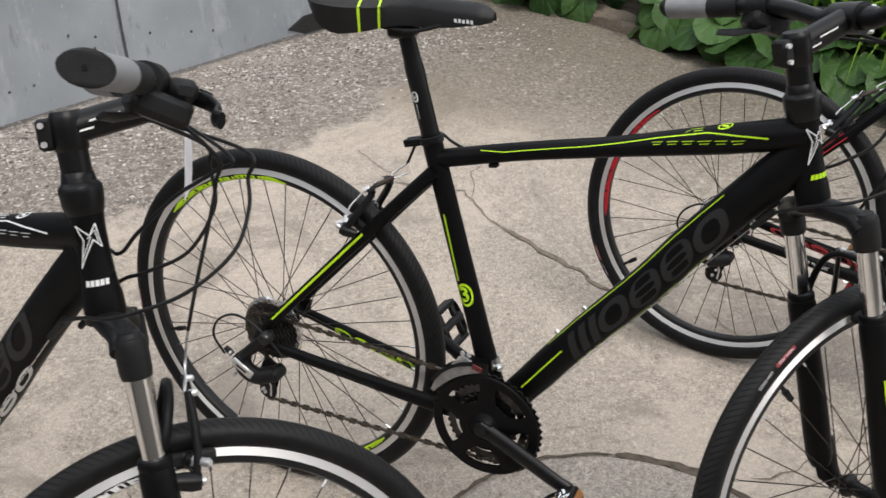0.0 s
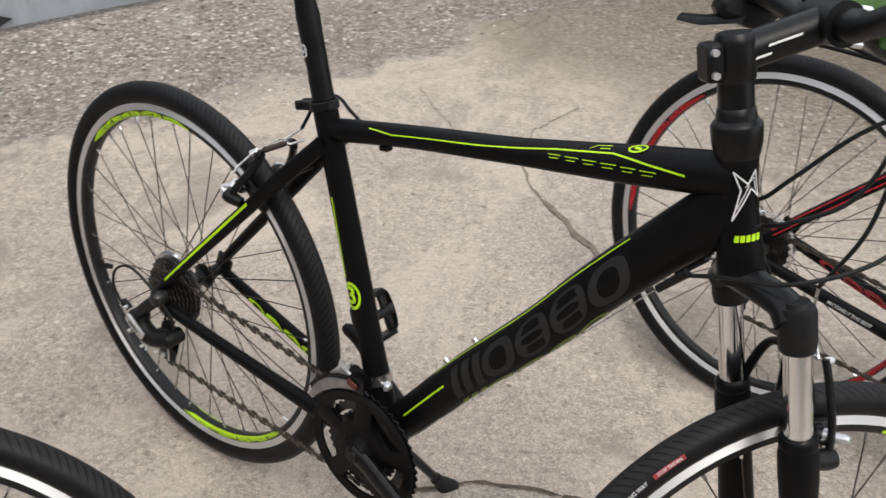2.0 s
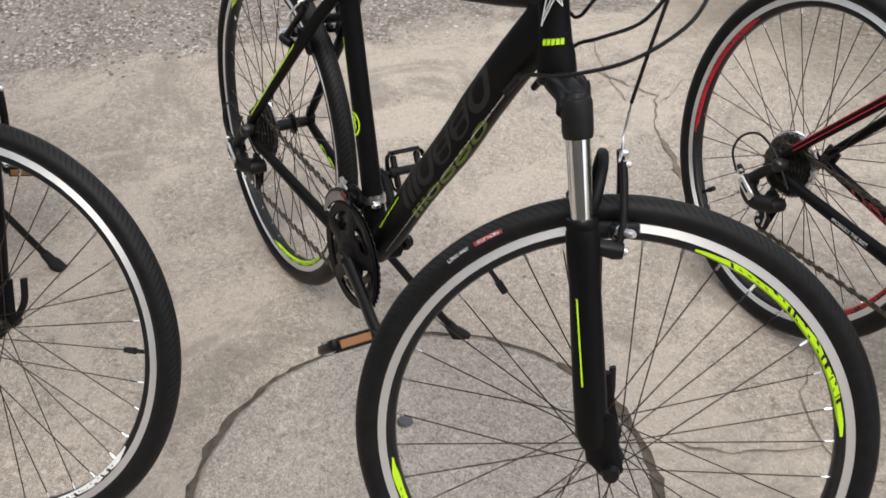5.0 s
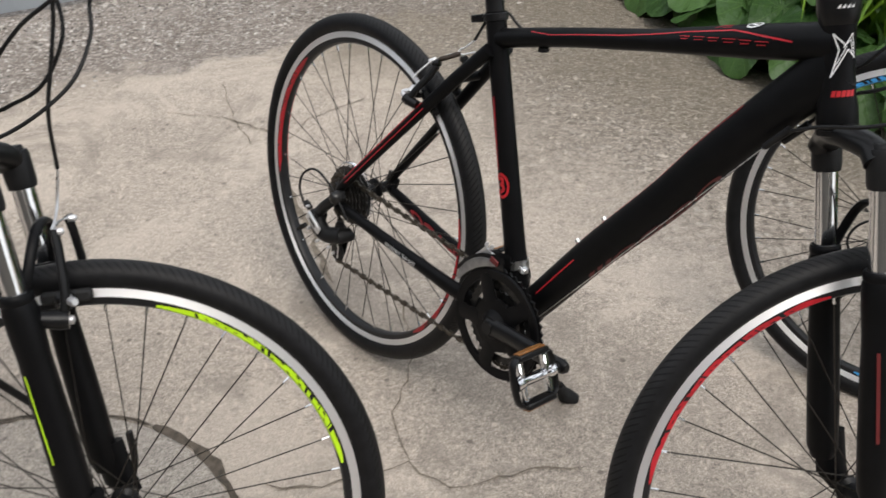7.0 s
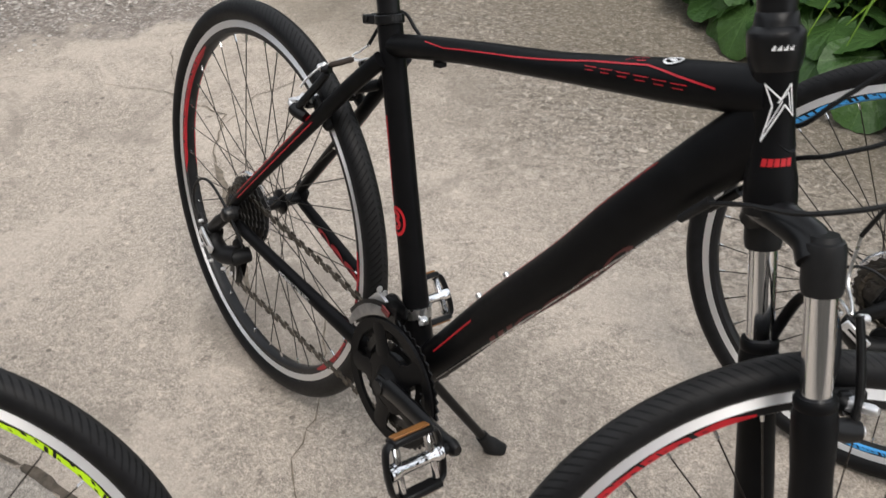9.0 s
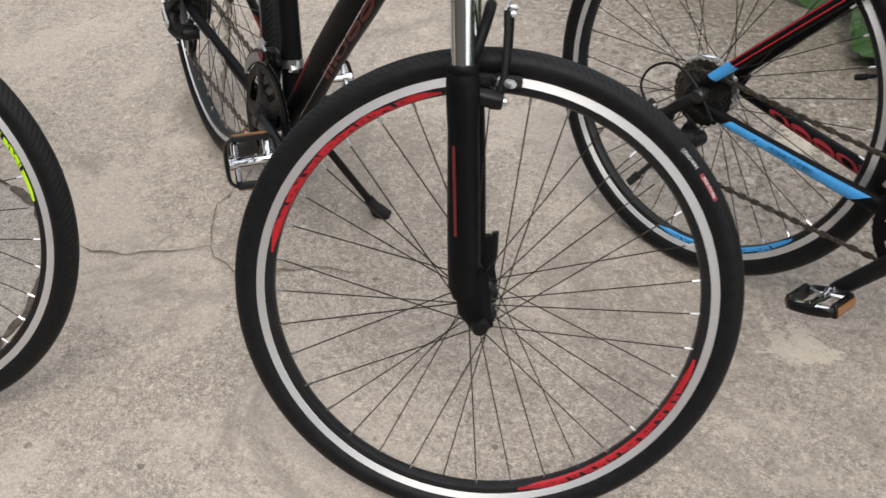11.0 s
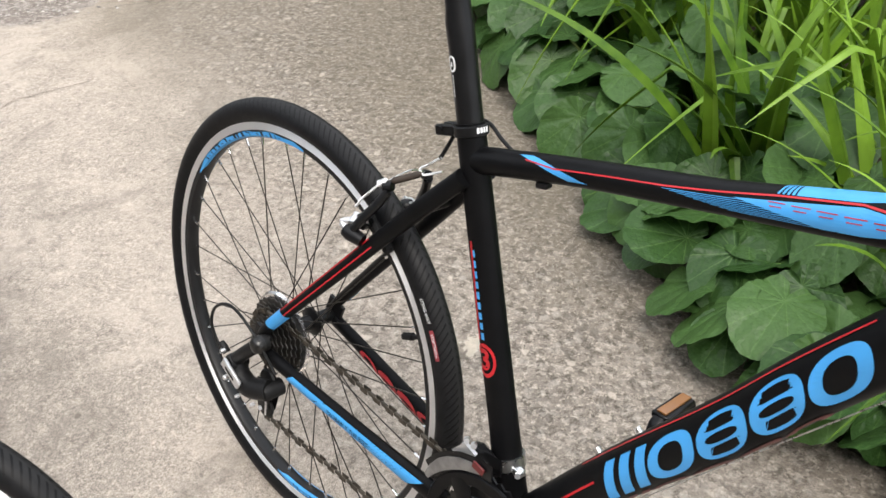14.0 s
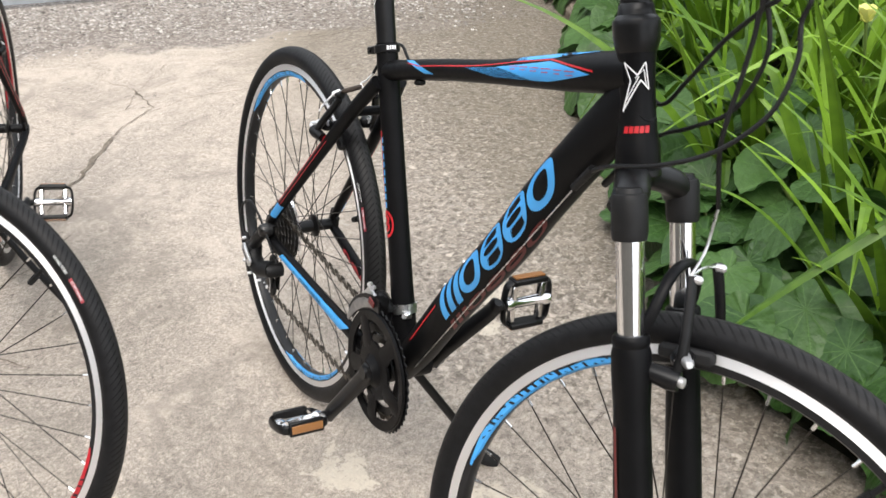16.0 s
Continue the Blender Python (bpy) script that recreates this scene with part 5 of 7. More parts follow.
    for q, (r, y) in enumerate(((0.058, -0.036), (0.052, -0.040), (0.047, -0.0445), (0.042, -0.049), (0.037, -0.0535), (0.032, -0.058), (0.028, -0.062))):
        n = int(r * 480)
        prof = []
        for k in range(n * 2):
            an = math.pi * k / n
            prof.append((r + (0.002 if k % 2 else -0.002), an))
        f = [(rr * math.cos(an), y - 0.0008, rr * math.sin(an)) for rr, an in prof]
        g = [(rr * math.cos(an), y + 0.0008, rr * math.sin(an)) for rr, an in prof]
        nn = len(prof)
        f = [vec(p) + REAR for p in f]
        g = [vec(p) + REAR for p in g]
        b.add(f, [tuple(range(nn))])
        b.add(g, [tuple(range(nn - 1, -1, -1))])
        b.add(f + g, [(k, nn + k, nn + (k + 1) % nn, (k + 1) % nn) for k in range(nn)])
    lathe(b, [(0.020, -0.034), (0.024, -0.062), (0.012, -0.066), (0.0, -0.066)], REAR, n=20)
    P("cassette", b, M["cassette"], "oily steel sprocket cassette", smooth=False)
    b = Build()
    lathe(b, [(0.030, -0.0335), (0.0625, -0.0300), (0.0650, -0.0270), (0.0655, -0.0262), (0.0625, -0.0285), (0.030, -0.0325)], REAR, n=48)
    guard = P("spoke_guard", b, M["clear"], "clear plastic spoke guard disc")
    guard.visible_shadow = False
    # rear derailleur
    DR = vec((0.010, 0, 0.013))
    b = Build()
    lathe(b, [(0.0, -0.090), (0.011, -0.090), (0.013, -0.086), (0.013, -0.070), (0.0, -0.068)], vec((0.010, 0, 0.346)) + DR, n=18)
    sweep(b, [q + DR for q in smooth_path([(0.010, -0.079, 0.346), (-0.018, -0.084, 0.318), (-0.042, -0.084, 0.290)], 4)], (0.013, 0.0105), 12, side=(0, 1, 0))
    lathe(b, [(0.0, -0.098), (0.011, -0.098), (0.0135, -0.094), (0.0135, -0.070), (0.0, -0.068)], vec((-0.044, 0, 0.286)) + DR, n=18)
    sweep(b, [q + DR for q in smooth_path([(-0.046, -0.083, 0.285), (-0.034, -0.085, 0.266), (-0.010, -0.082, 0.257), (0.022, -0.070, 0.266)], 5)], (0.0165, 0.0165), 14, side=(0, 1, 0))
    lathe(b, [(0.0, -0.082), (0.012, -0.082), (0.014, -0.078), (0.014, -0.048), (0.0, -0.046)], vec((0.018, 0, 0.262)) + DR, n=18)
    der = P("rear_derailleur", b, M["plastic"], "black rear derailleur")
    b = Build()
    lathe(b, [(0.0, -0.0925), (0.0075, -0.0925), (0.0085, -0.090)], vec((0.010, 0, 0.346)) + DR, n=16)
    P("pivot_bolt", b, M["plate"], "bright pivot bolt", parent=der)
    b = Build()
    lathe(b, [(0.0, -0.0935), (0.0068, -0.0935), (0.0105, -0.0915), (0.0130, -0.086), (0.0136, -0.078)], vec((0.010, 0, 0.346)) + DR, n=20)
    P("pivot_cap", b, M["ringsteel"], "dark steel pivot cap", parent=der)
    for bx, by, bz, br in ((-0.052, -0.0985, 0.256, 0.0042), (-0.016, -0.1015, 0.245, 0.0030), (0.006, -0.090, 0.238, 0.0030), (-0.060, -0.0985, 0.300, 0.0034), (0.012, -0.0675, 0.279, 0.0036), (0.006, -0.0675, 0.228, 0.0040)):
        b = Build()
        lathe(b, [(0.0, by - 0.003), (br * 0.8, by - 0.003), (br, by - 0.001), (br, by + 0.004)], vec((bx, 0, bz)) + (DR if by < -0.07 else vec((0, 0, 0))), n=10)
        P("derailleur_bolt", b, M["plate"], "bright steel bolt", parent=der)
    b = Build()
    sweep(b, [vec((-0.062, -0.089, 0.292)) + DR, vec((-0.070, -0.090, 0.300)) + DR, vec((-0.076, -0.090, 0.304)) + DR], [0.0062, 0.0060, 0.0045], 12)
    P("barrel_adjuster", b, M["plastic"], parent=der)
    b = Build()
    sweep(b, [(0.010, -0.0672, 0.262), (0.019, -0.0672, 0.244), (0.018, -0.0672, 0.222)], (0.0008, 0.0022), 6, side=(0, 1, 0))
    P("cage_edge", b, M["plate"], parent=der)
    b = Build()
    block(b, vec((-0.030, -0.1025, 0.279)) + DR, (0.048, 0.006, 0.018), pose(0, 0, 0, 0, 28, 0), 0.35)
    P("derailleur_plate", b, M["plate"], "bright metal name plate", parent=der)
    b = Build()
    block(b, vec((-0.031, -0.1055, 0.2795)) + DR, (0.024, 0.0012, 0.004), pose(0, 0, 0, 0, 28, 0), 0.2)
    P("plate_print", b, M["frame"], parent=der)
    b = Build()
    for y in (-0.066, -0.050):
        sweep(b, [(0.006, y, 0.284), (0.014, y, 0.256), (0.008, y, 0.226)], [(0.0012, 0.012), (0.0012, 0.014), (0.0012, 0.012)], 10, side=(0, 1, 0))
    P("derailleur_cage", b, M["black"], parent=der)
    for c in ((0.012, 0, 0.279), (0.006, 0, 0.228)):
        b = Build()
        lathe(b, [(0.004, -0.062), (0.018, -0.061), (0.020, -0.058), (0.018, -0.055), (0.004, -0.054)], c, n=14)
        P("jockey_wheel", b, M["plastic"], parent=der)
    b = Build()
    sweep(b, smooth_path([(0.055, -0.078, 0.326), (0.01, -0.086, 0.375), (-0.040, -0.089, 0.394), (-0.080, -0.090, 0.372), (-0.092, -0.090, 0.335), (-0.068, -0.090, 0.302)], 6), 0.0024, 8)
    P("gear_cable_loop", b, M["plastic"])
    # chain rings
    for k, (r, y, teeth) in enumerate(((0.1000, -0.049, 48), (0.0740, -0.045, 38), (0.0545, -0.040, 28))):
        b = Build()
        nn = teeth * 2
        rings = []
        for rad, yy in (("o", y - 0.0013), ("o", y + 0.0013), (r - 0.013, y + 0.0013), (r - 0.013, y - 0.0013)):
            rings.append([BB + vec(((r + (0.0028 if q % 2 else -0.0022) if rad == "o" else rad) * math.cos(math.pi * q / teeth), yy, (r + (0.0028 if q % 2 else -0.0022) if rad == "o" else rad) * math.sin(math.pi * q / teeth))) for q in range(nn)])
        for a_, c_ in ((0, 1), (1, 2), (2, 3), (3, 0)):
            b.add(rings[a_] + rings[c_], [(q, nn + q, nn + (q + 1) % nn, (q + 1) % nn) for q in range(nn)])
        P("chainring", b, M["ringsteel"] if k else M["black"], smooth=False)
    b = Build()
    lathe(b, [(0.0965, -0.0575), (0.0980, -0.056), (0.0980, -0.053), (0.0965, -0.052), (0.0812, -0.052), (0.0812, -0.0560), (0.0965, -0.0575)], BB, n=64)
    P("chain_guard", b, M["frame"], "black plastic ring outside the chain")
    b = Build()
    lathe(b, [(0.0, -0.070), (0.018, -0.070), (0.022, -0.064), (0.030, -0.058), (0.030, -0.050), (0.0, -0.050)], BB, n=24)
    lathe(b, [(0.028, -0.0600), (0.048, -0.0580), (0.048, -0.0535), (0.028, -0.054)], BB, n=32)
    for q in range(5):
        an = radians(crank + 36 + 72 * q)
        d = vec((math.cos(an), 0, math.sin(an)))
        sweep(b, [BB + d * 0.040 + vec((0, -0.0565, 0)), BB + d * 0.066 + vec((0, -0.0555, 0)), BB + d * 0.090 + vec((0, -0.0545, 0))], [(0.0030, 0.019), (0.0028, 0.014), (0.0026, 0.019)], 10, side=(0, 1, 0))
    P("crank_spider", b, M["frame"])
    for sy in (-1, 1):
        an = radians(crank) if sy < 0 else radians(crank + 180)
        d = vec((math.cos(an), 0, math.sin(an)))
        b = Build()
        y0, y1 = (sy * 0.066, sy * 0.082) if sy < 0 else (0.054, 0.088)
        path = smooth_path([BB + vec((0, y0, 0)) - d * 0.014, BB + vec((0, y0, 0)) + d * 0.02, BB + d * 0.09 + vec((0, (y0 + y1) / 2, 0)), BB + d * 0.15 + vec((0, y1, 0)), BB + d * 0.184 + vec((0, y1, 0))], 4)
        rad = [(0.0115 - 0.003 * i / (len(path) - 1), 0.0165 - 0.004 * i / (len(path) - 1)) for i in range(len(path))]
        rad[0] = rad[-1] = (0.006, 0.007)
        sweep(b, path, rad, 12, side=(0, 1, 0))
        lathe(b, [(0.0, sy * 0.012), (0.011, sy * 0.012), (0.012, sy * 0.008), (0.012, 0.0)], BB + vec((0, y0, 0)), n=16)
        P("crank_arm", b, M["black"], "black crank arm")
        c = BB + d * 0.170 + vec((0, y1 + sy * 0.058, 0))
        tilt = marks["pedal_tilt"][0 if sy < 0 else 1]
        pm = Matrix.Translation(c) @ pose(0, 0, 0, 0, tilt, 0)
        rot = pose(0, 0, 0, 0, tilt, 0)
        b = Build()
        sweep(b, [pm @ vec((0, -sy * 0.060, 0)), pm @ vec((0, -sy * 0.034, 0))], [0.0080, 0.0075], 12)
        for x in (-0.037, 0.037):
            block(b, pm @ vec((x, 0, 0)), (0.009, 0.060, 0.024), rot, 0.2)
        for y in (-1, 1):
            sweep(b, [pm @ q for q in smooth_path([(-0.037, y * 0.030, 0), (-0.028, y * 0.039, 0), (0.0, y * 0.042, 0), (0.028, y * 0.039, 0), (0.037, y * 0.030, 0)], 4)], (0.003, 0.008), 8, side=vec((0, 1, 0)))
        plain = sy > 0 and marks["plain_pedal"]
        ped = P("pedal", b, M["black"], "black pedal cage with dark core, no reflectors" if plain else "black pedal cage with bright metal core and amber reflectors")
        b = Build()
        lathe(b, [(0.0, -0.040), (0.011, -0.040), (0.0115, -0.030), (0.0085, -0.024), (0.0080, 0.024), (0.0115, 0.030), (0.011, 0.040), (0.0, 0.040)], n=16, m=pm)
        for y in (-0.026, 0.026):
            block(b, pm @ vec((0, y, 0)), (0.064, 0.011, 0.012), rot, 0.25)
        P("pedal_core", b, M["plastic"] if plain else M["chrome"], "dark core" if plain else "bright metal core", parent=ped)
        for x in () if plain else (-0.0430, 0.0430):
            b = Build()
            block(b, pm @ vec((x, 0, 0)), (0.003, 0.054, 0.013), rot, 0.2)
            P("reflector", b, M["amber"], "amber reflector", parent=ped)
    # front derailleur
    b = Build()
    fdp = vec((0.425, 0, 0.395))
    sweep(b, [fdp + vec((0.0025, 0, -0.007)), fdp + vec((-0.0025, 0, 0.007))], [0.0225, 0.0225], 22)
    block(b, fdp + vec((0.024, -0.006, 0.0)), (0.014, 0.012, 0.010), None, 0.2)
    P("derailleur_band", b, M["steel"], "bright steel clamp band")
    b = Build()
    block(b, fdp + vec((-0.012, -0.030, 0.004)), (0.046, 0.026, 0.030), pose(0, 0, 0, 0, 20, 0), 0.3)
    arc = [BB + vec((0.112 * math.cos(radians(a)), -0.048, 0.112 * math.sin(radians(a)))) for a in (152, 140, 128, 116, 104, 92)]
    for y in (-0.008, 0.008):
        sweep(b, [p + vec((0, y, 0)) for p in arc], (0.0013, 0.012), 8, side=(0, 1, 0))
    fd = P("front_derailleur", b, M["black"], "black front derailleur")
    b = Build()
    block(b, fdp + vec((-0.020, -0.045, 0.012)), (0.040, 0.003, 0.012), pose(0, 0, 0, 0, 25, 0), 0.3)
    P("derailleur_plate", b, M["steel"], parent=fd)
    b = Build()
    arc = [BB + vec((0.1095 * math.cos(radians(a)), -0.0585, 0.1095 * math.sin(radians(a)))) for a in (158, 148, 138, 128, 118, 108, 100)]
    sweep(b, arc, [(0.0016, 0.004), (0.0016, 0.007), (0.0018, 0.0085), (0.0018, 0.009), (0.0018, 0.0085), (0.0018, 0.007), (0.0016, 0.005)], 10, side=(0, 1, 0))
    P("cage_plate", b, M["cagesteel"], "grey steel cage plate", parent=fd)
    b = Build()
    block(b, BB + vec((-0.022, -0.0605, 0.112)), (0.018, 0.003, 0.010), pose(0, 0, 0, 0, 12, 0), 0.3)
    P("derailleur_mark", b, M["darkred"], "dark red mark", parent=fd)
    b = Build()
    f3 = [fdp + vec(q) for q in ((-0.046, -0.052, 0.010), (-0.030, -0.050, 0.030), (-0.012, -0.048, 0.022), (-0.024, -0.050, 0.014), (-0.026, -0.052, -0.004))]
    b.add(f3 + [q + vec((0, 0.005, 0)) for q in f3], [(0, 1, 3), (1, 2, 3), (0, 3, 4)] + [(k, 5 + k, 5 + (k + 1) % 5, (k + 1) % 5) for k in range(5)] + [(8, 6, 5), (8, 7, 6), (9, 8, 5)])
    P("derailleur_link", b, M["plate"], "bright forked link", parent=fd, smooth=False)
    for q in ((0.026, -0.010, 0.0), (-0.030, -0.046, 0.034), (-0.018, -0.046, 0.034)):
        b = Build()
        sweep(b, [fdp + vec(q), fdp + vec(q) + vec((0.004, -0.005, 0.002))], [0.0040, 0.0036], 10)
        P("derailleur_bolt", b, M["plate"], "bright steel bolt", parent=fd)
    # chain: links in two runs and round the rings
    b = Build()
    run = [BB + vec((0.078 * math.cos(radians(a)), -0.045, 0.078 * math.sin(radians(a)))) for a in range(-80, 100, 8)]
    run.append(REAR + vec((0.012, -0.049, 0.043)))
    run += [REAR + vec((0.043 * math.cos(radians(a)), -0.049, 0.043 * math.sin(radians(a)))) for a in range(110, 250, 14)]
    run += [vec((0.030, -0.058, 0.279)), vec((-0.011, -0.058, 0.234)), vec((0.008, -0.057, 0.209))]
    run.append(BB + vec((0.078 * math.cos(radians(-80)), -0.045, 0.078 * math.sin(radians(-80)))))
    seg, total = [], 0.0
    for p, q in zip(run, run[1:]):
        seg.append((total, p, q))
        total += (q - p).length
    s, k = 0.0, 0
    while s < total:
        j = max(i for i in range(len(seg)) if seg[i][0] <= s)
        t0, p, q = seg[j]
        d = (q - p)
        if d.length > 1e-6:
            c = p + d.normalized() * (s - t0)
            rot = Matrix.Rotation(-math.atan2(d.z, d.x), 4, "Y")
            if k % 2:
                for yy in (-1, 1):
                    block(b, c + vec((0, yy * 0.0030, 0)), (0.0145, 0.0012, 0.0076), rot, 0.2)
            else:
                block(b, c, (0.0125, 0.0044, 0.0064), rot, 0.3)
        s += 0.0127
        k += 1
    P("chain", b, M["chain"], "oiled dark steel chain", smooth=False)
    # kickstand
    b = Build()
    foot = vec((0.438, 0.198, 0.014 + 0.198 * math.tan(radians(lean))))
    rootk = vec((0.395, 0.030, 0.275))
    block(b, (0.392, 0.012, 0.278), (0.05, 0.05, 0.022), None, 0.25)
    dk = (foot - rootk).normalized()
    sweep(b, smooth_path([rootk, rootk + vec((0, 0.014, -0.018)), rootk.lerp(foot, 0.5), foot], 4), 0.0078, 12)
    stand = P("kickstand", b, M["black"], "black kickstand with rubber foot")
    b = Build()
    sweep(b, [foot - dk * 0.035, foot - dk * 0.01, foot, foot + vec((0.012, 0.02, -0.012))], [0.0105, 0.012, 0.016, 0.013], 12)
    P("kickstand_foot", b, M["rubber"], parent=stand)
    return root


def marks_for(main, **over):
    d = dict(wide=False, stay=main, stay_tip=None, chain_stay=None, ghosted=False, left_stay=main, top_line=main, top_fill=False, name=main,
             logo=M["ghost"], under=main, down_line=main, seat_line=main, seat_text=False, badge=main, head=main, fork=main, fork_w=8, cup=False, tube_badge=M["white"], valve=(200, 20), spokes=(0.0, 0.0), clamp=M["ghost"],
             saddle=main, plain_pedal=False, pedal_tilt=(0, 0), arcs=([(110, 175), (290, 350)], [(20, 80), (200, 260)]), text=(230, 120))
    d.update(over)
    return d


bicycle("black hybrid bicycle with white prints, on its kickstand", M["white"], -1.2470, 1.4979, -43.22, 13.9, 49.84, 20,
        marks_for(M["white"], fork=M["ghost"], arcs=([(110, 175), (290, 350)], [(108, 168), (288, 348)]), text=(230, 236)), (0, 0))
bicycle("black hybrid bicycle with lime green prints, on its kickstand", M["lime"], -0.3009, 1.5536, -36.85, 6.771, 52.19, -17,
        marks_for(M["lime"], tube_badge=M["lime"], under=M["darklime"], plain_pedal=True, pedal_tilt=(-42, 60), ghosted=True, arcs=([(86, 143), (266, 323)], [(20, 85), (200, 265)]), text=(190, 137), valve=(200, 137), spokes=(-2.8, -2.7)), (0, 0))
bicycle("black hybrid bicycle with red prints, on its kickstand", M["crimson"], 0.7112, 1.7565, -42.71, 10.05, 54.96, 10,
        marks_for(M["crimson"], wide=True, badge=M["red"], head=M["red"], under=M["darkred"], left_stay=M["tyrered"], logo=None, arcs=([(134, 194), (314, 374)], [(118, 184), (298, 364)]), fork=M["darkred"], fork_w=13, cup=True, pedal_tilt=(64, 50), text=(215, 54), valve=(220, 61), spokes=(-4.3, -3.9)), (0, 0))
bicycle("black hybrid bicycle with blue and red prints, beside the flower bed", M["blue"], 1.7470, 1.6830, -29.0, 11.2, 23.2, -124,
        marks_for(M["blue"], wide=True, stay=M["crimson"], stay_tip=M["blue"], chain_stay=M["blue"], left_stay=M["tyrered"], top_line=M["red"], top_fill=True, name=M["red"], logo=M["blue"], under=M["darkred"],
                  down_line=M["red"], seat_line=M["red"], seat_text=True, badge=M["red"], head=M["red"], fork=M["darkred"], fork_w=13, tube_badge=M["frame"], pedal_tilt=(-20, -94),
                  arcs=([(88, 148), (266, 322)], [(114, 173), (294, 353)]), text=(31, 60), valve=(27, 62), spokes=(-0.3, -2.0), clamp=M["white"]), (0, 0))


# ---- the yard ----
M["concrete"] = concrete("yard_concrete", (0.476, 0.413, 0.350), (0.338, 0.294, 0.250), True, 1.0, 0.4)
M["cover"] = concrete("cast_cover_concrete", (0.43, 0.386, 0.338), (0.30, 0.270, 0.239), False, 1.15, 0.5)
M["kerbm"] = concrete("kerb_concrete", (0.27, 0.225, 0.175), (0.15, 0.122, 0.095), False, 2.0, 0.5)
M["joint"] = material("dirt_in_joint", (0.085, 0.069, 0.053), 0.95, var=0.4, scale=60, bump=0.6, bump_scale=300)
M["crack"] = material("dirt_in_crack", (0.175, 0.145, 0.112), 0.95, var=0.35, scale=60, bump=0.5, bump_scale=300)
M["soil"] = material("dark_garden_soil", (0.05, 0.038, 0.028), 0.95, var=0.5, scale=14, bump=1.0, bump_scale=90)
M["pebble"] = material("loose_grit", (0.40, 0.37, 0.33), 0.9)
pn, pl = M["pebble"].node_tree.nodes, M["pebble"].node_tree.links
geo_n, ramp_n = pn.new("ShaderNodeNewGeometry"), pn.new("ShaderNodeValToRGB")
ramp_n.color_ramp.elements[0].color, ramp_n.color_ramp.elements[1].color = (0.09, 0.078, 0.067, 1), (0.62, 0.575, 0.53, 1)
pl.new(geo_n.outputs["Random Per Island"], ramp_n.inputs[0])
pl.new(ramp_n.outputs[0], pn["Principled BSDF"].inputs["Base Color"])
M["zinc"] = material("weathered_zinc_sheet", (0.47, 0.515, 0.56), 0.46, metal=0.5, second=(0.33, 0.365, 0.40), scale=2.2, bump=0.25, bump_scale=14)
zn, zl = M["zinc"].node_tree.nodes, M["zinc"].node_tree.links
zb = zn["Principled BSDF"]
z_from = zb.inputs["Base Color"].links[0].from_socket
z_tc, z_map = zn.new("ShaderNodeTexCoord"), zn.new("ShaderNodeMapping")
z_map.inputs["Scale"].default_value = (7.0, 7.0, 2.2)
zl.new(z_tc.outputs["Object"], z_map.inputs["Vector"])
for z_scale, z_lo, z_hi, z_amount, z_col in ((1.0, 0.55, 0.66, 0.55, (0.62, 0.66, 0.70)), (2.6, 0.60, 0.68, 0.6, (0.22, 0.235, 0.25)), (9.0, 0.62, 0.68, 0.5, (0.70, 0.73, 0.76))):
    z_noise, z_rng, z_mix = zn.new("ShaderNodeTexNoise"), zn.new("ShaderNodeMapRange"), zn.new("ShaderNodeMix")
    z_noise.inputs["Scale"].default_value, z_noise.inputs["Detail"].default_value, z_noise.inputs["Roughness"].default_value = z_scale, 8, 0.7
    z_rng.inputs[1].default_value, z_rng.inputs[2].default_value, z_rng.inputs[4].default_value = z_lo, z_hi, z_amount
    z_mix.data_type = "RGBA"
    zl.new(z_map.outputs[0], z_noise.inputs["Vector"])
    zl.new(z_noise.outputs[0], z_rng.inputs[0])
    zl.new(z_rng.outputs[0], z_mix.inputs[0])
    zl.new(z_from, z_mix.inputs[6])
    z_mix.inputs[7].default_value = (*z_col, 1)
    z_from = z_mix.outputs[2]
zl.new(z_from, zb.inputs["Base Color"])
M["iron"] = material("dark_grey_paint", (0.07, 0.072, 0.078), 0.55, var=0.3, scale=12, bump=0.3)
M["wallm"] = material("dark_render_wall", (0.10, 0.10, 0.105), 0.9, var=0.35, scale=5, bump=0.6, bump_scale=60)
M["strap_iron"] = material("black_iron_paint", (0.018, 0.018, 0.019), 0.5, var=0.3, scale=15, bump=0.3)
M["bluewall"] = material("blue_grey_paint", (0.13, 0.15, 0.19), 0.7, var=0.2, scale=6, bump=0.3)
# for the added, unseen walls that block low sky light
M["blocker"] = material("blocker_render", (0.16, 0.145, 0.125), 0.9, var=0.2, scale=3, bump=0.4, bump_scale=40)
M["bark"] = material("dark_wood", (0.04, 0.032, 0.026), 0.9, var=0.4, scale=18, bump=0.8, bump_scale=80)
M["leaf"] = leaf_material("round_leaf_green", (0.021, 0.060, 0.013), (0.069, 0.141, 0.037), 0.42, 1.0)
M["strap"] = leaf_material("strap_leaf_green", (0.030, 0.085, 0.008), (0.200, 0.350, 0.030), 0.38)
M["stalk"] = material("leaf_stalk", (0.16, 0.22, 0.06), 0.5)
M["dry"] = material("dry_leaf", (0.20, 0.11, 0.045), 0.8, var=0.4, scale=30)
M["hedge"] = leaf_material("shade_green", (0.02, 0.05, 0.012), (0.06, 0.12, 0.025), 0.5)
M["petal"] = material("yellow_petal", (0.72, 0.70, 0.22), 0.5)

b = Build()
b.add([(-150, -150, 0), (150, -150, 0), (150, 150, 0), (-150, 150, 0)], [(0, 1, 2, 3)])
ground = part("ground", b, M["concrete"], None, smooth=False)
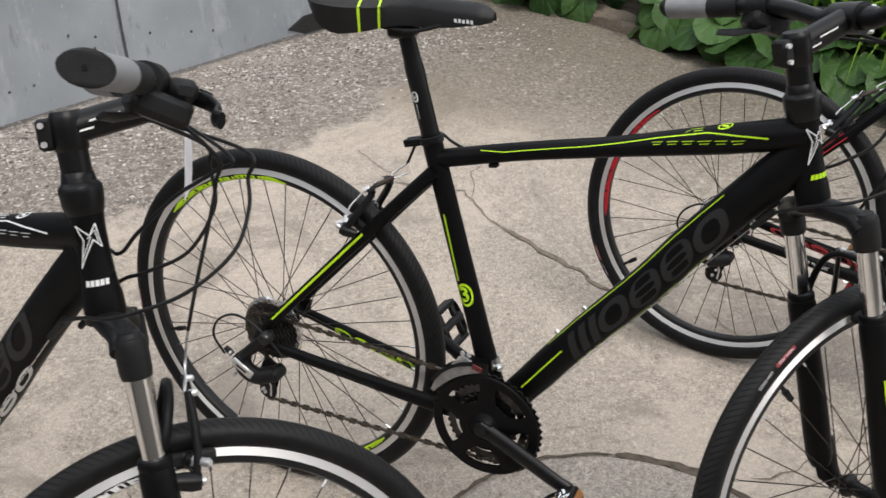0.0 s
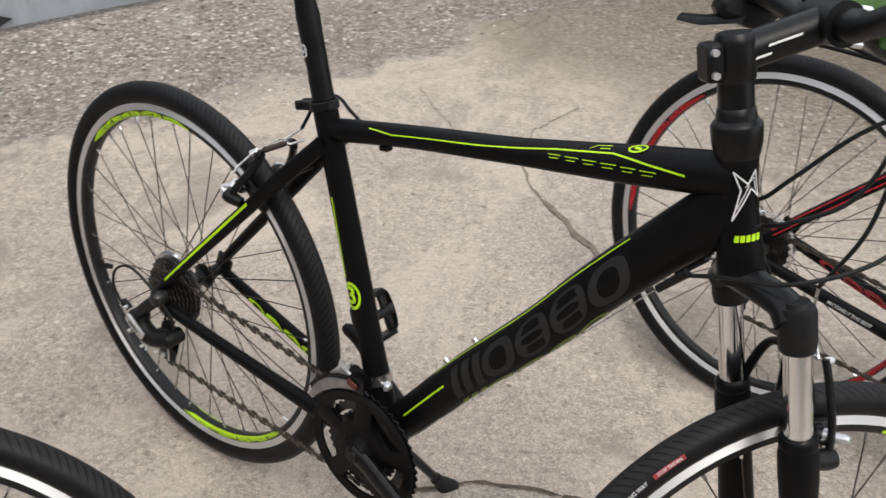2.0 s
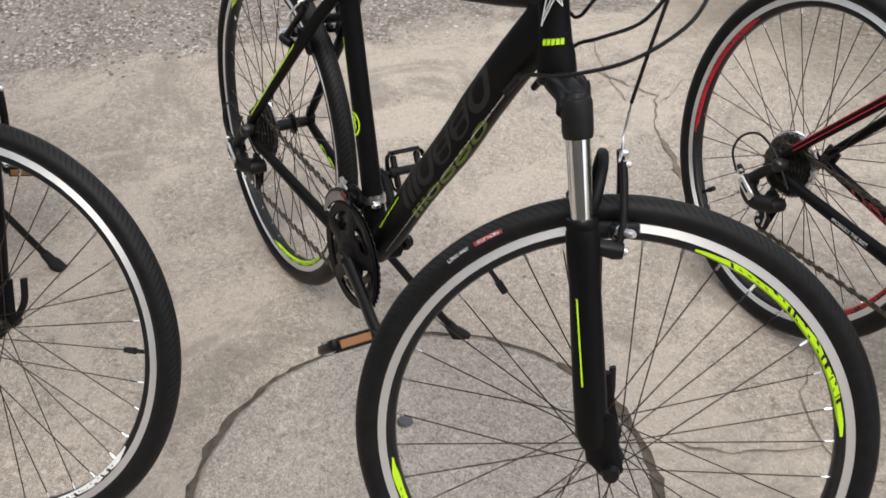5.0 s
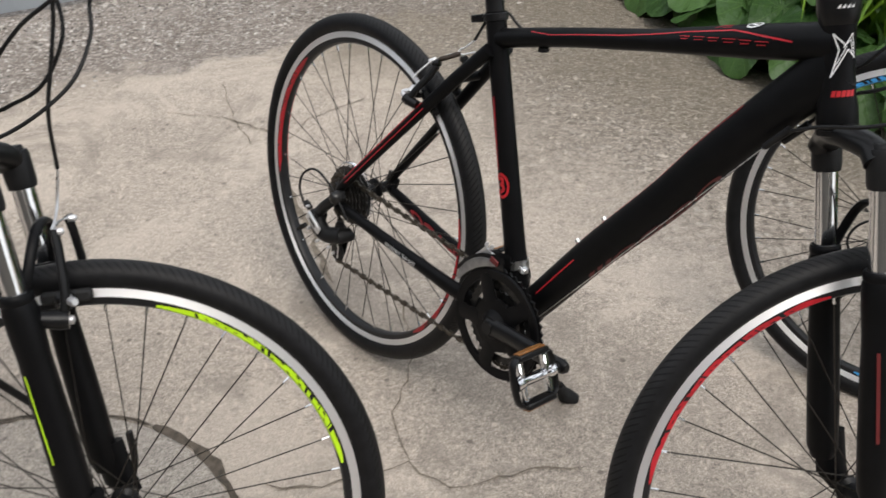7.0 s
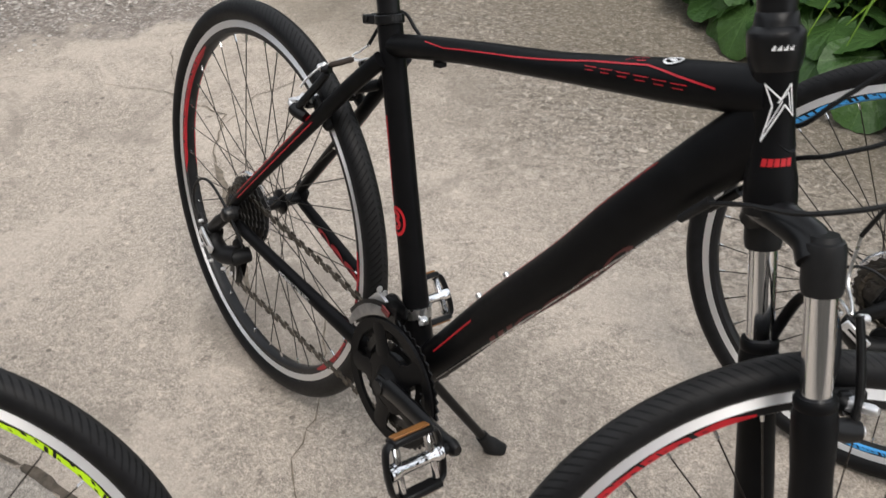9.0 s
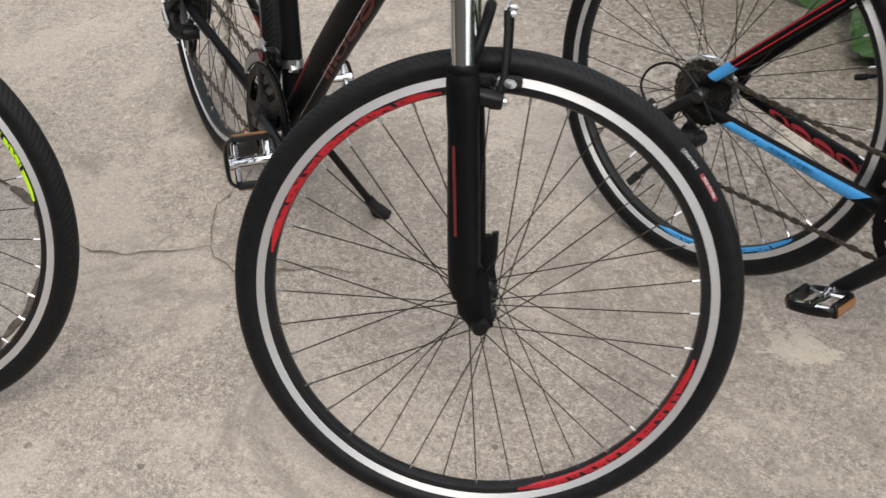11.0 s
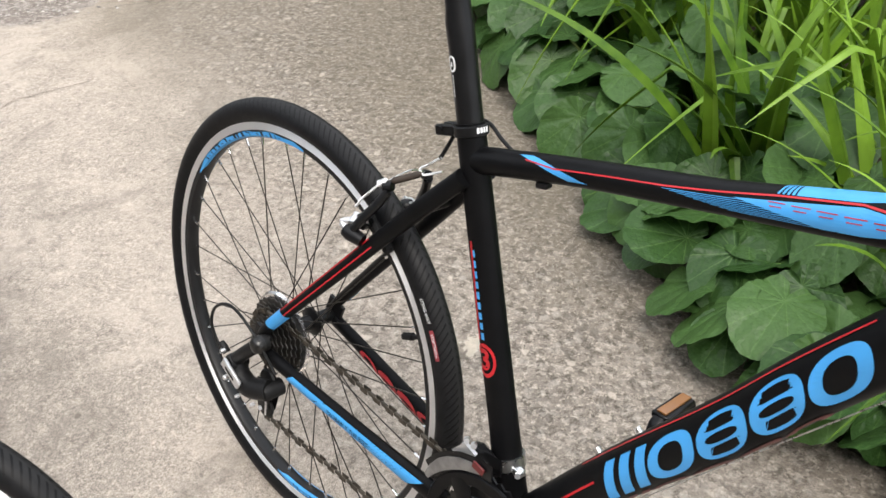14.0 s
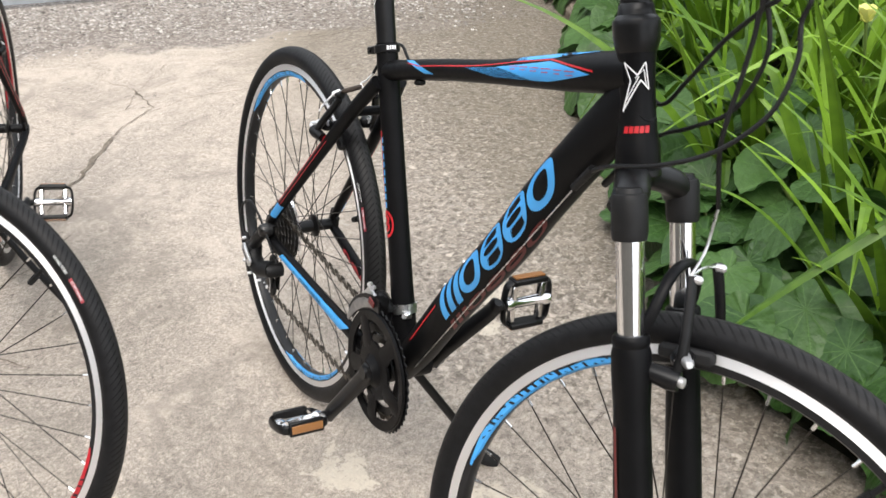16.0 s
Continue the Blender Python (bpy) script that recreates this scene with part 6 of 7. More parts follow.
tagged(ground, "sandy beige weathered concrete yard, stained and pitted", "ground", kind="structure")


def jagged(points, step, amount, seed, closed=True):
    """Points along a line, broken into short steps and shaken."""
    rnd = random.Random(seed)
    out = []
    n = len(points)
    for i in range(n if closed else n - 1):
        a, c = vec((*points[i], 0)), vec((*points[(i + 1) % n], 0))
        k = max(1, int((c - a).length / step))
        for j in range(k):
            p = a.lerp(c, j / k)
            out.append((p.x + rnd.uniform(-amount, amount), p.y + rnd.uniform(-amount, amount)))
    if not closed:
        out.append(points[-1])
    return out


def ribbon(name, line, width, z, mat, label, seed, step=0.03, amount=0.008):
    """A crack or a joint filled with dirt: a narrow strip of uneven width."""
    rnd = random.Random(seed)
    pts = jagged(line, step, amount, seed, closed=False)
    b2 = Build()
    vs = []
    for i, p in enumerate(pts):
        a, c = pts[max(0, i - 1)], pts[min(len(pts) - 1, i + 1)]
        d = math.hypot(c[0] - a[0], c[1] - a[1]) + 1e-9
        nx, ny = -(c[1] - a[1]) / d, (c[0] - a[0]) / d
        w = width * rnd.uniform(0.35, 1.2) * (0.3 if i in (0, len(pts) - 1) else 1)
        vs += [(p[0] - nx * w / 2, p[1] - ny * w / 2, z), (p[0] + nx * w / 2, p[1] + ny * w / 2, z)]
    b2.add(vs, [(2 * i, 2 * i + 2, 2 * i + 3, 2 * i + 1) for i in range(len(pts) - 1)])
    ob = part(name, b2, mat, None, smooth=False)
    return tagged(ob, label, "crack", kind="structure")


GATE_A, GATE_DIR = vec((-1.17, 3.37, 0)), vec((0.812, 0.584, 0)).normalized()


def gate_at(s, out=0.0, z=0.0):
    """s metres along the gate from a point of its foot, out towards the yard."""
    return GATE_A + GATE_DIR * s + vec((GATE_DIR.y, -GATE_DIR.x, 0)) * out + vec((0, 0, z))


b = Build()
rnd = random.Random(11)
heaps = [(rnd.uniform(-1.6, 2.0), abs(rnd.gauss(0, 0.4)), rnd.uniform(0.02, 0.14)) for k in range(90)]
for i in range(15000):
    s, o = rnd.uniform(-1.6, 2.0), abs(rnd.gauss(0, 0.45)) + 0.03
    if i % 3:
        h = rnd.choice(heaps)
        s, o = h[0] + rnd.gauss(0, h[2]), abs(h[1] + rnd.gauss(0, h[2])) + 0.03
    p = gate_at(s, o)
    if o > 0.76 + 0.09 * math.sin(s * 7) + 0.05 * math.sin(s * 23):
        continue
    r = 0.0018 + 0.0085 * rnd.random() ** 2.6
    vs = [p + vec((r * rnd.uniform(0.6, 1.3) * x, r * rnd.uniform(0.6, 1.3) * y, r * 0.5 * (z + 0.5))) for x, y, z in ((1, 0, 0), (0, 1, 0), (-1, 0, 0), (0, -1, 0), (0, 0, 1), (0, 0, -1))]
    b.add(vs, [(0, 1, 4), (1, 2, 4), (2, 3, 4), (3, 0, 4), (1, 0, 5), (2, 1, 5), (3, 2, 5), (0, 3, 5)])
grit = part("loose_grit", b, M["pebble"], None, smooth=False)
tagged(grit, "loose pale grit and pebbles scattered along the gate", "gravel", kind="stuff")

# round cast cover and its dirty joint
CX, CY, CR = 0.262, 1.066, 0.399
b = Build()
n = 72
lathe(b, [(0.0, 0.008), (CR - 0.012, 0.008), (CR - 0.004, 0.003), (CR - 0.004, 0.0)], (CX, CY, 0), axis="z", n=n)
cover = part("manhole_cover", b, M["cover"], None, smooth=False)
tagged(cover, "round grey cast concrete cover set into the yard", "manhole cover", kind="structure")
ring_line = [(CX + (CR + 0.004) * math.cos(2 * math.pi * k / 60), CY + (CR + 0.004) * math.sin(2 * math.pi * k / 60)) for k in range(61)]
for k0, k1, jw in ((0, 12, 0.026), (12, 26, 0.010), (26, 52, 0.017), (52, 60, 0.024)):
    ribbon("joint", ring_line[k0:k1 + 1], jw, 0.0045, M["joint"], "dark dirty joint round the cover", 4 + k0, 0.02, 0.004)
b = Build()
lathe(b, [(0.0, 0.016), (0.012, 0.014), (0.016, 0.008)], (0.171, 1.194, 0), axis="z", n=12)
part("bolt_head", b, M["iron"], cover)
for k, (line, w) in enumerate((
        ([(0.10, 2.74), (0.32, 2.645), (0.345, 2.52), (0.388, 2.40)], 0.005),
        ([(0.388, 2.40), (0.515, 2.175), (0.58, 2.035), (0.63, 1.94)], 0.019),
        ([(0.335, 2.55), (0.37, 2.76), (0.52, 2.92)], 0.003),
        ([(0.63, 1.325), (0.745, 1.341), (0.828, 1.378), (0.89, 1.41), (0.97, 1.357), (1.14, 1.428), (1.22, 1.437)], 0.0045),
        ([(0.888, 1.412), (0.843, 1.533), (0.85, 1.70), (0.80, 1.90)], 0.0035),
        ([(0.25, 2.57), (0.11, 2.80), (0.03, 3.0)], 0.003),
        ([(-0.10, 2.76), (0.10, 2.74)], 0.003),
        ([(0.30, 3.60), (0.345, 3.50), (0.40, 3.47), (0.445, 3.56), (0.45, 3.67)], 0.005),
        ([(0.47, 3.77), (0.38, 3.5), (0.25, 3.4)], 0.005))):
    ribbon("crack", line, w, 0.0035, M["crack"], "thin dark crack in the concrete", 20 + k)

# ---- the gate and the wall beside it ----
gate = tagged(new("gate"), "weathered grey zinc sheet gate with black iron straps", "gate")
gm = Matrix.Rotation(math.atan2(GATE_DIR.y, GATE_DIR.x), 4, "Z")
outward = vec((GATE_DIR.y, -GATE_DIR.x, 0))
for s0, s1 in ((-0.82, 0.505), (0.51, 1.88)):
    b = Build()
    a, c = gate_at(s0), gate_at(s1)
    steps, zs = 60, [0.02 + 0.03 * k for k in range(24)] + [0.8, 0.95, 1.2, 1.6, 2.1]
    rnd = random.Random(int(s0 * 10))
    vs = []
    dents = [(rnd.uniform(s0, s1), rnd.uniform(0.0, 0.7), rnd.uniform(0.03, 0.13), rnd.uniform(0.03, 0.12), rnd.uniform(-0.006, 0.004)) for k in range(26)]
    for i in range(steps + 1):
        for z in zs:
            s = s0 + (s1 - s0) * i / steps
            push = sum(d[4] * math.exp(-((s - d[0]) / d[2]) ** 2 - ((z - d[1]) / d[3]) ** 2) for d in dents)
            push = max(-0.012, min(0.004, push)) * min(1.0, i * 0.3, (steps - i) * 0.3)
            vs.append(a.lerp(c, i / steps) + outward * (0.004 + push) + vec((0, 0, z)))
    w, n0 = len(zs), len(vs)
    vs += [q - outward * 0.02 for q in vs]
    fs = [(i * w + j, (i + 1) * w + j, (i + 1) * w + j + 1, i * w + j + 1) for i in range(steps) for j in range(w - 1)]
    fs += [(n0 + i * w + j + 1, n0 + (i + 1) * w + j + 1, n0 + (i + 1) * w + j, n0 + i * w + j) for i in range(steps) for j in range(w - 1)]
    fs += [(i * w, n0 + i * w, n0 + (i + 1) * w, (i + 1) * w) for i in range(steps)]
    fs += [(j, j + 1, n0 + j + 1, n0 + j) for j in range(w - 1)] + [(steps * w + j + 1, steps * w + j, n0 + steps * w + j, n0 + steps * w + j + 1) for j in range(w - 1)]
    b.add(vs, fs)
    part("sheet_panel", b, M["zinc"], gate, "grey zinc sheet, dented and streaked")
b = Build()
sweep(b, [gate_at(0.545, 0.010, 0.02), gate_at(0.530, 0.010, 0.06), gate_at(0.510, 0.010, 0.11), gate_at(0.506, 0.010, 0.25), gate_at(0.50, 0.009, 2.1)], [0.0045, 0.0045, 0.0045, 0.0045, 0.0045], 8)
part("seam", b, M["iron"], gate)
for s, z in ((0.36, 0.20), (0.40, 0.24), (0.30, 0.27), (0.39, 0.20), (0.05, 0.13), (0.14, 0.13), (0.62, 0.20), (0.80, 0.16), (0.90, 0.14), (0.44, 0.45), (0.30, 0.50), (0.62, 0.48)):
    b = Build()
    lathe(b, [(0.0, 0.004), (0.003, 0.003), (0.0055, -0.001)], axis="z", n=10, m=Matrix.Translation(gate_at(s, 0.008, z)) @ outward.to_track_quat("Z", "Y").to_matrix().to_4x4())
    part("rivet", b, M["iron"], gate)
for s0, sg in ((-0.82, 1), (1.88, -1)):
    # an upright band and a foot band that ends in a point
    b = Build()
    outline = [(0, 0.012), (0.52, 0.012), (0.61, 0.05), (0.52, 0.09), (0.07, 0.095), (0.07, 2.1), (0, 2.1)]
    f = [gate_at(s0 + sg * u, 0.016, z) for u, z in outline]
    k = [gate_at(s0 + sg * u, 0.008, z) for u, z in outline]
    n = len(outline)
    b.add(f + k, [tuple(range(n)) if sg > 0 else tuple(range(n - 1, -1, -1))] + [(i, n + i, n + (i + 1) % n, (i + 1) % n) for i in range(n)])
    part("strap", b, M["strap_iron"], gate, "black iron strap ending in a point", smooth=False)
for s, name in ((-0.90, "gate_post"), (1.945, "gate_post")):
    b = Build()
    block(b, gate_at(s, 0.01, 1.1), (0.10, 0.10, 2.2), gm, 0.06)
    tagged(part(name, b, M["iron"], None), "dark grey painted iron gate post", "post")
for s, ln, name, key, lab in ((3.52, 3.05, "wall_back", "wallm", "dark grey rendered wall beside the gate"), (-2.50, 3.10, "wall_left", "bluewall", "blue-grey painted wall beyond the gate")):
    b = Build()
    block(b, gate_at(s, -0.06, 1.1), (ln, 0.2, 2.2), gm, 0.03)
    tagged(part(name, b, M[key], None), lab, "wall", kind="structure")
# unseen walls added behind and to the side close the yard and darken side reflections
for name, c, size, lab in (("wall_house", (0.5, -4.2, 2.6), (14.0, 0.3, 5.2), "plain unseen wall added behind the yard to darken reflections"), ("wall_side", (-5.5, -0.5, 1.5), (0.3, 8.0, 3.0), "plain unseen wall added at the side to darken reflections")):
    b = Build()
    block(b, c, size, None, 0.03)
    tagged(part(name, b, M["blocker"], None), lab, "wall", kind="structure")

# ---- the flower bed ----
EDGE = [(0.70, 4.75), (0.90, 4.42), (1.22, 4.05), (1.42, 3.62), (1.70, 3.14), (2.02, 2.74), (2.15, 2.42), (2.28, 2.22), (2.45, 2.06), (2.66, 1.90), (2.98, 1.72), (3.40, 1.52), (4.40, 1.15)]


def edge_at(f):
    """A point on the bed's edge, f from 0 to 1 by length, and the way into the bed."""
    pts = [vec((*p, 0)) for p in EDGE]
    ls = [(c - a).length for a, c in zip(pts, pts[1:])]
    s = f * sum(ls)
    for i, q in enumerate(ls):
        if s <= q or i == len(ls) - 1:
            d = (pts[i + 1] - pts[i]).normalized()
            return pts[i] + d * s, vec((-d.y, d.x, 0))
        s -= q


outer = [(8.0, 2.0), (8.0, 9.0), (0.9, 9.0)]
b = Build()
front_line = jagged([(p + inw * 0.11).to_tuple()[:2] for p, inw in (edge_at(k / 24) for k in range(25))], 0.08, 0.02, 8, False)
b.add([(x, y, 0.006) for x, y in front_line + outer], [tuple(range(len(front_line) + 3))])
soil = part("soil", b, M["soil"], None, smooth=False)
tagged(soil, "dark damp garden soil of the flower bed", "soil", kind="structure")


def round_leaf(seed):
    """A large rounded leaf with its stalk at the origin, near one edge; veins spread from there, the blade puckers between them."""
    rnd = random.Random(seed)
    b2 = Build()
    rings, n2 = 8, 84
    ph = [rnd.uniform(0, 6.28) for _ in range(4)]
    cup, droop, twist = rnd.uniform(-0.08, 0.22), rnd.uniform(0.05, 0.45), rnd.uniform(-0.22, 0.22)
    off, wide = rnd.uniform(0.20, 0.30), rnd.uniform(0.90, 1.06)
    vs = [(0.0, 0.0, 0.0)]
    for r in range(1, rings + 1):
        f = r / rings
        for k in range(n2):
            a = 2 * math.pi * k / n2
            rim = off * math.cos(a) + math.sqrt(0.25 - (off * math.sin(a)) ** 2)
            rim *= 1 + 0.025 * math.sin(3 * a + ph[0]) + 0.010 * math.sin(8 * a + ph[1]) + 0.010 * math.sin(26 * a)
            back = abs(a - math.pi)
            rim *= 1 - 0.55 * math.exp(-(back / 0.18) ** 2) + 0.20 * math.exp(-((back - 0.70) / 0.45) ** 2)
            rr = rim * f
            x, y = rr * math.cos(a), rr * math.sin(a) * wide
            pucker = abs(math.sin(6 * a)) - 0.5
            z = cup * rr + 0.040 * pucker * rr * (1.3 - f) - droop * max(0, x) ** 2 + twist * x * y + f ** 3 * (0.024 * math.sin(3 * a + ph[2]) + 0.022 * math.sin(7 * a + ph[3]) + 0.008 * math.sin(19 * a))
            vs.append((x, y, z))
    fs = [(0, 1 + k, 1 + (k + 1) % n2) for k in range(n2)]
    for r in range(rings - 1):
        o, q = 1 + r * n2, 1 + (r + 1) * n2
        fs += [(o + k, q + k, q + (k + 1) % n2, o + (k + 1) % n2) for k in range(n2)]
    b2.add(vs, fs)
    return b2.mesh("leaf", [M["leaf"]])


def strap_leaf(seed):
    """A long arching blade with a keel, 1 long before it bends, rising along z and falling towards x; some are snapped over."""
    rnd = random.Random(seed)
    b2 = Build()
    n2 = 20
    snapped = seed % 4 == 0
    bend = rnd.uniform(0.15, 0.5) if snapped else rnd.choice((rnd.uniform(0.3, 0.9), rnd.uniform(0.6, 1.3), rnd.uniform(1.2, 2.2)))
    start = rnd.uniform(0.0, 0.2)
    kink = rnd.uniform(0.5, 0.9)
    snap_at, snap = int(n2 * rnd.uniform(0.5, 0.8)), rnd.uniform(1.3, 2.3)
    w0 = rnd.uniform(0.012, 0.021)
    x = z = 0.0
    ang = start
    vs = []
    tw = rnd.uniform(-0.8, 0.8)
    for i in range(n2 + 1):
        t = i / n2
        w = w0 * (0.75 + 0.5 * math.sin(math.pi * min(1, t * 1.2 + 0.1))) * (1 - max(0, (t - 0.6) / 0.4) ** 1.6 * 0.97)
        c, s = math.cos(tw * t), math.sin(tw * t)
        nx, nz = math.cos(ang), -math.sin(ang)
        for v in (-1, 0, 1):
            yy, lift = v * w * c, (abs(v) * 0.55 * w) + v * w * s
            vs.append((x + nx * lift, yy, z + nz * lift))
        ang += bend / n2 * (2.2 if t > kink else 0.6 + 0.6 * t)
        if snapped and i in (snap_at, snap_at + 1):
            ang += snap / 2
        x += math.sin(ang) / n2
        z += math.cos(ang) / n2
    b2.add(vs, [(i * 3 + j, (i + 1) * 3 + j, (i + 1) * 3 + j + 1, i * 3 + j + 1) for i in range(n2) for j in range(2)])
    return b2.mesh("leaf", [M["strap"]])


ROUND = [round_leaf(100 + i) for i in range(14)]
STRAP = [strap_leaf(200 + i) for i in range(14)]
rnd = random.Random(77)


def round_plant(x, y, n2, reach, tall, out):
    """A clump of large rounded leaves on fleshy stalks, leaning outwards."""
    root = tagged(new("broad_leaf_plant"), "low clump of large rounded glossy green leaves on the soil", "plant", "broad-leaved plants along the bed")
    root.location = (x, y, 0.006)
    stalks = Build()
    for i in range(n2):
        a = 2.4 * i + rnd.uniform(-0.5, 0.5)
        f = (i + 0.6) / n2
        d = vec((math.cos(a), math.sin(a), 0)) * (reach * (0.25 + 0.6 * f)) + out * reach * 0.3
        h = tall * (1.05 - 0.75 * f) * rnd.uniform(0.8, 1.2) + 0.05
        size = rnd.uniform(0.13, 0.205)
        tip = d + vec((0, 0, h))
        az = math.degrees(math.atan2(d.y, d.x)) + rnd.uniform(-45, 45)
        dip = rnd.uniform(-18, 38) + 36 * f
        m = Matrix.Translation(tip) @ pose(0, 0, 0, rnd.uniform(-32, 32), dip, az) @ Matrix.Scale(size, 4)
        part("leaf", rnd.choice(ROUND), [], root, basis=m)
        sweep(stalks, smooth_path([(0, 0, 0), d * 0.3 + vec((0, 0, h * 0.6)), tip - vec((0, 0, 0.002))], 4), 0.0042, 6)
    part("stalk", stalks, M["stalk"], root)
    return root


def strap_plant(x, y, n2, tall, lean):
    """A tuft of long arching strap leaves."""
    root = tagged(new("strap_leaf_plant"), "tall tuft of arching light green strap leaves", "plant", "strap-leaved plants in the bed")
    root.location = (x, y, 0.004)
    for i in range(n2):
        a = rnd.uniform(0, 360)
        L = tall * rnd.uniform(0.65, 1.15)
        m = Matrix.Translation((rnd.gauss(0, 0.035), rnd.gauss(0, 0.035), 0)) @ pose(0, 0, 0, rnd.uniform(-14, 14), rnd.uniform(-4, 16), a) @ Matrix.Diagonal((L, rnd.uniform(0.75, 1.0), L, 1))
        part("leaf", rnd.choice(STRAP), [], root, basis=m)
    return root


for k in range(25):
    f = 0.02 + 0.96 * k / 24
    p, inw = edge_at(f)
    q = p + inw * (rnd.uniform(0.17, 0.24) if f > 0.60 else rnd.uniform(0.18, 0.25))
    if math.hypot(q.x - 1.36, q.y - 4.0) < 0.16:
        continue
    round_plant(q.x, q.y, rnd.choice((8, 9, 10)), 0.14, 0.13, -inw)
for k in range(20):
    f = 0.03 + 0.94 * k / 19
    p, inw = edge_at(f)
    q = p + inw * rnd.uniform(0.36, 0.50)
    round_plant(q.x, q.y, rnd.choice((8, 9, 10)), 0.16, 0.27, -inw)
for k in range(72):
    f = rnd.uniform(0.30, 1.0)
    p, inw = edge_at(f)
    q = p + inw * (rnd.uniform(0.50, 1.30) if k > 32 else rnd.uniform(0.29, 0.48))
    strap_plant(q.x, q.y, rnd.choice((12, 14, 16)), rnd.uniform(0.60, 0.88), -inw)
for k in range(16):
    f = rnd.uniform(0.0, 0.4)
    p, inw = edge_at(f)
    q = p + inw * rnd.uniform(0.5, 1.1)
    round_plant(q.x, q.y, 8, 0.18, 0.36, -inw)

# dark undergrowth behind the bed
b = Build()
rnd2 = random.Random(5)
for i in range(5200):
    f = rnd2.uniform(-0.05, 1.0)
    p, inw = edge_at(max(0, f))
    o = rnd2.uniform(1.15, 2.1)
    c = p + inw * o + vec((rnd2.gauss(0, 0.1), rnd2.gauss(0, 0.1), rnd2.uniform(0.02, 1.5) * (0.35 + 0.65 * (o - 1.1))))
    r = rnd2.uniform(0.03, 0.07)
    m = Matrix.Translation(c) @ Euler((rnd2.uniform(-1.2, 1.2), rnd2.uniform(-1.2, 1.2), rnd2.uniform(0, 6.28))).to_matrix().to_4x4()
    vs = [m @ vec(q) for q in ((-r, 0, 0), (-r * 0.3, r * 0.5, 0.01), (r * 0.5, r * 0.42, 0.0), (r * 1.2, 0, -0.012), (r * 0.5, -r * 0.42, 0), (-r * 0.3, -r * 0.5, 0.01))]
    b.add(vs, [(0, 1, 2, 3), (0, 3, 4, 5)])
under = part("undergrowth", b, M["hedge"], None)
tagged(under, "dense dark green undergrowth behind the flower bed", "foliage", kind="stuff")

# a low worn kerb stone at the corner of the bed
b = Build()
ka, kb, hh = vec((1.19, 4.16, 0)), vec((1.43, 3.80, 0)), 0.055
kd = (kb - ka).normalized()
ks = vec((-kd.y, kd.x, 0))
rk = random.Random(3)
vs, n2 = [], 12
for i in range(n2 + 1):
    p = ka.lerp(kb, i / n2)
    for o, z in ((0.0, -0.01), (0.004, hh - 0.014), (0.016, hh), (0.11, hh + 0.004), (0.125, hh - 0.01), (0.13, -0.01)):
        vs.append(p + ks * (o + rk.uniform(-0.005, 0.005)) + vec((0, 0, z + rk.uniform(-0.004, 0.004))))
b.add(vs, [(i * 6 + j, i * 6 + j + 1, (i + 1) * 6 + j + 1, (i + 1) * 6 + j) for i in range(n2) for j in range(5)] + [tuple(range(5, -1, -1)), tuple(range(n2 * 6, n2 * 6 + 6))])
tagged(part("kerb", b, M["kerbm"], None, smooth=False), "low worn brown concrete kerb at the corner of the flower bed", "kerb", kind="structure")

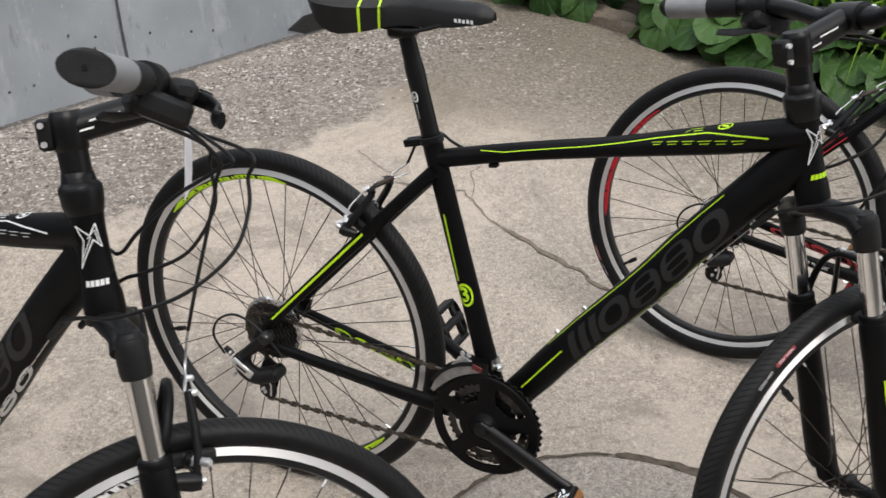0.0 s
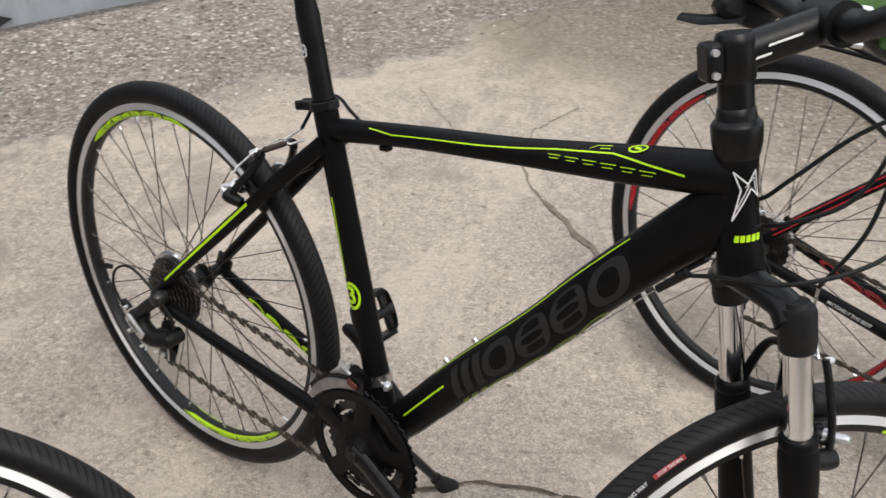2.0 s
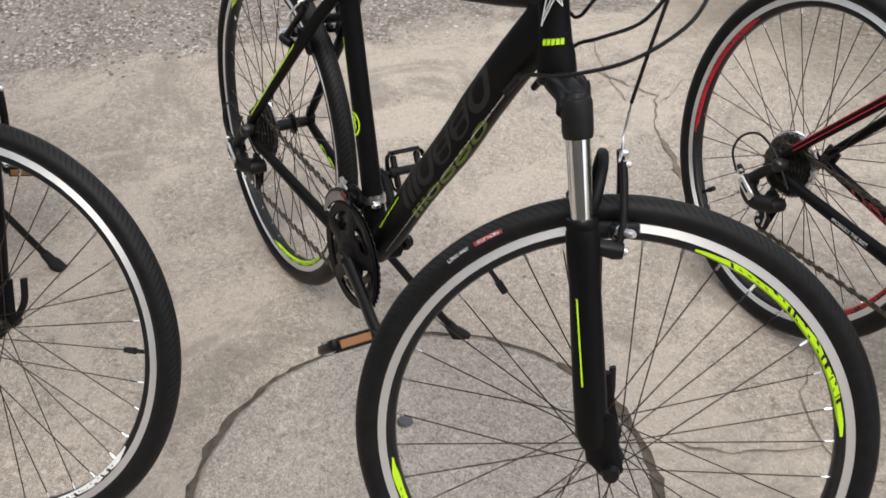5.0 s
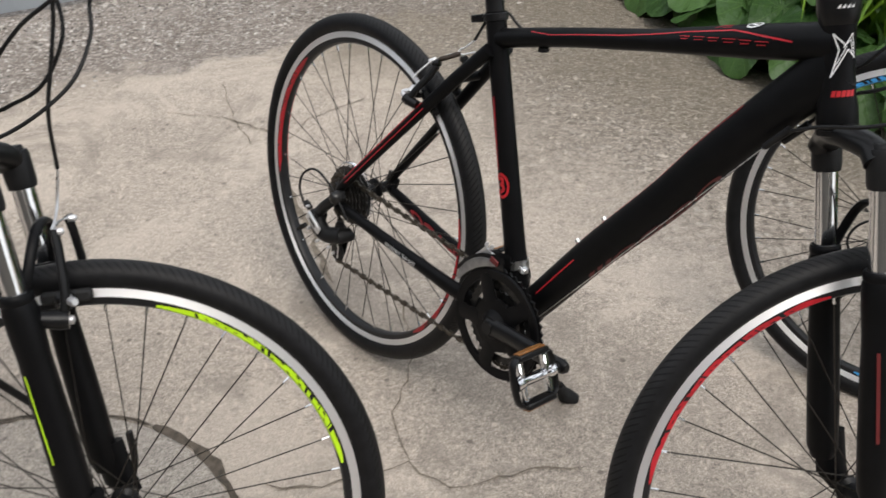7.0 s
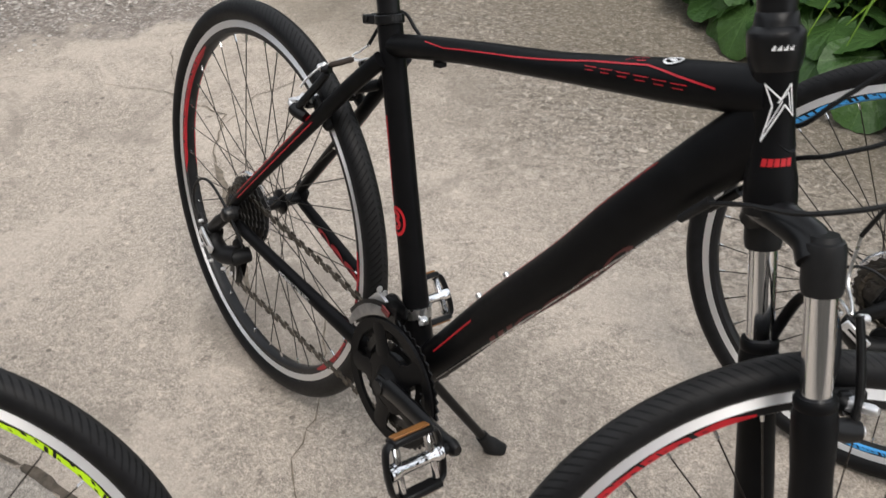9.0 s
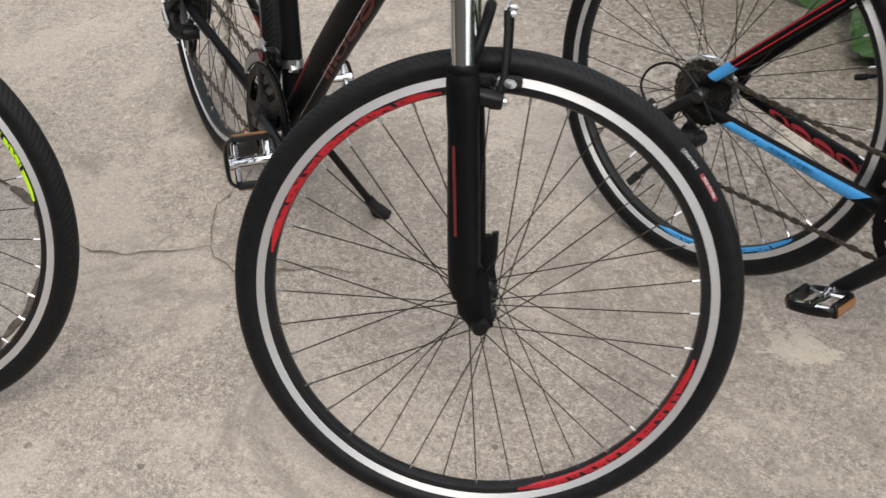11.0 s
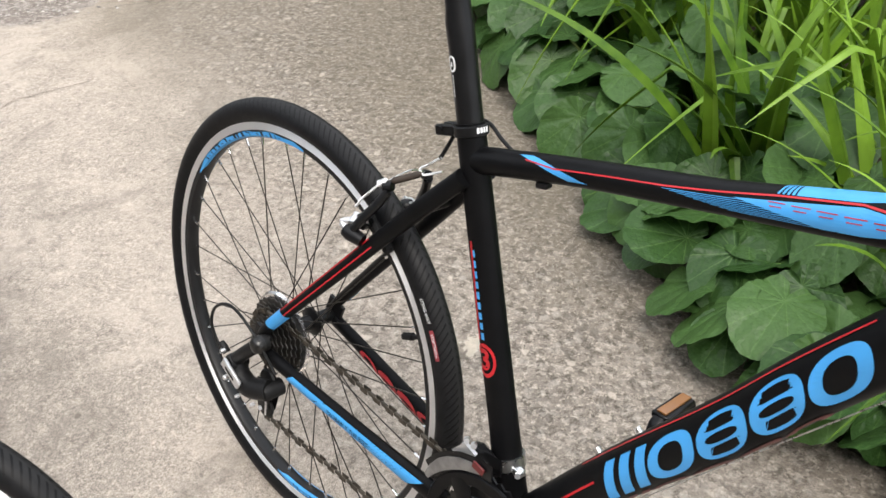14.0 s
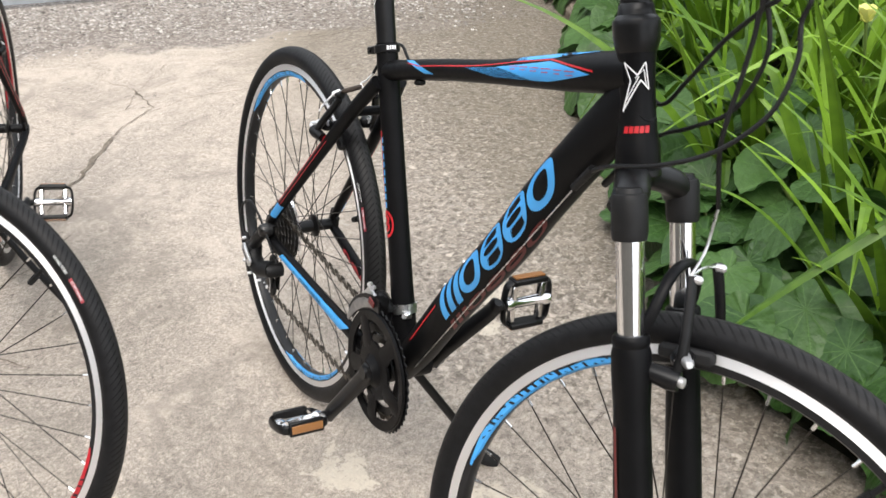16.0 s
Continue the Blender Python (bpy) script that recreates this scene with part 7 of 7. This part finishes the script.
# fallen leaves at the bed's edge
for k, (x, y, turn, size) in enumerate(((1.93, 3.17, 30, 0.075), (2.10, 2.78, 200, 0.05), (1.62, 3.50, 110, 0.06))):
    b = Build()
    vs, n2 = [], 10
    for i in range(n2 + 1):
        t = i / n2
        w = 0.33 * math.sin(math.pi * min(1, t * 0.97 + 0.02)) ** 0.8
        for v in (-1, 0, 1):
            vs.append((t - 0.5, v * w, 0.12 + 0.30 * (t - 0.5) ** 2 + 0.16 * abs(v) * math.sin(2.5 * t + k)))
    b.add(vs, [(i * 3 + j, (i + 1) * 3 + j, (i + 1) * 3 + j + 1, i * 3 + j + 1) for i in range(n2) for j in range(2)])
    m = Matrix.Translation((x, y, 0.002 - 0.06 * size)) @ pose(0, 0, 0, 4, -3, turn) @ Matrix.Scale(size, 4)
    tagged(part("fallen_leaf", b, M["dry"], None, basis=m), "dry reddish brown leaf lying beside the flower bed", "leaf", "fallen leaves")

# a daylily bud and a dark stake among the leaves
b = Build()
sweep(b, smooth_path([(2.62, 2.86, 0.01), (2.61, 2.80, 0.3), (2.60, 2.70, 0.56)], 5), 0.004, 6)
lily = part("flower", b, M["stalk"], None)
tagged(lily, "pale yellow flower on a green stalk among the strap leaves", "flower")
for k in range(6):
    b = Build()
    a = k * math.pi / 3
    d = vec((math.cos(a), math.sin(a), 0))
    path = smooth_path([vec((2.60, 2.70, 0.555)), vec((2.60, 2.70, 0.575)) + d * 0.012, vec((2.60, 2.70, 0.59)) + d * 0.018], 4)
    sweep(b, path, [(0.004, 0.0015)] + [(0.012, 0.0015)] * (len(path) - 2) + [(0.004, 0.001)], 8, side=vec((-d.y, d.x, 0)))
    part("petal", b, M["petal"], lily)
b = Build()
sweep(b, [(2.86, 3.38, 0.0), (2.85, 3.37, 0.6), (2.86, 3.39, 1.3)], [0.030, 0.028, 0.026], 10)
tagged(part("stake", b, M["bark"], None), "dark wooden stake standing among the leaves", "stake")

# a white plastic tag in a clear sleeve on a brake lever
b = Build()
vs = []
for i in range(9):
    t = i / 8
    z = 0.965 - 0.170 * t
    w = 0.0012 + 0.0188 * min(1, max(0.0, t - 0.36) * 4.0)
    bow = 0.006 * math.sin(3 * t) - 0.010 * t
    for y, o in ((-1, 0.0), (1, 0.0), (1, 0.0012), (-1, 0.0012)):
        vs.append((-0.378 + 0.20 * y * w + bow + o, 1.288 + 0.98 * y * w + 0.004 * t, z))
b.add(vs, [(4 * i + j, 4 * i + (j + 1) % 4, 4 * i + 4 + (j + 1) % 4, 4 * i + 4 + j) for i in range(8) for j in range(4)] + [(0, 1, 2, 3), (35, 34, 33, 32)])
tagged(part("tag", b, M["tag"], None), "white plastic tag hanging from a brake lever", "tag")
